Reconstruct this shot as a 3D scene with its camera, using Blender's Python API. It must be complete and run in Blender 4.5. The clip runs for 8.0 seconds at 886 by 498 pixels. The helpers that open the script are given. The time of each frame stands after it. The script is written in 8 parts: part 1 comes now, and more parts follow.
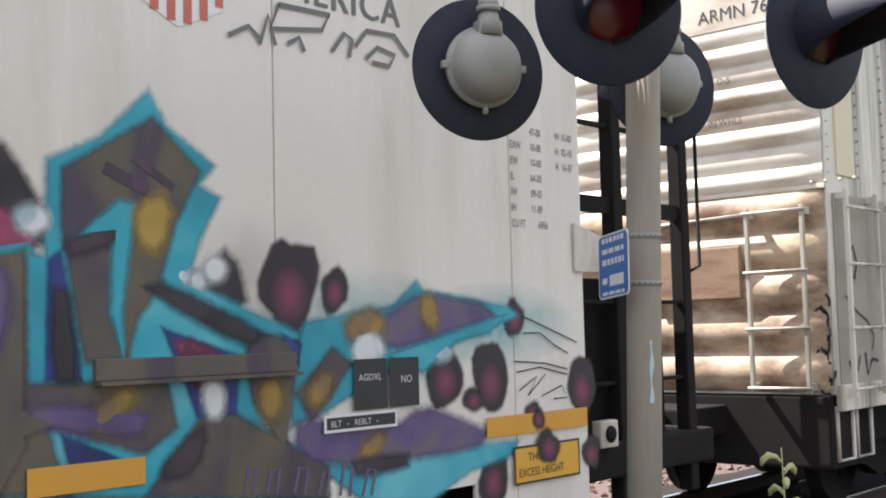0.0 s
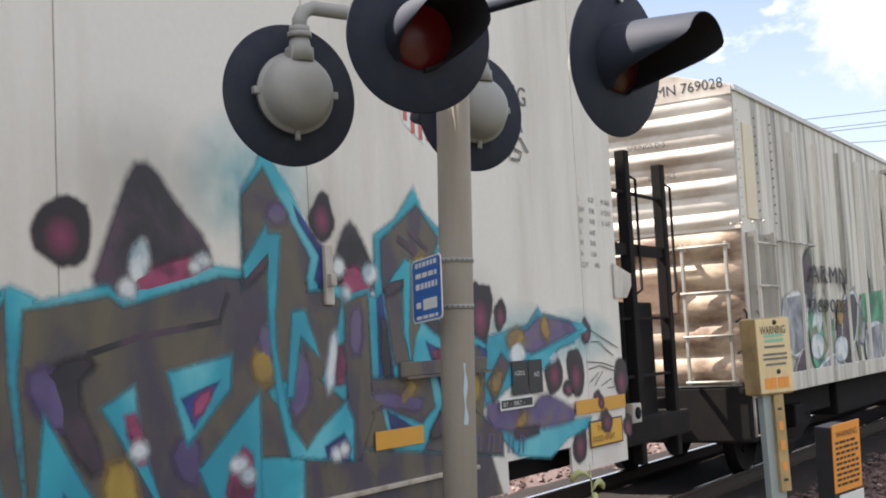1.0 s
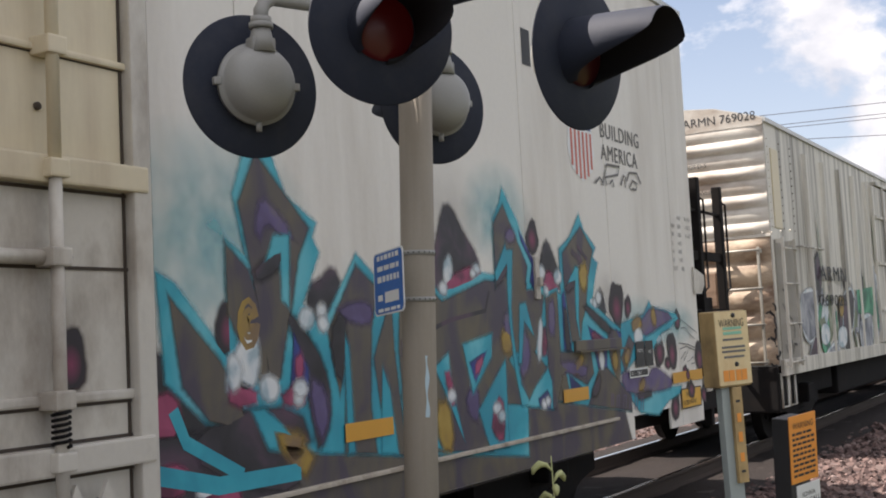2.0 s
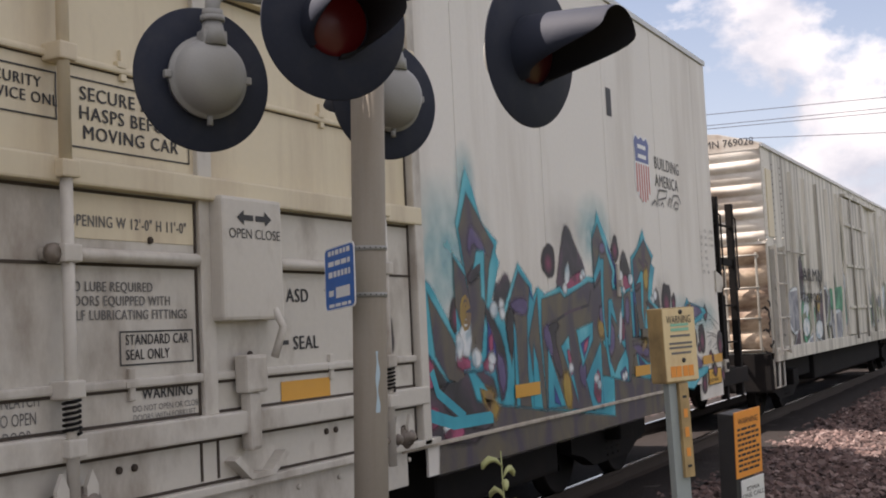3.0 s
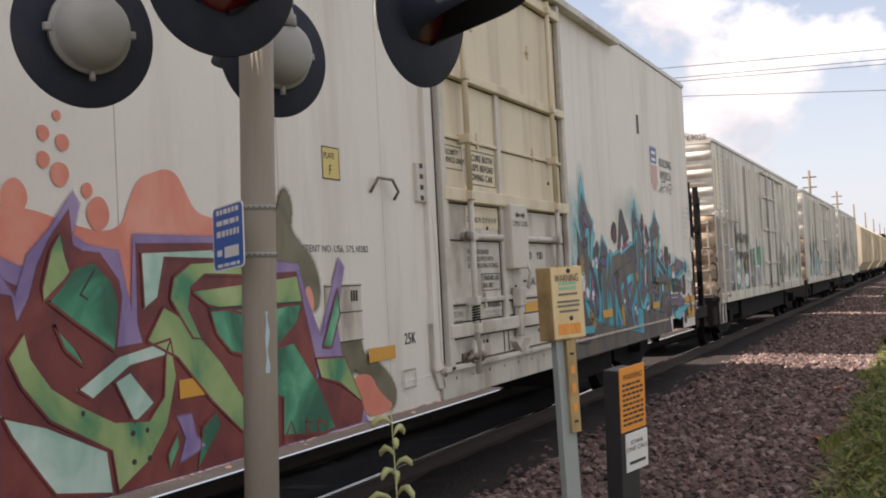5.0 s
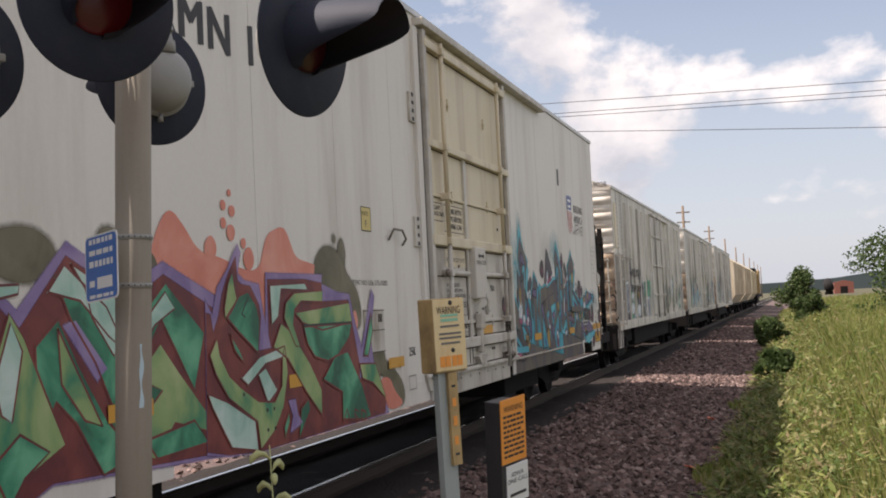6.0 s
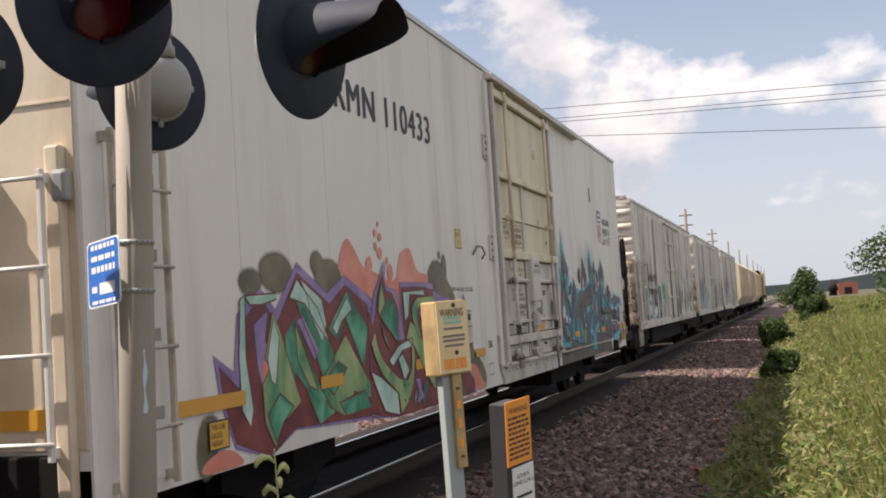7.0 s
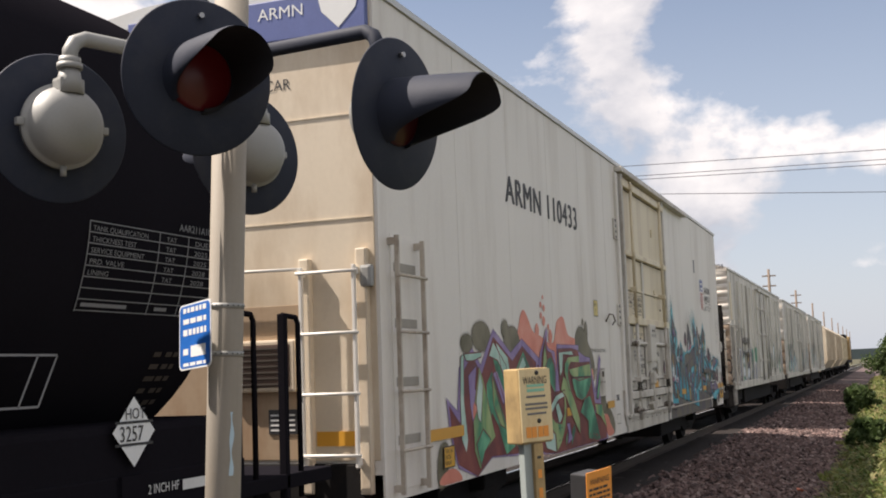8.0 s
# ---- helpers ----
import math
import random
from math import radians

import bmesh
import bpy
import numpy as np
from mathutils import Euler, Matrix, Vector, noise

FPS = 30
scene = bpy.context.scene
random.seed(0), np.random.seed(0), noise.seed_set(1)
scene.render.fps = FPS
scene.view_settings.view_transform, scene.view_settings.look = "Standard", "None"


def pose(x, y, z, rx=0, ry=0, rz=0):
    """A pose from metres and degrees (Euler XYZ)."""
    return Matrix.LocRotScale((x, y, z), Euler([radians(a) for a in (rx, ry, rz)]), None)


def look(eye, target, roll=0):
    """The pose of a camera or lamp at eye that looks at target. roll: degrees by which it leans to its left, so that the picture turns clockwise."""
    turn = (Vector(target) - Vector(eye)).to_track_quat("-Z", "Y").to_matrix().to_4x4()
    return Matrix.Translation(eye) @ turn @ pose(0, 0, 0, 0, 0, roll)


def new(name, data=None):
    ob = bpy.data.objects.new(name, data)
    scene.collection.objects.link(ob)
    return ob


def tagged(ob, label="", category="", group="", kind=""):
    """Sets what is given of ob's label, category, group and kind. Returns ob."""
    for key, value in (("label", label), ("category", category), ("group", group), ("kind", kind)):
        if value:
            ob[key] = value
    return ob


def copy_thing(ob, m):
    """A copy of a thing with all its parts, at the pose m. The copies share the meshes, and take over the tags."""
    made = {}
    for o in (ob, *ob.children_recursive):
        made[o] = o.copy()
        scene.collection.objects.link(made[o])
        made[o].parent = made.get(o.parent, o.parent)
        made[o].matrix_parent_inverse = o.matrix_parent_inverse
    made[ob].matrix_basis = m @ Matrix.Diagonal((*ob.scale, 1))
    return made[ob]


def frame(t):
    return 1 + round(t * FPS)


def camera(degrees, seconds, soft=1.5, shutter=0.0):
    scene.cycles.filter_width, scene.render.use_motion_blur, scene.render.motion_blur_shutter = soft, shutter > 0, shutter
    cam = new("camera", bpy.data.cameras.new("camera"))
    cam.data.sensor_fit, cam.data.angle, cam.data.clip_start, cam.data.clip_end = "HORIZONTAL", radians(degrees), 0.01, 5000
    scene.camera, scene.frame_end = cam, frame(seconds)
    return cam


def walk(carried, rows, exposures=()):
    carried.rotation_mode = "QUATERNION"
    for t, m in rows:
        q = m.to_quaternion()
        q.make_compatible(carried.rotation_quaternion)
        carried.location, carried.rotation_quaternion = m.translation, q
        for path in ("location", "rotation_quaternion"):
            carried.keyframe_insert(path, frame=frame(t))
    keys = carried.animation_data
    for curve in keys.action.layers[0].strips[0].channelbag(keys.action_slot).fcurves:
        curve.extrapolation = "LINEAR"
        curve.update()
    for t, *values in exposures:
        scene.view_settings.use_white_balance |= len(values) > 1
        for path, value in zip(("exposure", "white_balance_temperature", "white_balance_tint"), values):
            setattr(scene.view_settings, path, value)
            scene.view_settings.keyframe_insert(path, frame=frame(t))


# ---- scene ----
# ---- camera ----
# The eye is held by hand beside a railway crossing: turns and a sway of a few centimetres. The train rolls away along +y.
cam = camera(42.0, 8.0, soft=1.9)
EYE = 1.71
TURNS = [
    (0.0, 94.20, 1.45, 41.78, 0.021, 0.007, -0.032),
    (0.5, 94.93, 2.47, 34.11, 0.015, -0.000, -0.008),
    (1.0, 94.75, 2.88, 32.58, 0.023, -0.002, -0.005),
    (1.5, 94.62, 2.92, 32.03, 0.017, -0.001, -0.011),
    (3.0, 94.02, 2.73, 28.04, 0.012, -0.014, -0.010),
    (3.5, 94.14, 2.52, 28.13, 0.007, -0.016, -0.010),
    (4.0, 93.81, 2.09, 28.13, 0.002, -0.013, -0.005),
    (4.5, 93.59, 2.38, 28.22, -0.007, -0.014, -0.001),
    (5.0, 91.61, 2.89, 22.67, 0.016, -0.011, 0.001),
    (5.2, 91.62, 3.64, 19.98, -0.011, 0.009, 0.010),
    (6.3, 93.20, 2.89, 16.44, 0.008, 0.018, -0.014),
    (6.5, 93.32, 3.61, 16.79, 0.006, 0.017, -0.038),
    (7.0, 93.25, 3.63, 16.99, 0.005, 0.024, -0.020),
    (7.5, 93.86, 3.13, 20.77, -0.010, 0.001, -0.004),
    (8.0, 96.08, 1.98, 20.75, -0.018, -0.001, 0.041),
]
walk(cam, [(t, pose(dx, dy, EYE + dz, rx, ry, rz)) for t, rx, ry, rz, dx, dy, dz in TURNS],
     exposures=[(0.0, 1.66, 6340, 14), (0.5, 1.68, 6360, 15), (1.0, 1.54, 6360, 15), (1.6, 1.23, 6410, 15), (2.9, 1.08, 6580, 19), (3.5, 1.05, 6680, 21), (4.5, 1.14, 6810, 21), (5.1, 1.17, 6770, 18),
                (6.4, 0.81, 6630, 18), (7.0, 0.89, 6610, 17), (8.0, 0.84, 6590, 16)])

# ---- world, sun, exposure ----
CLOUD_SEED = 7.1
SUN_DIR = Vector((-1.0, -0.30, 1.42)).normalized()      # towards the sun


def build_world():
    w = bpy.data.worlds.new("sky")
    scene.world = w
    w.use_nodes = True
    nt = w.node_tree
    nt.nodes.clear()
    N, L = nt.nodes.new, nt.links.new
    out, bg = N("ShaderNodeOutputWorld"), N("ShaderNodeBackground")
    sky = N("ShaderNodeTexSky")
    sky.sky_type, sky.sun_disc = "NISHITA", False
    sky.sun_elevation = math.asin(SUN_DIR.z)
    sky.sun_rotation = math.atan2(SUN_DIR.x, SUN_DIR.y)
    sky.dust_density, sky.air_density = 1.5, 1.0
    geo = N("ShaderNodeTexCoord")
    sep = N("ShaderNodeSeparateXYZ")
    L(geo.outputs["Generated"], sep.inputs[0])

    def math_node(op, a, b=None, c=None, clamp=False):
        n = N("ShaderNodeMath")
        n.operation, n.use_clamp = op, clamp
        for i, v in enumerate((a, b, c)):
            if v is None:
                continue
            if isinstance(v, (int, float)):
                n.inputs[i].default_value = v
            else:
                L(v, n.inputs[i])
        return n.outputs[0]

    # cumulus: billowing noise over the directions, its tops lit and its bases grey
    def billows(lift, scale=4.4, detail=10.0):
        comb = N("ShaderNodeCombineXYZ")
        L(sep.outputs[0], comb.inputs[0])
        L(sep.outputs[1], comb.inputs[1])
        L(math_node("MULTIPLY_ADD", sep.outputs[2], 1.5, CLOUD_SEED + lift), comb.inputs[2])
        n = N("ShaderNodeTexNoise")
        n.inputs["Scale"].default_value, n.inputs["Detail"].default_value = scale, detail
        n.inputs["Roughness"].default_value, n.inputs["Distortion"].default_value = 0.54, 0.12
        L(comb.outputs[0], n.inputs["Vector"])
        return n.outputs["Fac"]

    dense = billows(0.0)
    cover = N("ShaderNodeValToRGB")
    cover.color_ramp.elements[0].position, cover.color_ramp.elements[1].position = 0.525, 0.575
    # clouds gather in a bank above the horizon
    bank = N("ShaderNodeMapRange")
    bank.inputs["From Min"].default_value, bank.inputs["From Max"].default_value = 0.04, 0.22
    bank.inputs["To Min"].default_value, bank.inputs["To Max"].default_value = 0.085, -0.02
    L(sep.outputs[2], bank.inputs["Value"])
    # and close in again overhead
    high = N("ShaderNodeMapRange")
    high.inputs["From Min"].default_value, high.inputs["From Max"].default_value = 0.27, 0.55
    high.inputs["To Min"].default_value, high.inputs["To Max"].default_value = 0.0, 0.13
    L(sep.outputs[2], high.inputs["Value"])
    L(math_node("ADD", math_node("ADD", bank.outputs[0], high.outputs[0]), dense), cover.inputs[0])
    relief = math_node("MULTIPLY_ADD", math_node("SUBTRACT", dense, billows(0.07)), 2.6, 0.55, clamp=True)
    tone = N("ShaderNodeValToRGB")
    e = tone.color_ramp.elements
    e[0].position, e[0].color = 0.25, (4.9, 5.15, 5.6, 1)
    e[1].position, e[1].color = 0.75, (8.9, 8.7, 8.4, 1)
    L(relief, tone.inputs[0])
    # haze towards the horizon
    haze = N("ShaderNodeMapRange")
    haze.inputs["From Min"].default_value, haze.inputs["From Max"].default_value = 0.0, 0.35
    haze.inputs["To Min"].default_value, haze.inputs["To Max"].default_value = 0.72, 0.12
    L(sep.outputs[2], haze.inputs["Value"])
    mh = N("ShaderNodeMixRGB")
    mh.inputs[2].default_value = (6.3, 6.9, 7.6, 1)
    L(haze.outputs[0], mh.inputs[0])
    L(sky.outputs[0], mh.inputs[1])
    mx = N("ShaderNodeMixRGB")
    L(cover.outputs[0], mx.inputs[0])
    L(mh.outputs[0], mx.inputs[1])
    L(tone.outputs[0], mx.inputs[2])
    L(mx.outputs[0], bg.inputs[0])
    bg.inputs[1].default_value = 0.066
    L(bg.outputs[0], out.inputs[0])


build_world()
sun = new("sun", bpy.data.lights.new("sun", "SUN"))
sun.data.energy, sun.data.angle, sun.data.color = 5.0, radians(0.6), (1.0, 0.93, 0.82)
sun.matrix_world = look(SUN_DIR * 50, (0, 0, 0))


# ---- materials ----
def paint(name, base, rough=0.6, metal=0.0, var=0.12, scale=2.0, grain=40.0, bump=0.15, dist=0.004,
          dirt=None, dirt_amount=0.0, dirt_scale=(1, 1, 1), emission=None, spec=0.5, dirt_range=(0.48, 0.78)):
    """A painted, stained or rough surface: coarse and fine variation, optional dirt in stretched streaks, fine relief."""
    m = bpy.data.materials.new(name)
    m.use_nodes = True
    nt = m.node_tree
    N, L = nt.nodes.new, nt.links.new
    b = nt.nodes["Principled BSDF"]
    b.inputs["Roughness"].default_value, b.inputs["Metallic"].default_value = rough, metal
    b.inputs["Specular IOR Level"].default_value = spec
    tc = N("ShaderNodeTexCoord")
    big, fine = N("ShaderNodeTexNoise"), N("ShaderNodeTexNoise")
    big.inputs["Scale"].default_value, big.inputs["Detail"].default_value = scale, 5
    fine.inputs["Scale"].default_value, fine.inputs["Detail"].default_value = grain, 3
    L(tc.outputs["Object"], big.inputs["Vector"])
    L(tc.outputs["Object"], fine.inputs["Vector"])
    mix = N("ShaderNodeMixRGB")
    lo = tuple(c * (1 - var) for c in base)
    hi = tuple(min(1, c * (1 + var)) for c in base)
    mix.inputs[1].default_value, mix.inputs[2].default_value = (*lo, 1), (*hi, 1)
    add = N("ShaderNodeMath")
    add.operation = "MULTIPLY_ADD"
    add.inputs[1].default_value, add.inputs[2].default_value = 0.45, 0.0
    half = N("ShaderNodeMath")
    half.operation = "MULTIPLY_ADD"
    half.inputs[1].default_value = 0.55
    L(fine.outputs["Fac"], add.inputs[0])
    L(big.outputs["Fac"], half.inputs[0])
    L(add.outputs[0], half.inputs[2])
    L(half.outputs[0], mix.inputs[0])
    colour = mix.outputs[0]
    if dirt:
        mp, nz, ramp, dm = N("ShaderNodeMapping"), N("ShaderNodeTexNoise"), N("ShaderNodeValToRGB"), N("ShaderNodeMixRGB")
        mp.inputs["Scale"].default_value = dirt_scale
        nz.inputs["Scale"].default_value, nz.inputs["Detail"].default_value = 1.0, 7
        nz.inputs["Roughness"].default_value = 0.62
        ramp.color_ramp.elements[0].position, ramp.color_ramp.elements[1].position = dirt_range
        ramp.color_ramp.elements[1].color = (dirt_amount, dirt_amount, dirt_amount, 1)
        L(tc.outputs["Object"], mp.inputs[0])
        L(mp.outputs[0], nz.inputs["Vector"])
        L(nz.outputs["Fac"], ramp.inputs[0])
        L(ramp.outputs[0], dm.inputs[0])
        L(colour, dm.inputs[1])
        dm.inputs[2].default_value = (*dirt, 1)
        colour = dm.outputs[0]
    L(colour, b.inputs["Base Color"])
    if bump:
        bp = N("ShaderNodeBump")
        bp.inputs["Strength"].default_value, bp.inputs["Distance"].default_value = bump, dist
        L(fine.outputs["Fac"], bp.inputs["Height"])
        L(bp.outputs[0], b.inputs["Normal"])
    if emission:
        b.inputs["Emission Color"].default_value = (*emission[:3], 1)
        b.inputs["Emission Strength"].default_value = emission[3]
    return m


def marbled(name, a, b_, c, scale=3.0, rough=0.55, stretch=(1, 1, 1), thin=False):
    """Spray paint that fades between three colours in soft clouds."""
    m = bpy.data.materials.new(name)
    m.use_nodes = True
    nt = m.node_tree
    N, L = nt.nodes.new, nt.links.new
    bs = nt.nodes["Principled BSDF"]
    bs.inputs["Roughness"].default_value = rough
    tc, mp, nz, ramp = N("ShaderNodeTexCoord"), N("ShaderNodeMapping"), N("ShaderNodeTexNoise"), N("ShaderNodeValToRGB")
    mp.inputs["Scale"].default_value = stretch
    nz.inputs["Scale"].default_value, nz.inputs["Detail"].default_value = scale, 4
    nz.inputs["Distortion"].default_value = 0.6
    e = ramp.color_ramp.elements
    e[0].position, e[0].color = 0.38, (*a, 1)
    e[1].position, e[1].color = 0.66, (*c, 1)
    mid = e.new(0.5)
    mid.color = (*b_, 1)
    L(tc.outputs["Object"], mp.inputs[0])
    L(mp.outputs[0], nz.inputs["Vector"])
    L(nz.outputs["Fac"], ramp.inputs[0])
    L(ramp.outputs[0], bs.inputs["Base Color"])
    if thin:
        at, sp, jit, sub_ = N("ShaderNodeAttribute"), N("ShaderNodeTexNoise"), N("ShaderNodeMath"), N("ShaderNodeMath")
        at.attribute_name = "cover"
        sp.inputs["Scale"].default_value, sp.inputs["Detail"].default_value = 30, 4
        L(tc.outputs["Object"], sp.inputs["Vector"])
        jit.operation, jit.inputs[1].default_value, jit.inputs[2].default_value = "MULTIPLY_ADD", 2.4, 0.3
        L(sp.outputs["Fac"], jit.inputs[0])
        sub_.operation, sub_.use_clamp = "POWER", True
        L(at.outputs["Fac"], sub_.inputs[0])
        L(jit.outputs[0], sub_.inputs[1])
        L(sub_.outputs[0], bs.inputs["Alpha"])
    return m


def blot(name, core, rim):
    """A sprayed blot: a coloured heart that fades into a dark rim."""
    m = bpy.data.materials.new(name)
    m.use_nodes = True
    nt = m.node_tree
    N, L = nt.nodes.new, nt.links.new
    bs = nt.nodes["Principled BSDF"]
    bs.inputs["Roughness"].default_value = 0.6
    tc, mp, gr, ramp = N("ShaderNodeTexCoord"), N("ShaderNodeMapping"), N("ShaderNodeTexGradient"), N("ShaderNodeValToRGB")
    gr.gradient_type = "SPHERICAL"
    mp.inputs["Location"].default_value = (0, -1.0, -0.84)
    mp.inputs["Scale"].default_value = (0, 2.0, 2.0)
    e = ramp.color_ramp.elements
    e[0].position, e[0].color = 0.42, (*rim, 1)
    e[1].position, e[1].color = 0.95, (*core, 1)
    L(tc.outputs["Generated"], mp.inputs[0])
    L(mp.outputs[0], gr.inputs[0])
    L(gr.outputs["Fac"], ramp.inputs[0])
    L(ramp.outputs[0], bs.inputs["Base Color"])
    return m


def overspray(name, colour, strength):
    """A thin mist of spray that fades out towards its rim."""
    m = bpy.data.materials.new(name)
    m.use_nodes = True
    nt = m.node_tree
    N, L = nt.nodes.new, nt.links.new
    bs = nt.nodes["Principled BSDF"]
    bs.inputs["Roughness"].default_value = 0.7
    bs.inputs["Base Color"].default_value = (*colour, 1)
    tc, mp, gr, nz, mul = N("ShaderNodeTexCoord"), N("ShaderNodeMapping"), N("ShaderNodeTexGradient"), N("ShaderNodeTexNoise"), N("ShaderNodeMath")
    gr.gradient_type = "SPHERICAL"
    mp.inputs["Location"].default_value = (0, -1.0, -1.0)
    mp.inputs["Scale"].default_value = (0, 2.0, 2.0)
    nz.inputs["Scale"].default_value = 6
    sc = N("ShaderNodeMath")
    sc.operation, sc.inputs[1].default_value = "MULTIPLY", strength * 2
    mul.operation, mul.use_clamp = "MULTIPLY", True
    L(tc.outputs["Generated"], mp.inputs[0])
    L(mp.outputs[0], gr.inputs[0])
    L(tc.outputs["Object"], nz.inputs["Vector"])
    L(nz.outputs["Fac"], sc.inputs[0])
    L(gr.outputs["Fac"], mul.inputs[0])
    L(sc.outputs[0], mul.inputs[1])
    L(mul.outputs[0], bs.inputs["Alpha"])
    return m


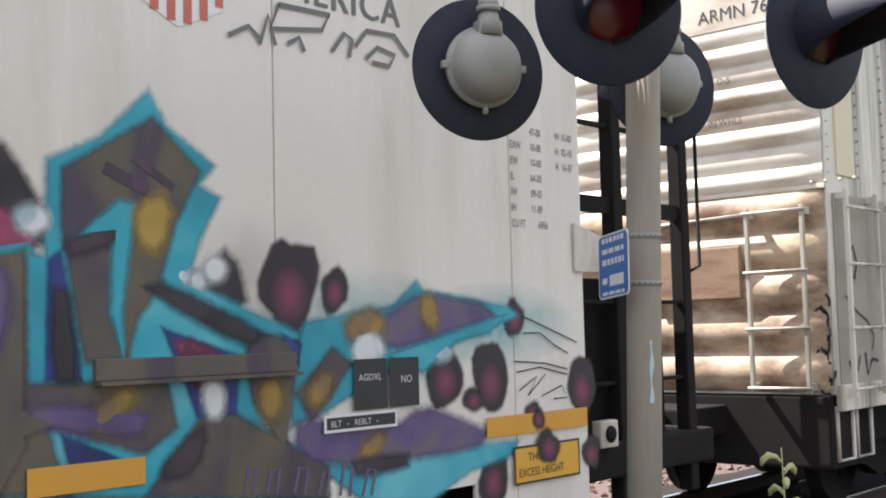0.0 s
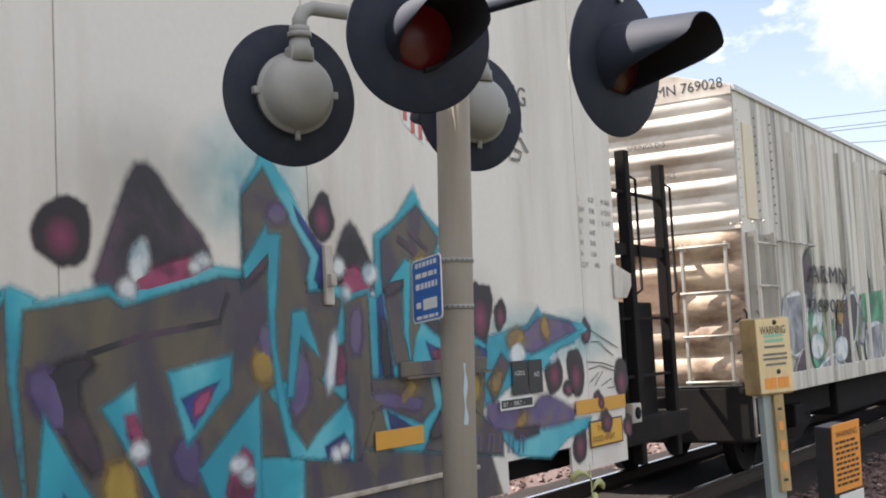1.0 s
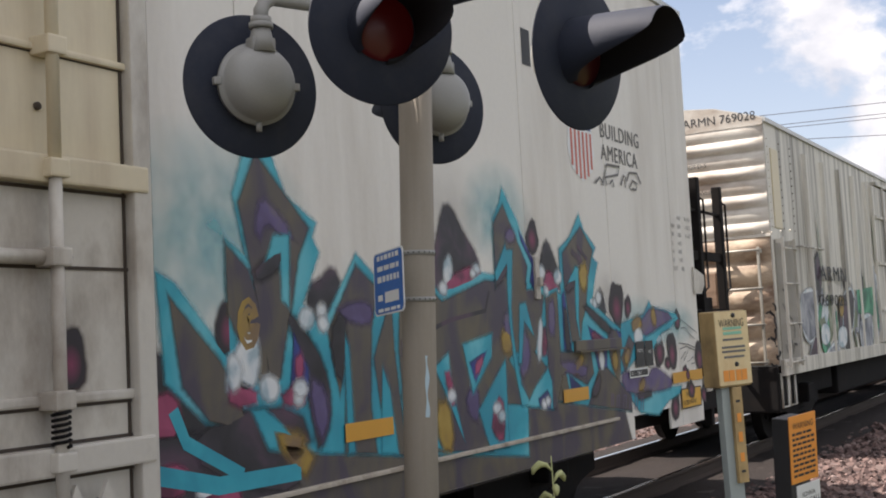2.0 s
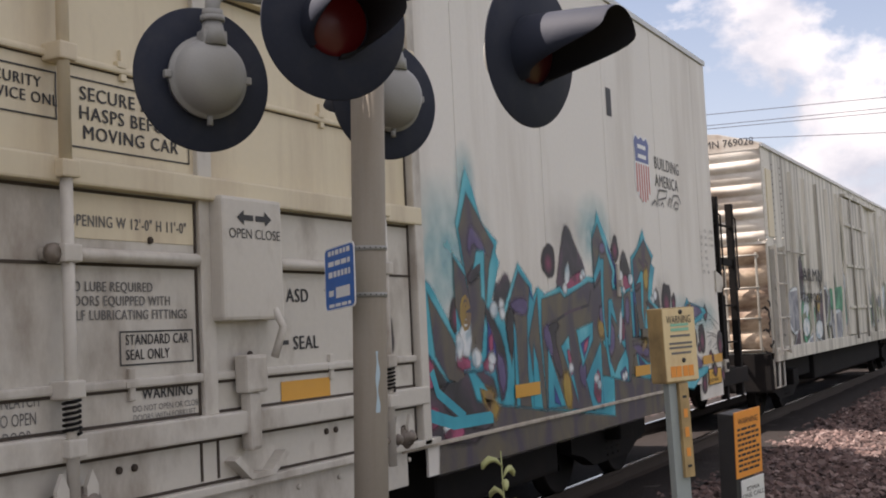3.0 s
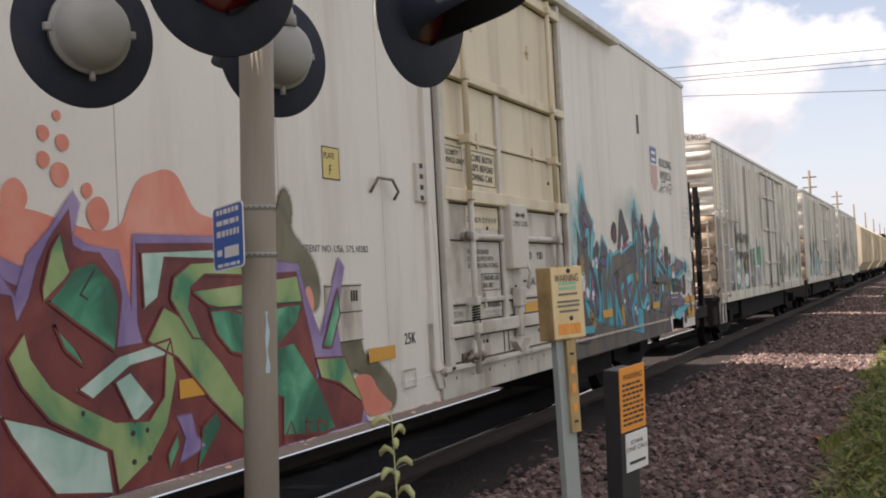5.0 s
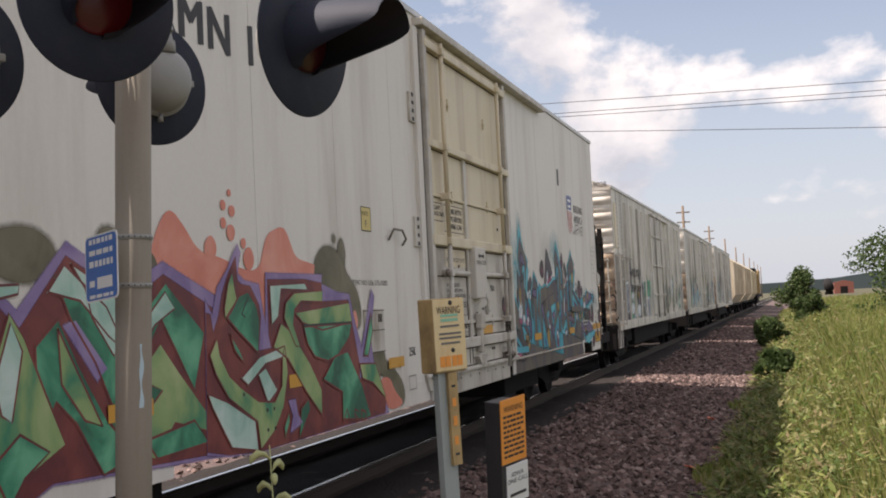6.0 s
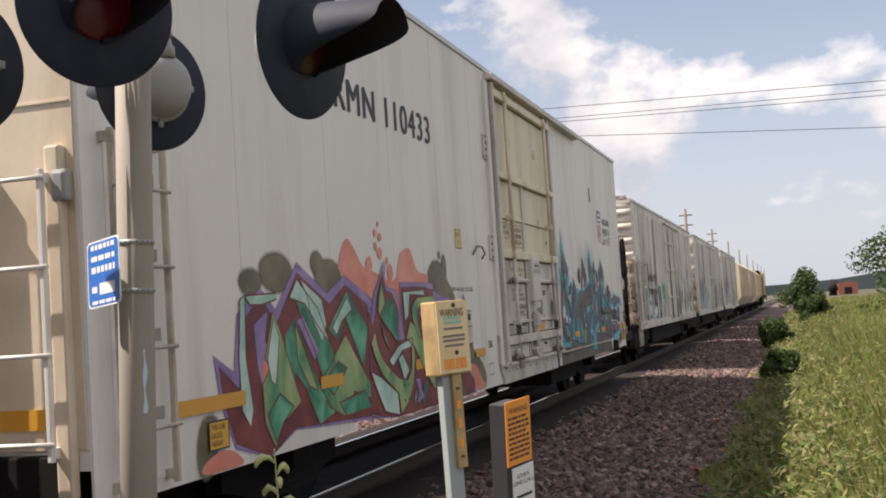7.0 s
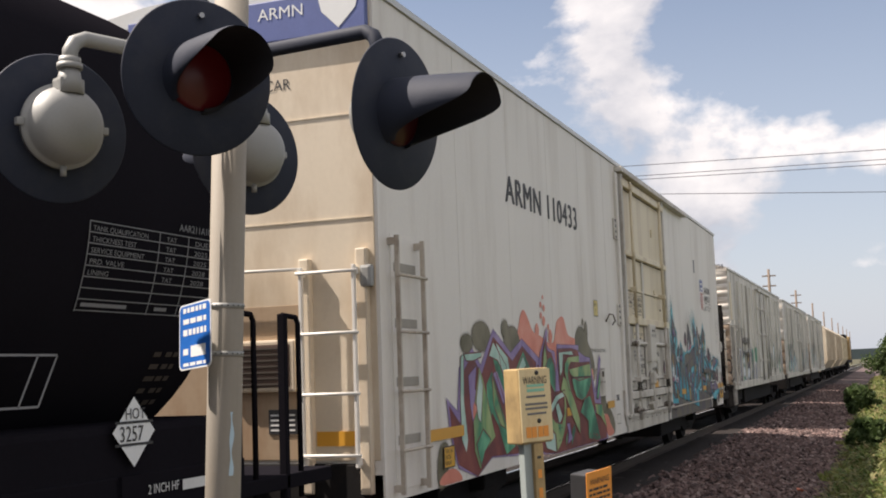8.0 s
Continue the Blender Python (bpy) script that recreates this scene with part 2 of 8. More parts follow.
GRIME = (0.16, 0.11, 0.07)
RUST = (0.20, 0.085, 0.035)
M = dict(
    white=paint("white_car_paint", (0.71, 0.68, 0.625), 0.5, var=0.09, scale=0.6, grain=25, bump=0.05, dirt=(0.36, 0.30, 0.23), dirt_amount=0.5, dirt_scale=(1, 1.7, 0.25)),
    white_end=paint("white_end_paint", (0.66, 0.57, 0.44), 0.55, var=0.1, scale=1.0, grain=25, bump=0.08, dirt=(0.34, 0.22, 0.11), dirt_amount=0.75, dirt_scale=(1.4, 1, 0.5), dirt_range=(0.42, 0.74)),
    cream=paint("cream_door_paint", (0.66, 0.58, 0.415), 0.5, var=0.08, scale=1.2, grain=30, bump=0.08, dirt=RUST, dirt_amount=0.4, dirt_scale=(1, 3, 0.35)),
    door=paint("grey_white_door_paint", (0.56, 0.53, 0.47), 0.5, var=0.12, scale=1.6, grain=30, bump=0.08, dirt=GRIME, dirt_amount=0.85, dirt_scale=(1, 2.6, 1.3)),
    old=paint("weathered_white_paint", (0.66, 0.63, 0.56), 0.5, var=0.16, scale=1.2, grain=30, bump=0.1, dirt=(0.10, 0.085, 0.058), dirt_amount=0.85, dirt_scale=(1, 5.5, 0.28), dirt_range=(0.44, 0.68)),
    oldend=paint("sooty_white_end_paint", (0.66, 0.62, 0.55), 0.5, var=0.12, scale=1.2, grain=30, bump=0.08, dirt=(0.24, 0.15, 0.09), dirt_amount=0.85, dirt_scale=(0.9, 1, 2.4), dirt_range=(0.44, 0.72)),
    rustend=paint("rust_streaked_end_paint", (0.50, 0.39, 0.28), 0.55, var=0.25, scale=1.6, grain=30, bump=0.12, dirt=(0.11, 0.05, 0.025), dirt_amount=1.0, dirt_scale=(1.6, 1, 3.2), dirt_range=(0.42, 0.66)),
    grille=paint("rusty_dark_grille", (0.085, 0.05, 0.035), 0.75, var=0.3, scale=8),
    boardwood=paint("weathered_brown_board", (0.27, 0.18, 0.12), 0.8, var=0.3, scale=6, grain=40, bump=0.2, dirt=(0.10, 0.05, 0.03), dirt_amount=0.9, dirt_scale=(2, 2, 9)),
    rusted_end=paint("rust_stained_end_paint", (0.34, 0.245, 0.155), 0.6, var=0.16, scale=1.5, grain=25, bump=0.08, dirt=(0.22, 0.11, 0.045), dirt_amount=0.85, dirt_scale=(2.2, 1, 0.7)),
    plate=paint("faded_cream_plate", (0.72, 0.58, 0.33), 0.5, var=0.08, scale=14, dirt=(0.5, 0.25, 0.08), dirt_amount=0.5, dirt_scale=(8, 8, 5)),
    roof=paint("galvanised_roof", (0.55, 0.55, 0.53), 0.45, 0.3, var=0.15, scale=1.5),
    black=paint("black_underframe", (0.009, 0.008, 0.008), 0.85, var=0.4, scale=5, grain=60, bump=0.3, dirt=(0.022, 0.016, 0.012), dirt_amount=0.6, dirt_scale=(3, 3, 3), spec=0.2),
    tank=paint("black_tank_paint", (0.013, 0.012, 0.015), 0.6, var=0.3, scale=1.5, grain=40, bump=0.04, spec=0.0),
    steel=paint("worn_steel", (0.35, 0.34, 0.33), 0.3, 0.9, var=0.2, scale=8),
    rail=paint("rail_steel", (0.05, 0.035, 0.027), 0.7, 0.3, var=0.3, scale=6),
    railtop=paint("polished_rail_top", (0.62, 0.61, 0.60), 0.18, 1.0, var=0.1, scale=6),
    tie=paint("creosoted_tie", (0.030, 0.023, 0.018), 0.9, var=0.35, scale=4, grain=50, bump=0.4),
    ladder=paint("grimy_ladder_paint", (0.46, 0.41, 0.34), 0.7, var=0.25, scale=5, dirt=(0.13, 0.085, 0.05), dirt_amount=0.9, dirt_scale=(6, 6, 3)),
    seam=paint("seam_shadow_grime", (0.33, 0.31, 0.27), 0.8, var=0.3, scale=3),
    reflect=paint("amber_reflective_tape", (0.62, 0.31, 0.04), 0.35, var=0.12, scale=6, grain=120),
    decal=paint("amber_decal", (0.66, 0.36, 0.04), 0.45, var=0.08, scale=6),
    yellow=paint("pale_yellow_plate", (0.62, 0.50, 0.16), 0.5, var=0.1, scale=6),
    ink=paint("black_stencil", (0.03, 0.03, 0.032), 0.6, var=0.3, scale=8),
    greyink=paint("faded_stencil", (0.16, 0.155, 0.15), 0.7, var=0.3, scale=8),
    whiteink=paint("white_stencil", (0.62, 0.62, 0.60), 0.6, var=0.15, scale=8),
    dimink=paint("dusty_white_stencil", (0.20, 0.20, 0.205), 0.7, var=0.3, scale=8),
    red=paint("shield_red", (0.52, 0.13, 0.09), 0.5, var=0.2, scale=8),
    navy=paint("shield_blue", (0.09, 0.12, 0.30), 0.5, var=0.2, scale=8),
    signal=paint("black_signal_enamel", (0.019, 0.024, 0.040), 0.7, var=0.25, scale=6, grain=80, bump=0.08, dirt=(0.05, 0.05, 0.055), dirt_amount=0.5, dirt_scale=(6, 6, 6), spec=0.3),
    hoodin=paint("hood_inside_shade", (0.02, 0.02, 0.024), 0.8, var=0.2, scale=6),
    alu=paint("dull_cast_aluminium", (0.30, 0.30, 0.285), 0.55, 0.2, var=0.12, scale=9, grain=120, bump=0.12, dist=0.001),
    pole=paint("galvanised_pole", (0.28, 0.25, 0.205), 0.75, 0.0, var=0.12, scale=5, grain=70, bump=0.08, dist=0.002, dirt=(0.20, 0.16, 0.11), dirt_amount=0.6, dirt_scale=(14, 14, 1.2)),
    lens=paint("red_lens", (0.05, 0.005, 0.007), 0.35, var=0.35, scale=25, emission=(1.0, 0.04, 0.04, 0.004)),
    lensoff=paint("dim_red_lens", (0.03, 0.004, 0.006), 0.4, var=0.35, scale=25, emission=(1.0, 0.04, 0.04, 0.001)),
    bluesign=paint("blue_sign", (0.02, 0.13, 0.46), 0.35, var=0.1, scale=10),
    signwhite=paint("sign_white", (0.72, 0.73, 0.72), 0.4, var=0.06, scale=10),
    mustard=paint("faded_yellow_plastic", (0.44, 0.31, 0.14), 0.6, var=0.18, scale=9, dirt=(0.17, 0.12, 0.06), dirt_amount=0.8, dirt_scale=(9, 9, 5), dirt_range=(0.42, 0.7)),
    orange=paint("orange_sign", (0.78, 0.30, 0.05), 0.5, var=0.1, scale=9),
    scrap=paint("faded_orange_plastic", (0.50, 0.13, 0.06), 0.6, var=0.25, scale=12),
    green=paint("faded_green_print", (0.25, 0.52, 0.38), 0.6),
    post=paint("grey_green_post", (0.30, 0.34, 0.33), 0.6, var=0.12, scale=6),
    wood=paint("weathered_utility_wood", (0.16, 0.12, 0.09), 0.85, var=0.3, scale=3, bump=0.3),
    cable=paint("black_cable", (0.05, 0.05, 0.055), 0.6, bump=0),
    ballast=paint("ballast_bed", (0.095, 0.064, 0.060), 0.95, var=0.45, scale=3, grain=28, bump=0.9, dist=0.03, dirt=(0.10, 0.07, 0.06), dirt_amount=0.7, dirt_scale=(5, 5, 5)),
    # ballast with the shade under the train painted into its colour
    bedshade=paint("ballast_in_painted_shade", (0.022, 0.017, 0.015), 0.9, var=0.5, scale=3, grain=28, bump=0.9, dist=0.03, dirt=(0.016, 0.013, 0.012), dirt_amount=0.8, dirt_scale=(2, 1, 2), spec=0.25),
    soil=paint("grassy_soil", (0.06, 0.056, 0.027), 0.95, var=0.4, scale=0.4, grain=12, bump=0.5, dist=0.03),
    hill=paint("far_woods", (0.05, 0.07, 0.075), 0.95, var=0.2, scale=0.01),
    cyan=marbled("cyan_spray", (0.02, 0.27, 0.37), (0.03, 0.35, 0.45), (0.13, 0.49, 0.57), 1.5),
    fill=marbled("brown_violet_spray", (0.062, 0.050, 0.074), (0.095, 0.082, 0.070), (0.130, 0.107, 0.070), 2.6, stretch=(1, 1.3, 0.7)),
    deep=marbled("dark_blue_spray", (0.015, 0.02, 0.10), (0.02, 0.03, 0.16), (0.03, 0.06, 0.28), 3),
    dark=marbled("charcoal_spray", (0.018, 0.016, 0.02), (0.035, 0.03, 0.04), (0.09, 0.05, 0.08), 2.5),
    violet=marbled("violet_spray", (0.085, 0.06, 0.15), (0.115, 0.085, 0.20), (0.15, 0.12, 0.15), 3),
    magenta=marbled("magenta_spray", (0.10, 0.02, 0.05), (0.30, 0.05, 0.12), (0.40, 0.08, 0.17), 3),
    ochre=marbled("ochre_spray", (0.20, 0.13, 0.07), (0.34, 0.22, 0.04), (0.40, 0.28, 0.06), 3),
    paleblue=paint("pale_blue_paint_drip", (0.42, 0.55, 0.62), 0.5),
    haze=overspray("cyan_overspray", (0.04, 0.42, 0.52), 0.45),
    soot=overspray("black_overspray", (0.08, 0.075, 0.075), 0.17),
    grimeshade=paint("black_brown_grime_and_shade", (0.055, 0.042, 0.032), 0.85, var=0.4, scale=9),
    grease=paint("greasy_cast_steel", (0.20, 0.17, 0.14), 0.5, 0.3, var=0.4, scale=12, grain=60, bump=0.3, dirt=(0.05, 0.035, 0.025), dirt_amount=0.9, dirt_scale=(14, 14, 14)),
    fadegreen=marbled("faded_green_spray", (0.12, 0.15, 0.09), (0.22, 0.25, 0.17), (0.38, 0.39, 0.32), 3),
    fadeblue=marbled("faded_grey_blue_spray", (0.12, 0.13, 0.16), (0.24, 0.25, 0.29), (0.42, 0.43, 0.45), 3),
    mist=marbled("white_spray", (0.35, 0.45, 0.50), (0.62, 0.66, 0.68), (0.70, 0.72, 0.72), 5),
    lime=marbled("pale_green_spray", (0.035, 0.22, 0.115), (0.24, 0.36, 0.14), (0.38, 0.47, 0.22), 1.9, stretch=(1, 1, 0.8)),
    emerald=marbled("emerald_spray", (0.015, 0.11, 0.065), (0.035, 0.24, 0.135), (0.13, 0.43, 0.25), 2.6),
    maroon=marbled("maroon_spray", (0.12, 0.02, 0.025), (0.17, 0.03, 0.03), (0.22, 0.05, 0.04), 3),
    lilac=marbled("lilac_spray", (0.20, 0.14, 0.32), (0.26, 0.19, 0.38), (0.32, 0.24, 0.42), 3),
    salmon=marbled("salmon_spray", (0.62, 0.20, 0.14), (0.68, 0.24, 0.17), (0.72, 0.32, 0.24), 2),
    olive=marbled("olive_spray", (0.10, 0.09, 0.05), (0.14, 0.125, 0.075), (0.19, 0.17, 0.11), 2.5),
    mint=marbled("mint_spray", (0.30, 0.50, 0.42), (0.42, 0.60, 0.52), (0.55, 0.68, 0.62), 3),
    blot=blot("magenta_blot", (0.22, 0.045, 0.10), (0.028, 0.022, 0.028)),
    grassgreen=paint("weed_green", (0.36, 0.38, 0.17), 0.6, var=0.3, scale=8, bump=0),
    rustred=paint("rust_red_wall", (0.20, 0.07, 0.05), 0.8, var=0.2, scale=0.6),
    leaf=paint("leaf_green", (0.055, 0.095, 0.03), 0.6, var=0.4, scale=2, bump=0),
    bark=paint("bark", (0.10, 0.075, 0.05), 0.9, var=0.3, scale=6, bump=0.4),
)


# the same paints where the spray thins out at an edge
THIN = dict(
    cyan_thin=marbled("cyan_spray_edge", (0.02, 0.27, 0.37), (0.03, 0.35, 0.45), (0.13, 0.49, 0.57), 1.5, thin=True),
    fill_thin=marbled("brown_violet_spray_edge", (0.062, 0.050, 0.074), (0.095, 0.082, 0.070), (0.130, 0.107, 0.070), 2.6, stretch=(1, 1.3, 0.7), thin=True),
    deep_thin=marbled("dark_blue_spray_edge", (0.015, 0.02, 0.10), (0.02, 0.03, 0.16), (0.03, 0.06, 0.28), 3, thin=True),
    dark_thin=marbled("charcoal_spray_edge", (0.018, 0.016, 0.02), (0.035, 0.03, 0.04), (0.09, 0.05, 0.08), 2.5, thin=True),
    violet_thin=marbled("violet_spray_edge", (0.085, 0.06, 0.15), (0.115, 0.085, 0.20), (0.15, 0.12, 0.15), 3, thin=True),
    magenta_thin=marbled("magenta_spray_edge", (0.10, 0.02, 0.05), (0.30, 0.05, 0.12), (0.40, 0.08, 0.17), 3, thin=True),
    ochre_thin=marbled("ochre_spray_edge", (0.20, 0.13, 0.07), (0.34, 0.22, 0.04), (0.40, 0.28, 0.06), 3, thin=True),
    fadegreen_thin=marbled("faded_green_spray_edge", (0.12, 0.15, 0.09), (0.22, 0.25, 0.17), (0.38, 0.39, 0.32), 3, thin=True),
    fadeblue_thin=marbled("faded_grey_blue_spray_edge", (0.12, 0.13, 0.16), (0.24, 0.25, 0.29), (0.42, 0.43, 0.45), 3, thin=True),
    mist_thin=marbled("white_spray_edge", (0.35, 0.45, 0.50), (0.62, 0.66, 0.68), (0.70, 0.72, 0.72), 5, thin=True),
    lime_thin=marbled("pale_green_spray_edge", (0.035, 0.22, 0.115), (0.24, 0.36, 0.14), (0.38, 0.47, 0.22), 1.9, stretch=(1, 1, 0.8), thin=True),
    emerald_thin=marbled("emerald_spray_edge", (0.015, 0.11, 0.065), (0.035, 0.24, 0.135), (0.13, 0.43, 0.25), 2.6, thin=True),
    maroon_thin=marbled("maroon_spray_edge", (0.12, 0.02, 0.025), (0.17, 0.03, 0.03), (0.22, 0.05, 0.04), 3, thin=True),
    lilac_thin=marbled("lilac_spray_edge", (0.20, 0.14, 0.32), (0.26, 0.19, 0.38), (0.32, 0.24, 0.42), 3, thin=True),
    salmon_thin=marbled("salmon_spray_edge", (0.62, 0.20, 0.14), (0.68, 0.24, 0.17), (0.72, 0.32, 0.24), 2, thin=True),
    olive_thin=marbled("olive_spray_edge", (0.10, 0.09, 0.05), (0.14, 0.125, 0.075), (0.19, 0.17, 0.11), 2.5, thin=True),
    mint_thin=marbled("mint_spray_edge", (0.30, 0.50, 0.42), (0.42, 0.60, 0.52), (0.55, 0.68, 0.62), 3, thin=True),
    blot_thin=marbled("dark_blot_edge", (0.022, 0.018, 0.022), (0.03, 0.02, 0.025), (0.05, 0.02, 0.03), thin=True),
)
M.update(THIN)


def island_tints(name, tints, rough=0.75, translucent=0.0):
    """Many small pieces in one mesh, each with its own tint."""
    m = bpy.data.materials.new(name)
    m.use_nodes = True
    nt = m.node_tree
    N, L = nt.nodes.new, nt.links.new
    b = nt.nodes["Principled BSDF"]
    b.inputs["Roughness"].default_value = rough
    b.inputs["Specular IOR Level"].default_value = 0.25
    g, r = N("ShaderNodeNewGeometry"), N("ShaderNodeValToRGB")
    e = r.color_ramp.elements
    while len(e) < len(tints):
        e.new(0.5)
    for i, c in enumerate(tints):
        e[i].position, e[i].color = i / (len(tints) - 1), (*c, 1)
    L(g.outputs["Random Per Island"], r.inputs[0])
    L(r.outputs[0], b.inputs["Base Color"])
    if translucent:
        tr, mx, out = N("ShaderNodeBsdfTranslucent"), N("ShaderNodeMixShader"), nt.nodes["Material Output"]
        L(r.outputs[0], tr.inputs[0])
        mx.inputs[0].default_value = translucent
        L(b.outputs[0], mx.inputs[1])
        L(tr.outputs[0], mx.inputs[2])
        L(mx.outputs[0], out.inputs[0])
    return m


M["weeds"] = island_tints("weed_leaves", [(0.054, 0.092, 0.024), (0.131, 0.179, 0.046), (0.232, 0.256, 0.077), (0.247, 0.186, 0.101), (0.092, 0.147, 0.039), (0.295, 0.279, 0.131)], 0.7, 0.4)
M["stones"] = island_tints("ballast_stones", [(0.03, 0.02, 0.018), (0.10, 0.066, 0.06), (0.185, 0.125, 0.112), (0.07, 0.05, 0.047), (0.28, 0.21, 0.19)], 0.9)
M["grass"] = island_tints("meadow_grass", [(0.086, 0.130, 0.029), (0.173, 0.216, 0.050), (0.245, 0.259, 0.079), (0.302, 0.259, 0.122), (0.144, 0.194, 0.043)], 0.7, 0.5)
M["leaves"] = island_tints("tree_leaves", [(0.035, 0.059, 0.017), (0.063, 0.098, 0.032), (0.098, 0.133, 0.049)], 0.6, 0.35)


# ---- mesh helpers ----
def part(name, bm, material, parent, label=""):
    """Links a bmesh as one mesh object under a thing or a part (or at the top, with no parent)."""
    me = bpy.data.meshes.new(name)
    bmesh.ops.recalc_face_normals(bm, faces=bm.faces)
    bm.to_mesh(me)
    bm.free()
    me.materials.append(material)
    ob = new(name, me)
    if parent:
        ob.parent = parent
    if label:
        tagged(ob, label)
    return ob


def thing(name, label, category, m=None, group="", kind=""):
    ob = new(name)
    ob.empty_display_size = 0.2
    if m is not None:
        ob.matrix_world = m
    return tagged(ob, label, category, group, kind)


def box(bm, x0, x1, y0, y1, z0, z1, bevel=0.0):
    vs = [bm.verts.new((x, y, z)) for x in (x0, x1) for y in (y0, y1) for z in (z0, z1)]
    fs = [bm.faces.new([vs[i] for i in q]) for q in ((0, 1, 3, 2), (4, 6, 7, 5), (0, 4, 5, 1), (2, 3, 7, 6), (0, 2, 6, 4), (1, 5, 7, 3))]
    if bevel:
        es = list({e for f in fs for e in f.edges})
        bmesh.ops.bevel(bm, geom=es, offset=bevel, segments=2, affect="EDGES", profile=0.6)
    return bm


def tube(bm, pts, r, seg=10, caps=True):
    """A round bar along points; r is a number or one radius for each point."""
    pts = [Vector(p) for p in pts]
    rr = [r] * len(pts) if isinstance(r, (int, float)) else r
    rings = []
    for i, p in enumerate(pts):
        d = (pts[min(i + 1, len(pts) - 1)] - pts[max(i - 1, 0)]).normalized()
        a = d.orthogonal().normalized() if i == 0 else (a - d * a.dot(d)).normalized()
        b = d.cross(a)
        rings.append([bm.verts.new(p + (a * math.cos(k) + b * math.sin(k)) * rr[i]) for k in (2 * math.pi * j / seg for j in range(seg))])
    for u, v in zip(rings, rings[1:]):
        for j in range(seg):
            f = bm.faces.new((u[j], u[(j + 1) % seg], v[(j + 1) % seg], v[j]))
            f.smooth = True
    if caps:
        bm.faces.new(rings[0][::-1])
        bm.faces.new(rings[-1])
    return bm


def lathe(bm, profile, m, seg=32):
    """Turns (radius, height) pairs about the local z axis of the pose m."""
    rings = []
    for r, h in profile:
        rings.append([bm.verts.new(m @ Vector((max(r, 1e-4) * math.cos(k), max(r, 1e-4) * math.sin(k), h))) for k in (2 * math.pi * j / seg for j in range(seg))])
    for u, v in zip(rings, rings[1:]):
        for j in range(seg):
            f = bm.faces.new((u[j], u[(j + 1) % seg], v[(j + 1) % seg], v[j]))
            f.smooth = True
    bm.faces.new(rings[0][::-1])
    bm.faces.new(rings[-1])
    return bm


def loft(bm, sections, close=True):
    """Skins equal-length loops of points, with end caps."""
    rings = [[bm.verts.new(p) for p in s] for s in sections]
    n = len(rings[0])
    for u, v in zip(rings, rings[1:]):
        for j in range(n):
            bm.faces.new((u[j], u[(j + 1) % n], v[(j + 1) % n], v[j]))
    if close:
        bm.faces.new(rings[0][::-1])
        bm.faces.new(rings[-1])
    return bm


SIDE = Matrix(((0, 0, 1, 0), (1, 0, 0, 0), (0, 1, 0, 0), (0, 0, 0, 1)))      # writing on a wall that faces +x
REAR = Matrix(((1, 0, 0, 0), (0, 0, -1, 0), (0, 1, 0, 0), (0, 0, 0, 1)))     # writing on a wall that faces -y


def words(text, size, m, material, parent, name="lettering", label="", wide=1.0, align="LEFT", bold=0.0, width=0.0):
    """Writing as a flat mesh at the pose m, its baseline from m's origin along m's x axis."""
    cu = bpy.data.curves.new(name, "FONT")
    cu.body, cu.size, cu.align_x = text, size, align
    cu.space_character = 1.0 + (0.12 if bold else 0)
    cu.resolution_u = 3
    tmp = bpy.data.objects.new(name, cu)
    scene.collection.objects.link(tmp)
    me = bpy.data.meshes.new_from_object(tmp.evaluated_get(bpy.context.evaluated_depsgraph_get()))
    bpy.data.objects.remove(tmp)
    bpy.data.curves.remove(cu)
    if bold:
        # heavier strokes: the stencil sprayed twice, the second time a little aside
        bm = bmesh.new()
        bm.from_mesh(me)
        twin = bmesh.ops.duplicate(bm, geom=bm.verts[:] + bm.edges[:] + bm.faces[:])["geom"]
        bmesh.ops.translate(bm, verts=[v for v in twin if isinstance(v, bmesh.types.BMVert)], vec=(2.4 * bold, .6 * bold, .0006))
        bm.to_mesh(me)
        bm.free()
    if width:
        xs = [v.co.x for v in me.vertices]
        wide = width / (max(xs) - min(xs))
    me.transform(m @ Matrix.Diagonal((wide, 1, 1, 1)))
    me.materials.clear()
    me.materials.append(material)
    ob = new(name, me)
    ob.parent = parent
    if label:
        tagged(ob, label)
    return ob


def poly(bm, pts, x):
    """A flat patch on a wall that faces +x, from (y, z) corners."""
    f = bm.faces.new([bm.verts.new((x, y, z)) for y, z in pts])
    return f


def rect_patch(bm, y0, y1, z0, z1, x):
    return poly(bm, ((y0, z0), (y1, z0), (y1, z1), (y0, z1)), x)


# ---- ground and track ----
TRACK = -5.39          # centre line of the track
GAUGE = 0.7525         # half the distance between rail centres


def ground_height(x, y):
    """Ballast shoulder beside the track, then a shallow ditch and the meadow."""
    a = abs(x - TRACK)
    z = -0.19
    if a > 2.2:
        z -= min(0.16, (a - 2.2) * 0.055)
    if x > -1.0:
        z += min(0.25, (x + 1.0) * 0.03)
    return z


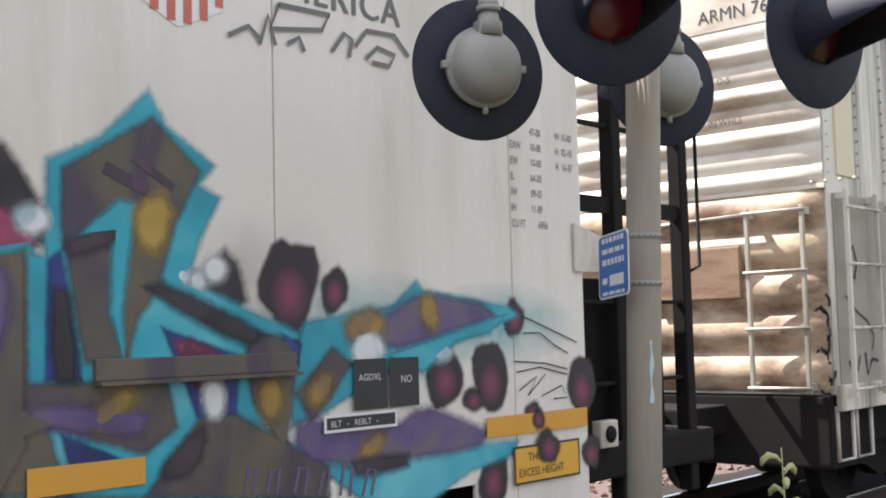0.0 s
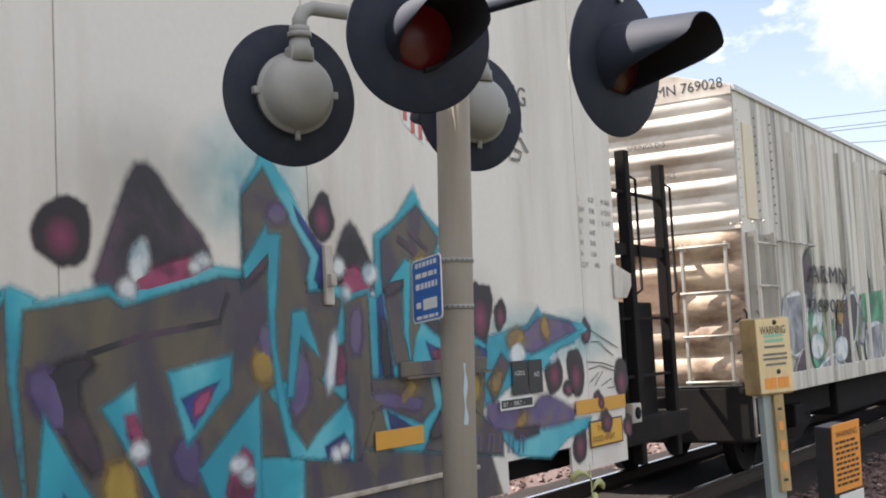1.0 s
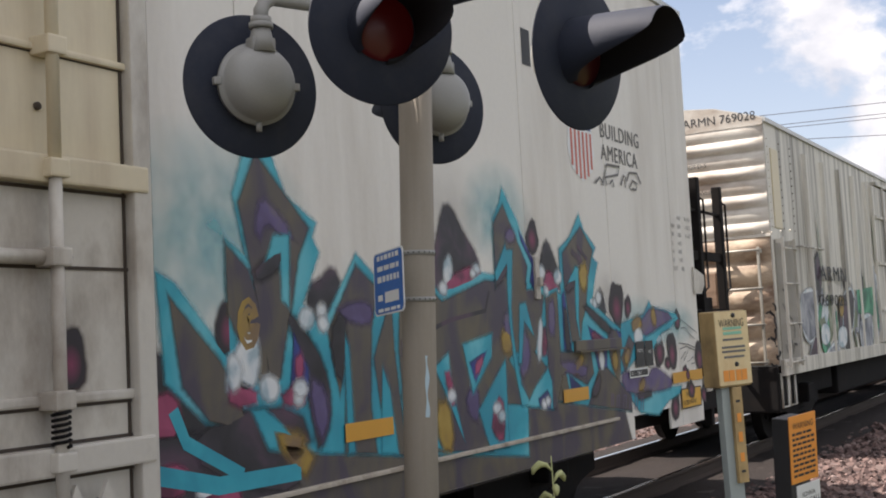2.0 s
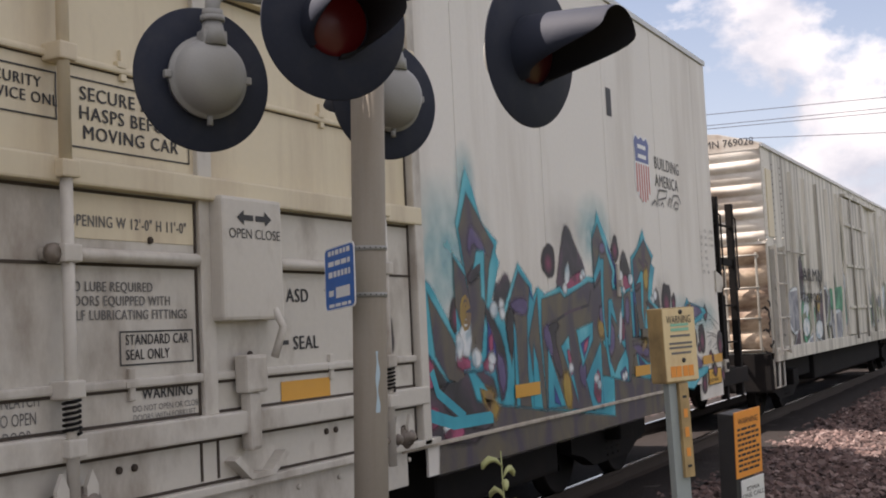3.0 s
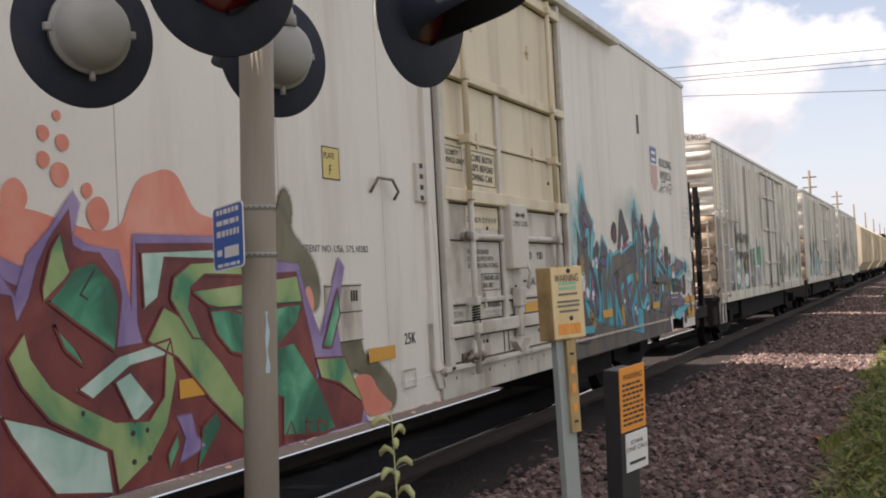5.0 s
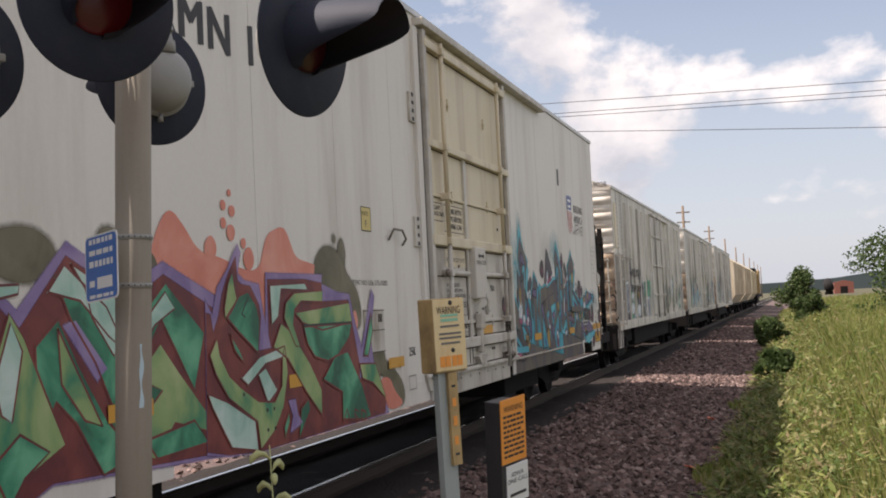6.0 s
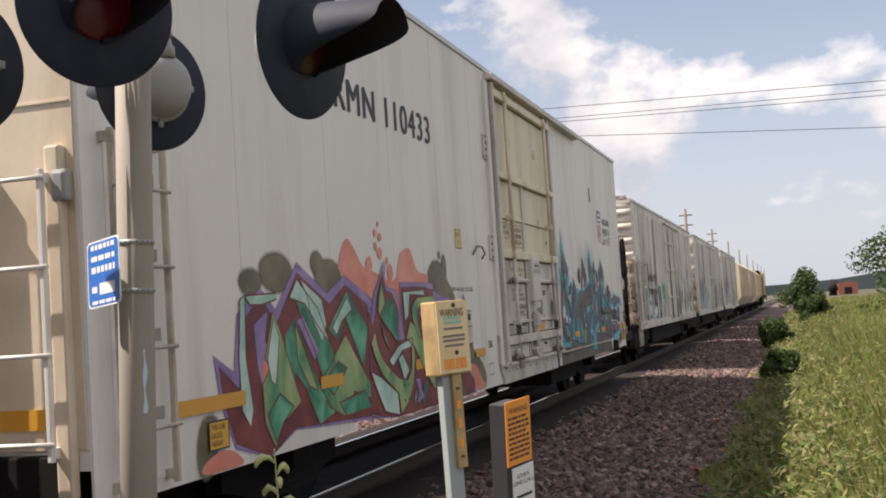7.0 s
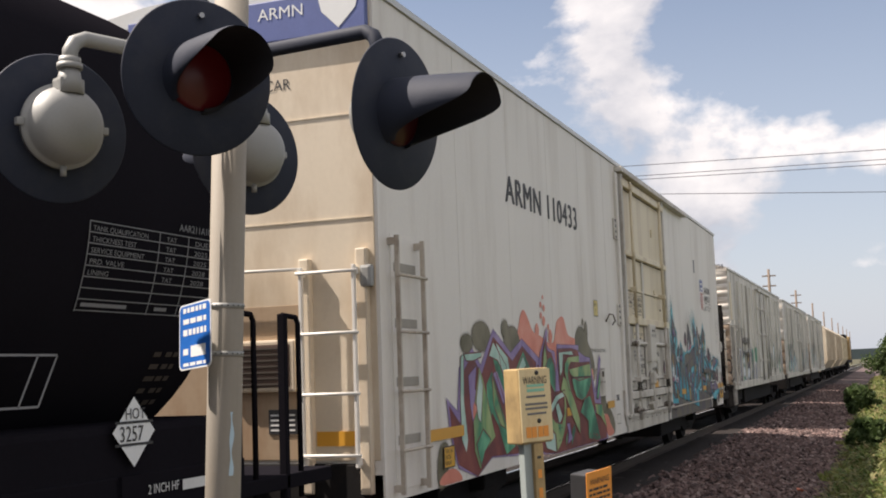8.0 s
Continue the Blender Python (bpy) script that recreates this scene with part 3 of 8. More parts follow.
def build_ground():
    def sheet(name, xs, ys, mat, label, lift=0.0, rough=0.02, freq=1.5):
        bm = bmesh.new()
        g = [[bm.verts.new((x, y, ground_height(x, y) + lift + rough * noise.noise((x * freq, y * freq, 3)))) for x in xs] for y in ys]
        for r0, r1 in zip(g, g[1:]):
            for i in range(len(xs) - 1):
                f = bm.faces.new((r0[i], r0[i + 1], r1[i + 1], r1[i]))
                f.smooth = True
        return tagged(part(name, bm, mat, None), label, name, kind="structure")
    far = [-2500, -900, -300, -120, -60, -30, -14]
    ys = [-2000, -600, -150, -60, -30, -15] + [-8 + 0.8 * i for i in range(90)] + [66 + 4 * i for i in range(30)] + [200, 300, 600, 1500, 4000]
    sheet("ground", far + [-10, -8, -5.4, -2, -0.6, 0, 1, 2, 4, 7, 12, 20, 40, 90, 250, 900, 2500], ys, M["soil"], "rough grassy soil stretching away to the horizon", lift=-0.05)
    xs = [-10.5 + 0.25 * i for i in range(41)]
    ys = [-14 + 0.5 * i for i in range(200)] + [88 + 3 * i for i in range(60)]
    sheet("ballast", xs, ys, M["ballast"], "pinkish crushed stone ballast bed under and beside the track", rough=0.035, freq=2.2)


    # darker strip along the track: the train's shade put into the colour
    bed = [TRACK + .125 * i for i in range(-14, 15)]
    sheet("track_bed", bed, [-14 + 0.5 * i for i in range(200)] + [88 + 3 * i for i in range(60)], M["bedshade"], "ballast between and beside the rails, darkened with painted shade", lift=.028, rough=.03, freq=2.6)


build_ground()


def build_stones():
    """Loose crushed stone over the shoulder that the camera sees, joined."""
    rng = np.random.default_rng(5)
    base = np.array([(1, 0, -.3), (-.5, .87, -.3), (-.5, -.87, -.3), (.5, .87, .4), (.5, -.87, .4), (-1, 0, .4), (0, 0, 1.0)])
    tri = np.array([(0, 1, 3), (1, 5, 3), (1, 2, 5), (2, 4, 5), (2, 0, 4), (0, 3, 4), (3, 6, 4), (3, 5, 6), (5, 4, 6)])
    n = 36000
    d = 6.5 * (90 / 6.5) ** (rng.random(n) ** 0.8)
    x = rng.uniform(-9.9, 0.1, n)
    x = np.where(rng.random(n) < 0.75, rng.uniform(-4.6, 0.05, n), x)
    keep = ~((np.abs(x - TRACK) < 1.45) | ((np.abs(x - TRACK) < 1.95) & (rng.random(n) < (1.95 - np.abs(x - TRACK)) / .5)))
    x, d = x[keep], d[keep]
    n = len(x)
    s = rng.uniform(0.020, 0.052, n) * (1 + d / 60)
    z = np.array([ground_height(a, b) for a, b in zip(x, d)]) + 0.012
    ang = rng.uniform(0, 6.283, n)
    v = base[None] * rng.uniform(0.6, 1.25, (n, 7, 3)) * s[:, None, None]
    c, q = np.cos(ang)[:, None], np.sin(ang)[:, None]
    vx = v[..., 0] * c - v[..., 1] * q + x[:, None]
    vy = v[..., 0] * q + v[..., 1] * c + d[:, None]
    vz = v[..., 2] * 0.8 + z[:, None]
    verts = np.stack([vx, vy, vz], -1).reshape(-1, 3)
    faces = (tri[None] + 7 * np.arange(n)[:, None, None]).reshape(-1, 3)
    me = bpy.data.meshes.new("ballast_stones")
    me.from_pydata(verts.tolist(), [], faces.tolist())
    me.materials.append(M["stones"])
    tagged(new("ballast_stones", me), "loose pink and grey crushed stones on the ballast shoulder", "gravel", kind="stuff")


build_stones()


def build_track():
    for sgn in (-1, 1):
        x = TRACK + sgn * GAUGE
        bm = bmesh.new()
        prof = [(-.07, -.18), (.07, -.18), (.07, -.165), (.012, -.14), (.012, -.05), (.036, -.035), (.036, -.004), (-.036, -.004), (-.036, -.035), (-.012, -.05), (-.012, -.14), (-.07, -.165)]
        loft(bm, [[(x + a, y, z) for a, z in prof] for y in (-40, 400)])
        r = tagged(part("rail", bm, M["rail"], None), "rusty steel rail with a polished running surface", "rail", "rails of the track")
        bm = bmesh.new()
        box(bm, x - 0.028, x + 0.028, -40, 400, -0.003, 0.0)
        part("running_surface", bm, M["railtop"], r, "polished bright rail head")
    bm = bmesh.new()
    box(bm, -1.3, 1.3, -0.115, 0.115, -0.36, -0.172, 0.012)
    t0 = tagged(part("crosstie", bm, M["tie"], None), "dark creosoted wooden tie under the rails", "railway tie", "ties of the track")
    t0.matrix_world = pose(TRACK, -6, 0)
    for i in range(1, 110):
        copy_thing(t0, pose(TRACK + random.uniform(-.03, .03), -6 + 0.52 * i, random.uniform(-.006, .006), 0, 0, random.uniform(-1, 1)))


build_track()

# ---- the train ----
HALF = 1.52            # half the width of a car


def train_travel(t):
    u = t / 8
    return 22.5 * (0.00027 + 1.18041 * u - 0.41151 * u ** 2 + 0.67126 * u ** 3 - 0.39837 * u ** 4 + 0.05266 * u ** 5)


ROLLING = []           # (thing, its y at the clip's start)
WHEELS = []


def bogie(parent, y, wheel_r=0.457):
    """A three-piece freight bogie: side frames, bolster, springs, two wheelsets."""
    b = new("bogie")
    b.parent = parent
    b.matrix_basis = pose(0, y, 0)
    for s in (-1, 1):
        bm = bmesh.new()
        x = s * 1.0
        prof = [(-1.15, .62), (-1.15, .42), (-.85, .36), (-.55, .24), (.55, .24), (.85, .36), (1.15, .42), (1.15, .62), (.6, .72), (-.6, .72)]
        loft(bm, [[(x - .07, a, z) for a, z in prof], [(x + .07, a, z) for a, z in prof]])
        part("side_frame", bm, M["black"], b)
        bm = bmesh.new()
        for k in (-.16, 0, .16):
            pts = [(x + .075 * math.cos(q * .9), k + .075 * math.sin(q * .9), .30 + q * .0098) for q in range(30)]
            tube(bm, pts, .014, 5)
        part("spring", bm, M["black"], b)
    bm = bmesh.new()
    box(bm, -1.25, 1.25, -.2, .2, .46, .74, .03)
    part("bolster", bm, M["black"], b)
    for k in (-.89, .89):
        bm = bmesh.new()
        for s in (-1, 1):
            m = pose(s * .7525, 0, 0, 0, 90, 0)
            w = .065
            prof = [(.05, -w), (wheel_r - .09, -w * .4), (wheel_r - .02, -w), (wheel_r + (.028 if s > 0 else 0), -w), (wheel_r, -w + .03), (wheel_r, w - .03), (wheel_r + (.028 if s < 0 else 0), w), (wheel_r - .02, w), (wheel_r - .09, w * .4), (.05, w)]
            lathe(bm, prof, m, 36)
            for j in range(5):
                a = j * 2 * math.pi / 5
                box(bm, s * .76 - .07, s * .76 + .07, .2 * math.cos(a) - .03, .2 * math.cos(a) + .03, .2 * math.sin(a) - .03, .2 * math.sin(a) + .03)
        tube(bm, [(-1.05, 0, 0), (1.05, 0, 0)], .075, 14)
        ob = part("wheelset", bm, M["black"], b)
        ob.matrix_basis = pose(0, k, wheel_r)
        WHEELS.append((ob, k, wheel_r))
    return b


def ladder(parent, name, m, width, zs, z0, z1, mat, r=0.014, stile=0.03, off=0.09, feet=True):
    """Grab-iron ladder in the plane of m (x across, z up, -y outwards)."""
    bm = bmesh.new()
    for x in (0, width):
        box(bm, x - stile / 2, x + stile / 2, -off - .02, -off + .02, z0, z1, .005)
        if feet:
            for z in (z0 + .05, z1 - .05):
                box(bm, x - .02, x + .02, -off, 0.01, z - .03, z + .03)
    bm.transform(m)
    l = part(name, bm, mat, parent)
    for z in zs:
        bm = bmesh.new()
        tube(bm, [(-.04, -off - .02, z), (width + .04, -off - .02, z)], r, 8)
        bm.transform(m)
        part("rung", bm, mat, l)
    return l


def shell(parent, y0, y1, sill, eave, mat, roofmat, crown=0.16, half=1.52):
    """The car's box with its low-pitched roof."""
    bm = bmesh.new()
    prof = [(-half, sill), (half - .012, sill), (half - .012, eave), (-half, eave)]
    loft(bm, [[(x, y, z) for x, z in prof] for y in (y0, y1)])
    b = part("body", bm, mat, parent)
    bm = bmesh.new()
    prof = [(-half - .02, eave - .06), (half + .02, eave - .06), (half + .02, eave), (half * .5, eave + crown * .75), (0, eave + crown), (-half * .5, eave + crown * .75), (-half - .02, eave)]
    loft(bm, [[(x, y, z) for x, z in prof] for y in (y0 - .02, y1 + .02)])
    part("roof", bm, roofmat, parent)
    return b


def underframe(parent, y0, y1, sill):
    bm = bmesh.new()
    box(bm, -.35, .35, y0 - .75, y1 + .75, .72, .98, .02)
    box(bm, -1.3, 1.3, y0 + .1, y1 - .1, sill + .02, sill + .14)
    for s in (-1, 1):
        y = (y0 - .75) if s < 0 else (y1 + .75)
        box(bm, -.14, .14, min(y, y + s * .35), max(y, y + s * .35), .72, .98, .04)
    part("underframe", bm, M["black"], parent)


# ---- the large white reefer ----
R0, R1, SILL, EAVE = -15.88, 5.60, 0.70, 5.06
SX = HALF + 0.001


def reefer():
    car = thing("reefer_car", "long white insulated box car with graffiti along its lower side", "freight car", pose(TRACK, 0, 0))
    shell(car, R0, R1, .93, EAVE, M["white"], M["roof"])
    underframe(car, R0, R1, SILL)
    for y in (2.55, -12.4):
        bogie(car, y)
    bm = bmesh.new()
    box(bm, -1.2, 1.22, -1.7, .7, .34, .9, .04)
    part("underbody_box", bm, M["black"], car)
    bm = bmesh.new()
    box(bm, -.9, .9, -14.8, -14.0, .5, .9, .04)
    part("underbody_box", bm, M["black"], car, "black equipment housing under the floor")
    # side panels, each proud of the shell with open seams between them
    cuts = [R0, -13.92, -12.2, -10.5, -8.85, -7.28, -6.32], [-2.32, -1.68, -.04, 1.61, 3.27, 4.93, R1]
    for row in cuts:
        for a, b in zip(row, row[1:]):
            bm = bmesh.new()
            low = .90 if a in (3.27, -12.2) else SILL
            box(bm, HALF - .02, HALF, a + .004, b - .004, low, EAVE - .07, .0025)
            if low > SILL:
                box(bm, HALF - .02, HALF, a + .004, a + .35, SILL, low)
                box(bm, HALF - .02, HALF, b - .35, b - .004, SILL, low)
            part("side_panel", bm, M["white"], car)
    door(car)
    rear_end(car)
    front_end(car)
    side_fittings(car)
    ROLLING.append((car, 0.0))
    return car


def door(car):
    y0, y1, z0, z1 = -6.25, -2.40, 0.98, 4.86
    d = new("plug_door")
    d.parent = car
    tagged(d, "cream and grey plug door with locking bars")
    x = HALF
    bm = bmesh.new()
    box(bm, x - .03, x + .03, y0, y1, 2.52, z1, .01)
    part("upper_panel", bm, M["cream"], d, "cream painted upper half")
    bm = bmesh.new()
    box(bm, x - .03, x + .03, y0, y1, z0, 2.52, .01)
    part("lower_panel", bm, M["door"], d, "grey-white grimy lower half")
    for z, h, up in ((2.48, .12, True), (3.58, .09, True), (4.72, .1, True), (1.27, .12, False), (3.0, .035, True), (1.52, .045, False)):
        bm = bmesh.new()
        box(bm, x + .02, x + (.10 if h > .06 else .055), y0 + .03, y1 - .03, z - h / 2, z + h / 2, .012)
        part("door_rail", bm, M["cream"] if up else M["door"], d)
    for a, b in ((-5.72, -4.73), (-4.06, -2.94)):
        bm = bmesh.new()
        tube(bm, [(x + .02, a, 2.11), (x + .075, a + .03, 2.11), (x + .075, b - .03, 2.11), (x + .02, b, 2.11)], .032, 10)
        part("round_rail", bm, M["door"], d)
        bm = bmesh.new()
        lathe(bm, [(.045, 0), (.045, .03), (.02, .045)], pose(x + .08, a if a < -5 else b, 2.11, 0, 90, 0), 12)
        part("rail_end", bm, M["grease"], d, "greasy dark rail end")
    # the cream paint reaches a little below the middle rail
    bm = bmesh.new()
    box(bm, x + .028, x + .034, -5.60, -4.73, 2.19, 2.40, .001)
    part("cream_patch", bm, M["cream"], d, "cream painted strip with an opening size")
    for y in (-6.19, -2.46):
        bm = bmesh.new()
        box(bm, x - .02, x + .09, y - .055, y + .055, z0 - .05, z1, .012)
        part("door_post", bm, M["door"], d)
    for y in (-5.65, -2.98):
        bm = bmesh.new()
        tube(bm, [(x + .11, y, 2.5), (x + .11, y, 4.8)], .028, 12)
        bar = part("lock_bar", bm, M["cream"], d)
        bm = bmesh.new()
        tube(bm, [(x + .11, y, .86), (x + .11, y, 2.5)], .028, 12)
        part("lower_bar", bm, M["door"], bar, "grey-white grimy lower rod")
        for z in (1.27, 1.52, 2.11, 2.48, 3.0, 3.58, 4.7):
            bm = bmesh.new()
            box(bm, x + .03, x + .148, y - .052, y + .052, z - .04, z + .04, .01)
            part("bar_guide", bm, M["cream"] if z > 2.4 else M["door"], bar)
        bm = bmesh.new()
        pts = [(x + .11 + .036 * math.cos(q * .8), y + .036 * math.sin(q * .8), 1.33 + q * .0030) for q in range(52)]
        tube(bm, pts, .008, 5)
        part("spring", bm, M["black"], bar)
    bm = bmesh.new()
    box(bm, x - .02, x + .045, -6.47, -6.30, SILL + .25, z1, .012)
    part("door_frame", bm, M["white"], d, "riveted white door frame")
    # centre seam, gear housing and lever
    bm = bmesh.new()
    box(bm, x + .02, x + .06, -4.71, -4.60, 1.3, 3.6, .008)
    part("centre_strip", bm, M["door"], d)
    bm = bmesh.new()
    box(bm, x + .03, x + .14, -4.63, -4.11, 1.80, 2.45, .02)
    gear = part("gear_housing", bm, M["door"], d)
    words("OPEN CLOSE", .075, SIDE_AT(-4.58, 2.23, x + .143), M["ink"], gear, width=.44)
    bm = bmesh.new()
    for s in (-1, 1):
        y = -4.36 + s * .09
        poly(bm, ((y - s * .08, 2.325), (y, 2.325), (y, 2.355), (y - s * .08, 2.355)) if s > 0 else ((y, 2.325), (y - s * .08, 2.325), (y - s * .08, 2.355), (y, 2.355)), x + .143)
        poly(bm, ((y, 2.30), (y + s * .06, 2.34), (y, 2.38)), x + .143)
    part("arrow", bm, M["ink"], gear)
    bm = bmesh.new()
    tube(bm, [(x + .13, -4.20, 1.86), (x + .16, -4.16, 1.76), (x + .14, -4.22, 1.60)], .022, 8)
    box(bm, x + .05, x + .14, -4.46, -4.28, 1.42, 1.62, .02)
    box(bm, x + .05, x + .12, -4.42, -4.32, 1.12, 1.42, .02)
    part("lever", bm, M["door"], d)
    for y in (-5.21, -3.53):
        for z in (3.03, 4.15, 1.52):
            bm = bmesh.new()
            box(bm, x + .02, x + .05, y - .02, y + .02, z - .08, z + .07, .006)
            box(bm, x + .02, x + .06, y - .05, y + .01, z - .02, z + .01, .004)
            part("hasp", bm, M["cream"] if z > 2 else M["door"], d)
    # lower operating shaft and its castings
    for y in (-5.62, -2.82):
        bm = bmesh.new()
        box(bm, x + .02, x + .06, y - .24, y + .16, .98, 1.06, .012)
        r = part("roller", bm, M["grease"], d, "greasy cast steel door roller")
        for dy, rad in ((-.10, .062), (.07, .078)):
            bm = bmesh.new()
            lathe(bm, [(.02, .0), (rad, .01), (rad, .03), (rad * .75, .036), (rad * .7, .06), (.03, .066), (.028, .085), (.01, .09)], pose(x + .06, y + dy, 1.02, 0, 90, 0), 22)
            part("wheel", bm, M["grease"], r)
            bm = bmesh.new()
            loft(bm, [[(x + .10 + h, y + dy + u, z) for u, z in ((-.03, .98), (.03, .98), (.035, 1.10), (.0, 1.17), (-.035, 1.10))] for h in (0, .022)])
            part("yoke", bm, M["door"], r)
        bm = bmesh.new()
        tube(bm, [(x + .09, y - .26, 1.0), (x + .10, y - .16, 1.03), (x + .11, y - .05, 1.02)], .022, 8)
        part("crank", bm, M["grease"], r)
    bm = bmesh.new()
    box(bm, x + .0, x + .09, y0 - .1, y1 + .12, .93, .975, .008)
    part("lower_track", bm, M["door"], d, "grimy lower door track")
    bm = bmesh.new()
    box(bm, x - .01, x + .03, y0 - .05, y1 - .25, SILL - .01, .93, .01)
    part("threshold", bm, M["door"], d)
    for i in range(9):
        bm = bmesh.new()
        lathe(bm, [(.016, 0), (.016, .01), (.006, .014)], pose(x + .03, -6.0 + i * .42, .86, 0, 90, 0), 8)
        part("bolt", bm, M["door"], d)
    bm = bmesh.new()
    box(bm, x - .01, x + .13, -6.35, 0.35, 4.88, 4.965, .012)
    part("upper_track", bm, M["door"], d, "long white door track under the eave")
    # grimy joints round rails and posts, with crease shade painted in as dark strips
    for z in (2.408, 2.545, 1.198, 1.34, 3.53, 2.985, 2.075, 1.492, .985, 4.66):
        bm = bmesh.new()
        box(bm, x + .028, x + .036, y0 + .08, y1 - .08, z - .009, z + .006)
        part("joint_shade", bm, M["grimeshade"], d, "grimy joint with crease shade painted dark")
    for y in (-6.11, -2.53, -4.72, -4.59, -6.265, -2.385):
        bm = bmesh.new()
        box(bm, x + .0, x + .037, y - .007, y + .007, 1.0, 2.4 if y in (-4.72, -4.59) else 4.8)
        part("joint_shade", bm, M["grimeshade"], d, "grimy joint with crease shade painted dark")
    # guide plate with holes at the latch side, step bracket, hose loop
    bm = bmesh.new()
    prof = [(-6.50, 1.36), (-6.36, 1.36), (-6.36, 1.0), (-6.27, .86), (-6.27, .80), (-6.38, .80), (-6.50, .98)]
    loft(bm, [[(x - .005, a, z) for a, z in prof], [(x + .03, a, z) for a, z in prof]])
    gp = part("guide_plate", bm, M["door"], d, "drilled steel guide plate")
    for i in range(5):
        bm = bmesh.new()
        lathe(bm, [(.014, 0), (.014, .004)], pose(x + .03, -6.43, 1.30 - i * .085, 0, 90, 0), 10)
        part("hole", bm, M["ink"], gp)
    bm = bmesh.new()
    prof = [(-4.54, 1.08), (-4.40, .97), (-4.20, .97), (-4.06, 1.07), (-4.10, 1.09), (-4.22, 1.0), (-4.38, 1.0), (-4.50, 1.10)]
    loft(bm, [[(x + .03, a, z) for a, z in prof], [(x + .10, a, z) for a, z in prof]])
    part("step_bracket", bm, M["door"], d)
    for y, z in ((-5.3, 1.13), (-5.2, 1.13), (-3.6, 1.14), (-3.5, 1.14), (-4.3, 1.62), (-5.05, 2.2), (-3.0, 2.75)):
        bm = bmesh.new()
        lathe(bm, [(.018, 0), (.018, .012), (.008, .016)], pose(x + .03, y, z, 0, 90, 0), 10)
        part("bolt", bm, M["grimeshade"], d)
    gr = Sprayer(car, "dark magenta spray blot", x + .03)
    gr.blob(-2.86, 1.69, .07, .12, "blot", 1)
    # writing
    t = SIDE_AT
    words("SECURE BOTH\nHASPS BEFORE\nMOVING CAR", .090, t(-5.15, 2.825, x + .034), M["ink"], d, width=.68, align="CENTER", bold=.0015)
    frame_lines(d, -5.555, -4.74, 2.60, 2.925, x + .034)
    words("SECURITY\nDEVICE ONLY", .07, t(-6.05, 2.84, x + .034), M["ink"], d, bold=.0012)
    frame_lines(d, -6.1, -5.62, 2.71, 2.925, x + .034)
    words("OPENING W 12'-0\" H 11'-0\"", .075, t(-5.58, 2.245, x + .037), M["greyink"], d, width=.79, bold=.0012)
    words("NO LUBE REQUIRED\nDOORS EQUIPPED WITH\nSELF LUBRICATING FITTINGS", .065, t(-5.60, 1.95, x + .034), M["greyink"], d, width=.80, bold=.0012)
    words("STANDARD CAR\nSEAL ONLY", .07, t(-5.235, 1.70, x + .034), M["ink"], d, width=.44, bold=.0012)
    frame_lines(d, -5.272, -4.757, 1.603, 1.766, x + .034)
    words("WARNING", .075, t(-5.135, 1.44, x + .034), M["ink"], d, width=.36, bold=.0015)
    words("DO NOT OPEN OR CLOSE\nDOORS WITH FORKLIFT", .042, t(-5.20, 1.385, x + .034), M["greyink"], d, width=.48)
    words("UNLATCH\nTO OPEN\n1 DOOR", .075, t(-6.0, 1.46, x + .034), M["greyink"], d, width=.24)
    words("ASD", .11, t(-3.95, 1.90, x + .034), M["ink"], d, bold=.0025)
    words("YSD", .11, t(-3.56, 1.90, x + .034), M["ink"], d, bold=.0025)
    words("SEAL", .11, t(-3.90, 1.63, x + .034), M["ink"], d, bold=.0025)
    bm = bmesh.new()
    rect_patch(bm, -4.05, -3.94, 1.66, 1.685, x + .034)
    part("arrow", bm, M["ink"], d)
    bm = bmesh.new()
    rect_patch(bm, -4.03, -3.54, 1.345, 1.455, x + .035)
    part("reflector", bm, M["reflect"], d, "amber reflective strip")


def SIDE_AT(y, z, x=None):
    return Matrix.Translation((x if x is not None else HALF + .003, y, z)) @ SIDE


def REAR_AT(x, z, y):
    return Matrix.Translation((x, y, z)) @ REAR


def frame_lines(parent, y0, y1, z0, z1, x, w=.008, mat=None):
    bm = bmesh.new()
    for a, b, c, e in ((y0, y1, z0, z0 + w), (y0, y1, z1 - w, z1), (y0, y0 + w, z0 + w, z1 - w), (y1 - w, y1, z0 + w, z1 - w)):
        rect_patch(bm, a, b, c, e, x)
    return part("ruled_frame", bm, mat or M["ink"], parent)


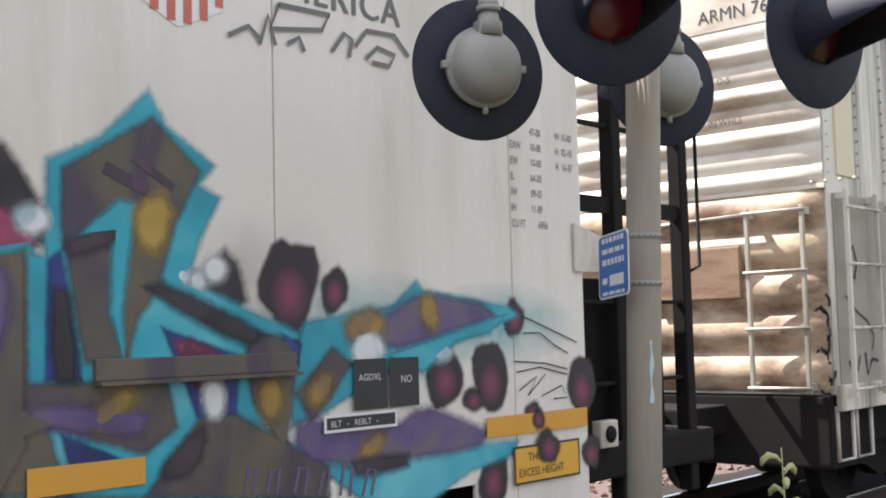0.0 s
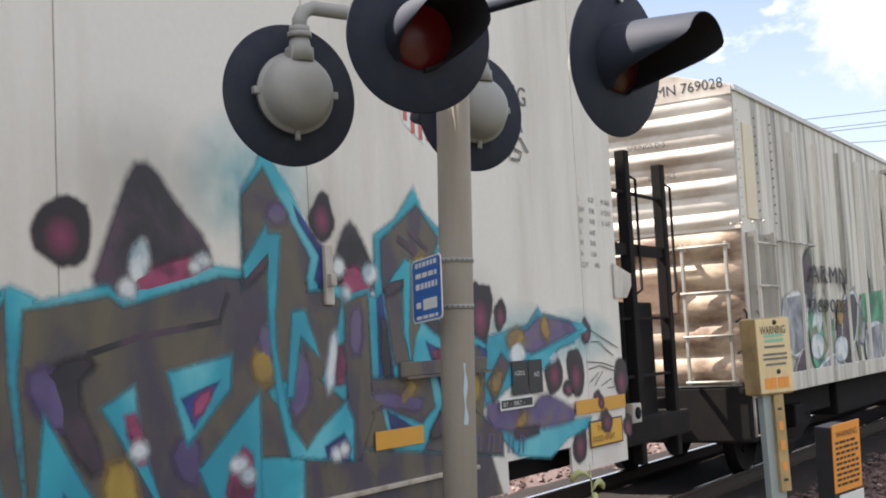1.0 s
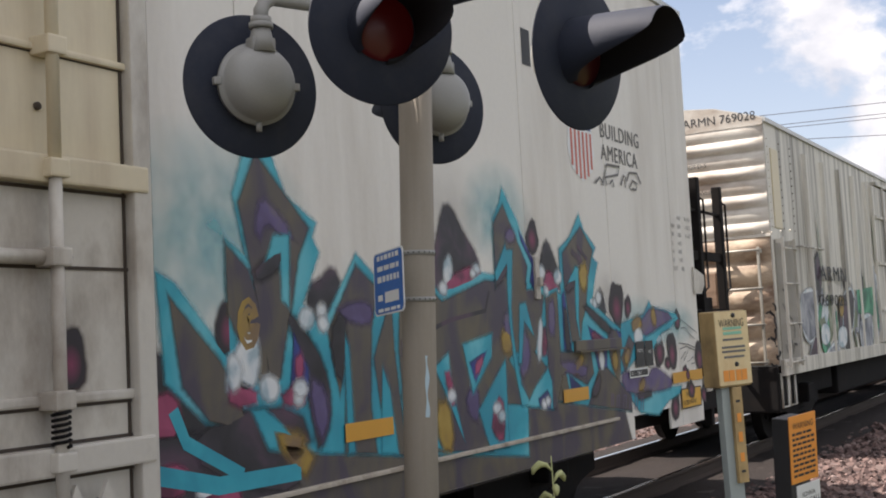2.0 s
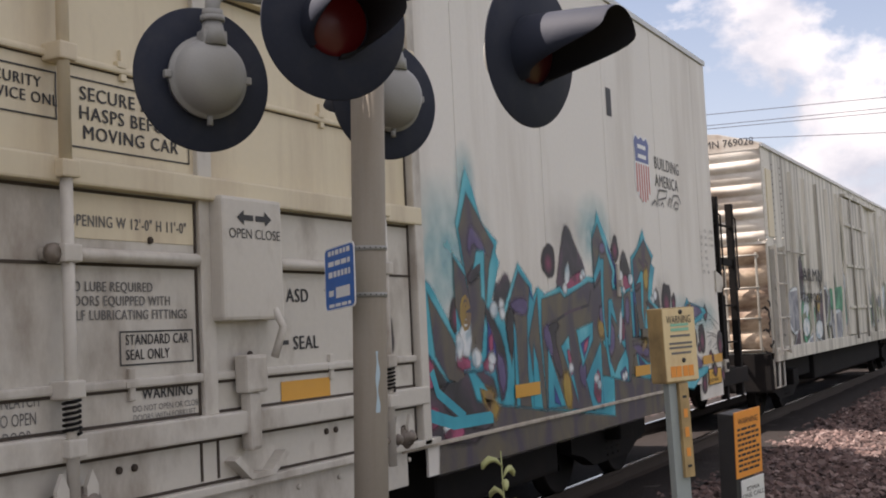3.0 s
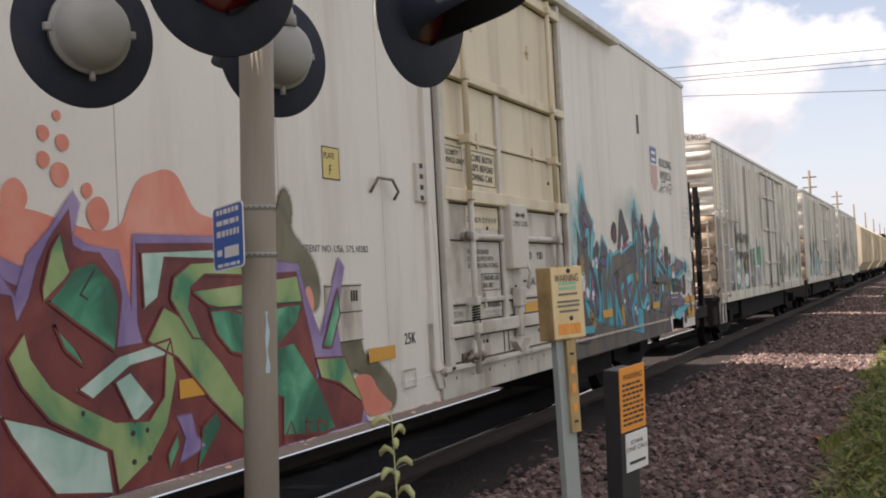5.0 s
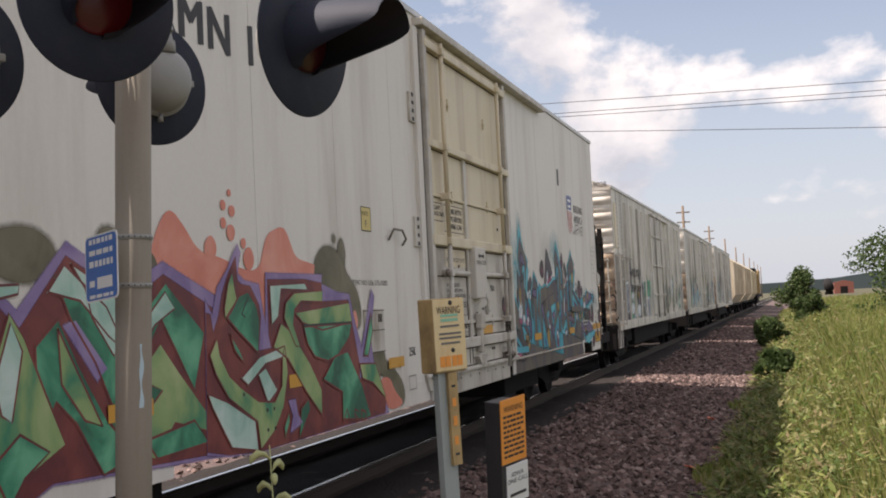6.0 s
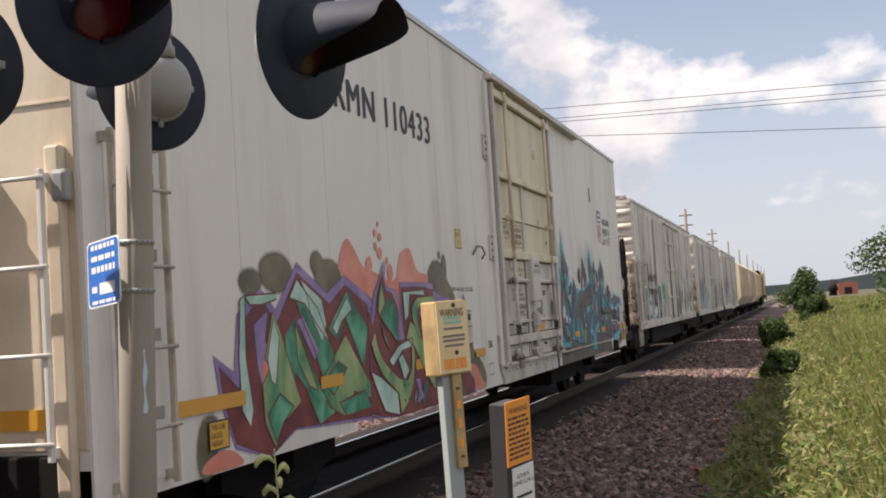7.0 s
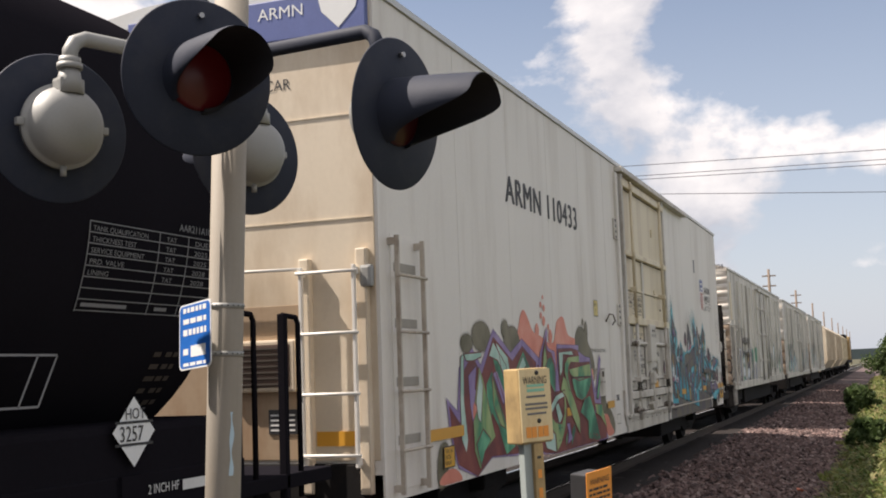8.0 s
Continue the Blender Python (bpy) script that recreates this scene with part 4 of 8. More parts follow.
def rear_end(car):
    """The end that faces the tank car: tan-stained sheet, corner posts, ladders, refrigeration panel."""
    y = R0
    bm = bmesh.new()
    box(bm, -HALF + .01, HALF - .03, y - .012, y, 1.05, EAVE - .02, .004)
    e = part("end_wall", bm, M["white_end"], car, "sunlit tan-stained white end wall")
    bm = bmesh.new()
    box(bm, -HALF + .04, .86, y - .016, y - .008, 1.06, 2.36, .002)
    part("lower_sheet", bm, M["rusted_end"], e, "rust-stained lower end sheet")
    for z in (3.06, 3.95):
        bm = bmesh.new()
        box(bm, -HALF + .05, HALF - .05, y - .02, y - .01, z, z + .012)
        part("end_seam", bm, M["white_end"], e)
    for x in (HALF - .13, HALF - .66):
        bm = bmesh.new()
        box(bm, x - .05, x + .05, y - .09, y - .01, .78, 2.74 if x < 1.2 else 2.8, .015)
        part("corner_post", bm, M["white_end"], e)
    lad = ladder(e, "end_ladder", pose(HALF - .66, y - .06, 0), .49, (1.10, 1.60, 2.10, 2.61), 1.0, 2.66, M["white"], off=.08)
    bm = bmesh.new()
    tube(bm, [(-.3, y - .12, 2.67), (HALF - .66, y - .12, 2.65)], .014, 8)
    part("grab_iron", bm, M["white"], e)
    bm = bmesh.new()
    box(bm, .06, .76, y - .08, y - .01, 1.63, 2.07, .02)
    v = part("end_hatch", bm, M["white_end"], e, "framed rusty grille in the end wall")
    bm = bmesh.new()
    box(bm, .11, .71, y - .084, y - .078, 1.67, 2.03, .002)
    part("grille_panel", bm, M["grille"], v)
    for i in range(7):
        bm = bmesh.new()
        box(bm, .13, .69, y - .092, y - .083, 1.69 + i * .05, 1.705 + i * .05)
        part("louvre", bm, M["grimeshade"], v)
    bm = bmesh.new()
    box(bm, .47, .74, y - .026, y - .01, 1.275, 1.48)
    pl = part("data_plate", bm, M["ink"], e, "dark data plate with pale lines")
    bm = bmesh.new()
    for i in range(4):
        box(bm, .49, .72, y - .029, y - .025, 1.30 + i * .042, 1.315 + i * .042)
    part("bar", bm, M["whiteink"], pl)
    bm = bmesh.new()
    box(bm, .92, 1.31, y - .022, y - .011, 1.17, 1.29)
    part("reflector", bm, M["reflect"], e, "amber reflective strip")
    # upper unit panel with bars for its print
    bm = bmesh.new()
    box(bm, -.9, HALF - .03, y - .07, y - .01, 4.66, 5.03, .01)
    unit = part("unit_panel", bm, M["navy"], e, "blue panel with a pale shield")
    bm = bmesh.new()
    f = bm.faces.new([bm.verts.new((x, y - .074, z)) for x, z in ((1.04, 5.02), (1.44, 5.02), (1.40, 4.86), (1.24, 4.70), (1.08, 4.86))])
    part("shield", bm, M["signwhite"], unit)
    words("ARMN", .15, REAR_AT(.46, 4.86, y - .074), M["signwhite"], unit, width=.44)
    words("CAR", .14, REAR_AT(.48, 4.235, y - .016), M["ink"], e, width=.25)
    bm = bmesh.new()
    for i in range(8):
        box(bm, -.12 + .03 * (i % 3), -.12 + .03 * (i % 3) + .40, y - .016, y - .011, 3.36 + i * .075, 3.40 + i * .075)
    part("small_print", bm, M["greyink"], e, "rows of small stencilled print")
    bm = bmesh.new()
    box(bm, -1.4, 1.4, y - .06, y, .72, 1.03, .02)
    part("end_sill", bm, M["black"], car)
    bm = bmesh.new()
    box(bm, HALF - .14, HALF - .03, y - .10, y - .02, 2.47, 2.66, .03)
    part("hook", bm, M["alu"], e)


def front_end(car):
    """The end towards the next car: sill box, brake platform and its black ladder frame."""
    y = R1
    bm = bmesh.new()
    box(bm, -1.4, HALF - .04, y, y + 1.55, .78, 1.0, .02)
    plat = part("end_platform", bm, M["black"], car)
    for yy in (y + .50, y + 1.32):
        bm = bmesh.new()
        box(bm, HALF - .16, HALF - .06, yy - .05, yy + .05, .6, 3.32 if yy < y + .6 else 3.28, .012)
        part("platform_post", bm, M["black"], plat)
        bm = bmesh.new()
        xx = HALF - .02
        tube(bm, [(xx - .06, yy + .05, 3.1), (xx - .06, yy + .2, 3.08), (xx - .06, yy + .2, 2.1), (xx - .06, yy + .06, 2.06)], .013, 8)
        part("grab_iron", bm, M["black"], plat)
    for z in (1.35, 1.85, 2.45, 2.95):
        bm = bmesh.new()
        box(bm, HALF - .13, HALF - .09, y + .05, y + 1.32, z - (.05 if z == 2.45 else .012), z + (.05 if z == 2.45 else .012))
        part("rung", bm, M["black"], plat)
    bm = bmesh.new()
    box(bm, .2, HALF - .2, y, y + 1.2, .98, 2.0, .02)
    part("brake_box", bm, M["black"], plat)
    bm = bmesh.new()
    f = [(y - .10, 2.02), (y + .13, 2.02), (y + .24, 2.12), (y + .24, 2.22), (y - .10, 2.30)]
    loft(bm, [[(HALF + .005, a, z) for a, z in f], [(HALF + .02, a, z) for a, z in f]])
    part("corner_bracket", bm, M["door"], car, "grey steel corner bracket with bolts")
    bm = bmesh.new()
    box(bm, HALF - .05, HALF + .02, y + .11, y + .29, .98, 1.14, .012)
    jb = part("junction_box", bm, M["door"], car, "small white junction box")
    bm = bmesh.new()
    lathe(bm, [(.05, 0), (.05, .012), (.02, .014)], pose(HALF + .02, y + .20, 1.06, 0, 90, 0), 16)
    part("knob", bm, M["black"], jb)


def side_fittings(car):
    x = HALF + .003
    # amber reflective strips along the sill
    for a, b in ((4.66, 5.57), (2.10, 2.59), (-.87, -.37), (-10.055, -9.555), (-7.68, -7.21), (-14.95, -13.99), (-12.6, -12.1)):
        bm = bmesh.new()
        rect_patch(bm, a, b, 1.13, 1.235, x + .016)
        part("reflector", bm, M["reflect"], car, "amber reflective strip")
    for a, b in ((4.88, 5.48), (-14.56, -14.27)):
        bm = bmesh.new()
        rect_patch(bm, a, b, .86, 1.065, x + .016)
        dc = part("warning_decal", bm, M["decal"], car, "amber excess height decal")
        frame_lines(dc, a, b, .86, 1.065, x + .017, .012)
        if a > 0:
            words("THIS CAR", .062, SIDE_AT(a + .12, .98, x + .018), M["ink"], dc)
            words("EXCESS HEIGHT", .062, SIDE_AT(a + .035, .90, x + .018), M["ink"], dc, wide=.92)
        else:
            words("THIS CAR\nEXCESS\nHEIGHT", .055, SIDE_AT(a + .03, 1.0, x + .018), M["ink"], dc, wide=.85)
    # dimension table
    for i, (a, b, c, e) in enumerate((("L", "47-00", "W", "10-00"), ("EXW", "10-08", "H", "02-10"), ("EW", "10-00", "H", "16-07"), ("IL", "64-00", "", ""), ("IW", "09-03", "", ""), ("IH", "11-09", "", ""), ("CU FT", "6956", "", ""))):
        z = 2.775 - i * .087
        for s, yy in ((a, 4.94), (b, 5.12 if i < 6 else 5.18), (c, 5.36), (e, 5.42)):
            if s:
                words(s, .062, SIDE_AT(yy, z), M["greyink"], car, wide=.72)
    # number, shield and motto
    words("ARMN 110433", .45, SIDE_AT(-12.3, 3.64), M["ink"], car, width=3.3, bold=.014, label="dark stencilled car number")
    words("BUILDING\nAMERICA", .20, SIDE_AT(3.20, 3.40), M["greyink"], car, width=.96, bold=.004)
    shield(car, 2.49, 3.05, 2.96, 3.72)
    words("25K", .13, SIDE_AT(-7.0, 1.22), M["ink"], car, wide=.95, bold=.003)
    words("U.S. PATENT NO. US6, 575,102B2", .07, SIDE_AT(-8.80, 1.96), M["ink"], car, width=1.22)
    bm = bmesh.new()
    rect_patch(bm, -8.24, -7.98, 2.48, 2.715, x)
    pf = part("yellow_plate", bm, M["yellow"], car, "pale yellow stencilled plate")
    frame_lines(pf, -8.24, -7.98, 2.48, 2.715, x + .002)
    words("PLATE", .06, SIDE_AT(-8.215, 2.63, x + .003), M["ink"], pf, wide=.95)
    words("F", .10, SIDE_AT(-8.15, 2.515, x + .003), M["ink"], pf)
    bm = bmesh.new()
    rect_patch(bm, 1.72, 1.87, 3.79, 4.08, x)
    part("vent_slot", bm, M["ink"], car)
    # black data blocks and their white frame
    bm = bmesh.new()
    rect_patch(bm, 3.71, 3.93, 1.335, 1.57, x + .016)
    rect_patch(bm, 3.945, 4.15, 1.335, 1.57, x + .016)
    k = part("stencil_block", bm, M["ink"], car, "two black stencil blocks")
    words("NO", .05, SIDE_AT(4.02, 1.45, x + .018), M["whiteink"], k)
    words("AGDXL", .045, SIDE_AT(3.74, 1.47, x + .018), M["whiteink"], k)
    bm = bmesh.new()
    rect_patch(bm, 3.52, 3.99, 1.245, 1.325, x + .018)
    k2 = part("date_block", bm, M["signwhite"], car, "white framed black date block")
    bm = bmesh.new()
    rect_patch(bm, 3.535, 3.975, 1.258, 1.312, x + .019)
    part("date_field", bm, M["ink"], k2)
    words("BLT   -   REBLT   -", .04, SIDE_AT(3.56, 1.27, x + .020), M["whiteink"], k2)
    # angle bracket bolted to the side
    bm = bmesh.new()
    box(bm, HALF - .01, HALF + .07, 2.37, 3.36, 1.515, 1.53)
    box(bm, HALF - .01, HALF + .03, 2.37, 3.36, 1.53, 1.615, .006)
    part("angle_bracket", bm, M["fill"], car, "painted-over steel angle bracket")
    # recessed panel and small fittings near the door
    for y, z in ((-6.56, 2.55), (-6.56, 3.92)):
        bm = bmesh.new()
        box(bm, HALF - .01, HALF + .03, y - .09, y + .09, z - .165, z + .165, .01)
        h = part("hinge_plate", bm, M["door"], car, "perforated hinge plate")
        for i in range(4):
            bm = bmesh.new()
            box(bm, HALF + .028, HALF + .034, y - .03, y + .03, z - .15 + i * .09, z - .11 + i * .09, .006)
            part("slot", bm, M["ink"], h)
    bm = bmesh.new()
    box(bm, HALF - .01, HALF + .010, -8.30, -7.74, 1.31, 1.73, .004)
    ap = part("access_panel", bm, M["door"], car, "grey access panel with slots")
    for z in (1.31, 1.52, 1.71):
        bm = bmesh.new()
        box(bm, HALF + .009, HALF + .013, -8.30, -7.74, z, z + .008)
        part("panel_rim", bm, M["grimeshade"], ap)
    for y in (-7.90, -7.86, -7.82):
        bm = bmesh.new()
        box(bm, HALF + .009, HALF + .013, y - .013, y + .013, 1.60, 1.68)
        part("slot", bm, M["grimeshade"], ap)
    bm = bmesh.new()
    tube(bm, [(HALF + .01, -7.50, 2.42), (HALF + .06, -7.46, 2.53), (HALF + .06, -7.2, 2.53), (HALF + .07, -7.12, 2.44), (HALF + .02, -7.1, 2.38)], .012, 8)
    part("grab_iron", bm, M["grease"], car)
    bm = bmesh.new()
    tube(bm, [(HALF + .03, -6.42, 2.35), (HALF + .03, -6.36, 1.9), (HALF + .03, -6.36, 1.05), (HALF + .03, -6.25, .9)], .02, 8)
    part("hose", bm, M["door"], car)
    frame_lines(car, -7.08, -6.84, .865, 1.02, x + .016, .014, M["seam"])
    bm = bmesh.new()
    box(bm, HALF - .01, HALF + .03, 1.70, 1.77, 1.95, 2.28, .01)
    box(bm, HALF + .02, HALF + .06, 1.71, 1.76, 2.05, 2.12, .01)
    part("hook_plate", bm, M["door"], car, "small bolted hook plate")
    # ledge along the lower side, ahead of the door
    bm = bmesh.new()
    box(bm, HALF - .01, HALF + .035, -2.72, 3.2, .903, .93, .006)
    part("sill_ledge", bm, M["ladder"], car, "worn pale ledge along the sill")
    # lower sill line
    bm = bmesh.new()
    box(bm, HALF - .01, HALF + .004, -8.6, -6.5, .92, .928)
    part("sill_seam", bm, M["white"], car)
    # ladder at the rear corner
    bm = bmesh.new()
    box(bm, HALF - .01, HALF + .006, R0 + .23, R0 + .84, .78, 2.95, .004)
    part("ladder_panel", bm, M["white"], car)
    for z in (1.11, 1.60, 2.10, 2.58):
        bm = bmesh.new()
        box(bm, HALF - .01, HALF + .012, R0 + .29, R0 + .78, z + .04, z + .12, .004)
        part("step_recess", bm, M["seam"], car, "grey step pocket above a rung")
    m = pose(HALF, R0 + .20, 0, 0, 0, 90)
    ladder(car, "side_ladder", m, .58, (1.11, 1.60, 2.10, 2.58), .75, 2.92, M["ladder"], off=.08)
    graffiti_blue(car)
    graffiti_green(car)


def shield(car, y0, y1, z0, z1):
    """A shield with a blue chief and red pales, left without lettering."""
    x = HALF + .003
    c, w, h = (y0 + y1) / 2, (y1 - y0) / 2, z1 - z0
    bm = bmesh.new()
    pts = [(c, z0), (c + w * .8, z0 + h * .14), (c + w, z0 + h * .35), (c + w * .85, z0 + h * .7), (c + w, z0 + h * .88), (c + w * .7, z1), (c + w * .3, z1 - h * .05), (c, z1), (c - w * .3, z1 - h * .05), (c - w * .7, z1), (c - w, z0 + h * .88), (c - w * .85, z0 + h * .7), (c - w, z0 + h * .35), (c - w * .8, z0 + h * .14)]
    poly(bm, pts, x)
    s = part("shield", bm, M["signwhite"], car, "faded red, white and blue shield")
    bm = bmesh.new()
    poly(bm, [(c - w * .80, z0 + h * .60), (c + w * .80, z0 + h * .60), (c + w * .80, z0 + h * .72), (c + w * .9, z0 + h * .88), (c + w * .65, z1 - h * .03), (c + w * .3, z1 - h * .08), (c, z1 - h * .03), (c - w * .3, z1 - h * .08), (c - w * .65, z1 - h * .03), (c - w * .9, z0 + h * .88), (c - w * .80, z0 + h * .72)], x + .002)
    part("chief", bm, M["navy"], s)
    for i in range(6):
        a = c - w * .78 + i * w * .29
        drop = .16 if i in (0, 5) else (.07 if i in (1, 4) else .03)
        bm = bmesh.new()
        rect_patch(bm, a, a + w * .15, z0 + h * drop, z0 + h * .57, x + .002)
        part("pale", bm, M["red"], s)
    bm = bmesh.new()
    for k, z in ((.9, .82), (.9, .68)):
        rect_patch(bm, c - w * .5, c + w * .5, z0 + h * z - .02, z0 + h * z + .025, x + .004)
    part("bar", bm, M["signwhite"], s)


FEATHER = dict(cyan=.04, fill=.04, dark=.05, violet=.06, magenta=.04, ochre=.07, mist=.05, blot=.03, deep=.03,
               lilac=.022, olive=.05, maroon=.012, lime=.008, emerald=.012, mint=.01)


# how often the corners of a sprayed shape are cut round
ROUNDED = dict(salmon=2, olive=2, dark=1, magenta=1, mist=2, ochre=1, violet=1)


class Sprayer:
    """Lays flat sprayed patches on a side, each a part of its own, later coats slightly above earlier ones."""

    def __init__(self, car, label, x=None):
        self.car, self.label, self.count = car, label, {}
        self.x = (HALF if x is None else x) + .0045

    def coat(self, colour, pts, level, edge=None, width=.015):
        for _ in range(ROUNDED.get(colour, 0)):
            pts = [(a[0] * (1 - k) + b[0] * k, a[1] * (1 - k) + b[1] * k) for a, b in zip(pts, list(pts[1:]) + [pts[0]]) for k in (.25, .75)]
        k = self.count[level] = self.count.get(level, 0) + 1
        bm = bmesh.new()
        at = self.x + .0011 * level + .00002 * k
        core = poly(bm, pts, at)
        core.normal_update()
        bmesh.ops.triangulate(bm, faces=bm.faces)
        soft = FEATHER.get(colour)
        if soft:
            # the spray thins out over a narrow border
            cover = bm.loops.layers.float_color.new("cover")
            rim = grow(pts, soft)
            n = len(pts)
            inner = [bm.verts.new((at - .0002, *p)) for p in pts]
            outer = [bm.verts.new((at - .0002, *p)) for p in rim]
            for i in range(n):
                j = (i + 1) % n
                f = bm.faces.new((outer[i], outer[j], inner[j], inner[i]))
                f.material_index = 1
                for loop, v in zip(f.loops, (0, 0, 1, 1)):
                    loop[cover] = (v, v, v, 1)
        ob = part("graffiti", bm, M[colour], self.car, self.label)
        if soft:
            ob.data.materials.append(M[colour + "_thin"])
        if edge:
            self.stroke(list(pts) + [pts[0]], width, edge, level + .5)

    def letter(self, pts, fill="fill", rim="cyan", width=.055, level=2):
        """A letter piece: a rim of one colour round a filled shape."""
        self.coat(rim, grow(pts, width), level)
        self.coat(fill, pts, level + 1)

    def blob(self, y, z, ry, rz, colour, level, lean=0.0, n=18, wob=.12, peak=0.0):
        pts = []
        wob = .5 if colour == "blot" else wob
        for i in range(n):
            a = 2 * math.pi * i / n
            k = 1 + wob * noise.noise((y * 3 + math.cos(a), z * 3 + math.sin(a), 1.7))
            dz = rz * math.sin(a) * k
            pts.append((y + ry * math.cos(a) * k * (1 - peak * max(0, math.sin(a))) + lean * dz, z + dz))
        self.coat(colour, pts, level)

    def stroke(self, pts, w, colour, level):
        """A brush line along points, one strip with mitred joints."""
        k = self.count[level] = self.count.get(level, 0) + 1
        bm = bmesh.new()
        left, right = [], []
        for i, p in enumerate(pts):
            a, c = Vector(pts[max(i - 1, 0)]), Vector(pts[min(i + 1, len(pts) - 1)])
            d = (c - a).normalized()
            n = Vector((-d.y, d.x)) * w / 2
            left.append(bm.verts.new((self.x + .0011 * level + .00002 * k, p[0] + n.x, p[1] + n.y)))
            right.append(bm.verts.new((self.x + .0011 * level + .00002 * k, p[0] - n.x, p[1] - n.y)))
        for i in range(len(pts) - 1):
            bm.faces.new((right[i], right[i + 1], left[i + 1], left[i]))
        part("graffiti", bm, M[colour], self.car, self.label)

    def finish(self):
        self.count.clear()


def grow(pts, w):
    """The outline moved outwards by w, with limited mitres."""
    n = len(pts)
    area = sum(pts[i][0] * pts[(i + 1) % n][1] - pts[(i + 1) % n][0] * pts[i][1] for i in range(n))
    s = 1 if area > 0 else -1
    out = []
    for i in range(n):
        a, b, c = Vector(pts[i - 1]), Vector(pts[i]), Vector(pts[(i + 1) % n])
        u, v = (b - a).normalized(), (c - b).normalized()
        nu, nv = Vector((u.y, -u.x)) * s, Vector((v.y, -v.x)) * s
        m = nu + nv
        m = m.normalized() if m.length > 1e-4 else nu
        k = min(2.2, 1 / max(.3, m.dot(nu)))
        out.append(tuple(b + m * w * k))
    return out


def graffiti_blue(car):
    g = Sprayer(car, "cyan-rimmed brown and violet graffiti letters")
    g.coat("fill", [(-2.15, 0.715), (3.5, 0.715), (3.3, 1.15), (2.6, 1.25), (0.5, 1.3), (-2.1, 1.2)], 1)
    g.coat("cyan", [(-2.3, 2.05), (-2.2, 2.01), (-1.84, 1.65), (-1.53, 1.4), (-1.6, 1.2), (-1.9, 1.28), (-2.26, 1.56)], 2)
    g.coat("fill", [(-2.22, 1.93), (-1.9, 1.63), (-1.67, 1.26), (-1.98, 1.36), (-2.15, 1.53)], 3)
    g.coat("dark", [(-2.38, 1.7), (-2.2, 1.63), (-1.97, 1.48), (-1.92, 1.16), (-2.42, 1.26)], 1)
    g.coat("magenta", [(-2.39, 1.46), (-2.22, 1.5), (-2.18, 1.3), (-2.38, 1.31)], 2)
    g.blob(-1.83, 1.78, 0.090, 0.115, "blot", 2, peak=0.0)
    g.coat("dark", [(-2.42, 1.28), (-1.99, 1.29), (-1.45, 1.2), (-1.39, 0.86), (-2.19, 0.91), (-2.4, 1.1)], 2)
    g.blob(-2.26, 1.09, 0.110, 0.060, "magenta", 4, peak=0.0)
    g.blob(-1.93, 0.96, 0.140, 0.040, "magenta", 4, peak=0.0)
    g.blob(-2.01, 1.02, 0.055, 0.025, "mist", 4, peak=0.0)
    g.stroke([(-2.38, 1.14), (-1.93, 1.03), (-1.28, 1.02)], 0.09, "cyan", 4)
    g.stroke([(-2.23, 1.42), (-2.15, 1.26), (-1.75, 1.06)], 0.07, "cyan", 4)
    g.coat("dark", [(-2.12, 1.29), (-1.58, 1.35), (-1.26, 0.98), (-1.48, 0.94), (-2.01, 1.11)], 3)
    g.coat("ochre", [(-1.45, 1.21), (-1.17, 1.1), (-1.26, 1.0)], 4)
    g.coat("mist", [(-1.89, 1.48), (-1.67, 1.8), (-1.59, 1.68), (-1.65, 1.47)], 4)
    g.coat("cyan", [(-1.6, 2.81), (-1.56, 2.88), (-1.47, 2.77), (-1.33, 2.5), (-1.07, 2.37), (-1.11, 2.29), (-1.05, 2.21), (-1.22, 1.92), (-0.95, 1.68), (-0.92, 1.37), (-0.98, 1.1), (-1.82, 1.21), (-1.81, 2.23), (-1.65, 2.14), (-1.74, 2.48)], 2)
    g.coat("fill", [(-1.56, 2.7), (-1.14, 2.34), (-1.24, 2.18), (-1.31, 1.92), (-1.39, 1.69), (-1.43, 1.54), (-1.5, 1.51), (-1.61, 2.07), (-1.7, 2.44)], 3)
    g.coat("violet", [(-1.54, 2.43), (-1.48, 2.46), (-1.29, 2.3), (-1.38, 2.31), (-1.49, 2.38), (-1.57, 2.27)], 4)
    g.coat("dark", [(-1.59, 2.1), (-1.38, 2.21), (-1.38, 2.14), (-1.48, 2.08), (-1.58, 2.05)], 4)
    g.coat("cyan", [(-1.43, 2.27), (-1.32, 2.28), (-1.34, 1.93), (-1.37, 1.95), (-1.37, 2.21), (-1.48, 2.17)], 4)
    g.coat("fill", [(-1.81, 2.2), (-1.66, 2.09), (-1.54, 1.78), (-1.53, 1.48), (-1.66, 1.6), (-1.76, 1.79), (-1.81, 1.88)], 3)
    g.stroke([(-1.59, 1.82), (-1.61, 1.75), (-1.64, 1.71), (-1.69, 1.7), (-1.72, 1.74), (-1.74, 1.8), (-1.73, 1.87), (-1.7, 1.92), (-1.66, 1.94), (-1.62, 1.91), (-1.6, 1.85)], 0.035, "ochre", 4)
    g.stroke([(-1.63, 1.82), (-1.63, 1.78), (-1.65, 1.75), (-1.68, 1.75), (-1.7, 1.77), (-1.71, 1.81), (-1.7, 1.85), (-1.68, 1.88), (-1.66, 1.89), (-1.64, 1.88), (-1.63, 1.84)], 0.035, "ochre", 4)
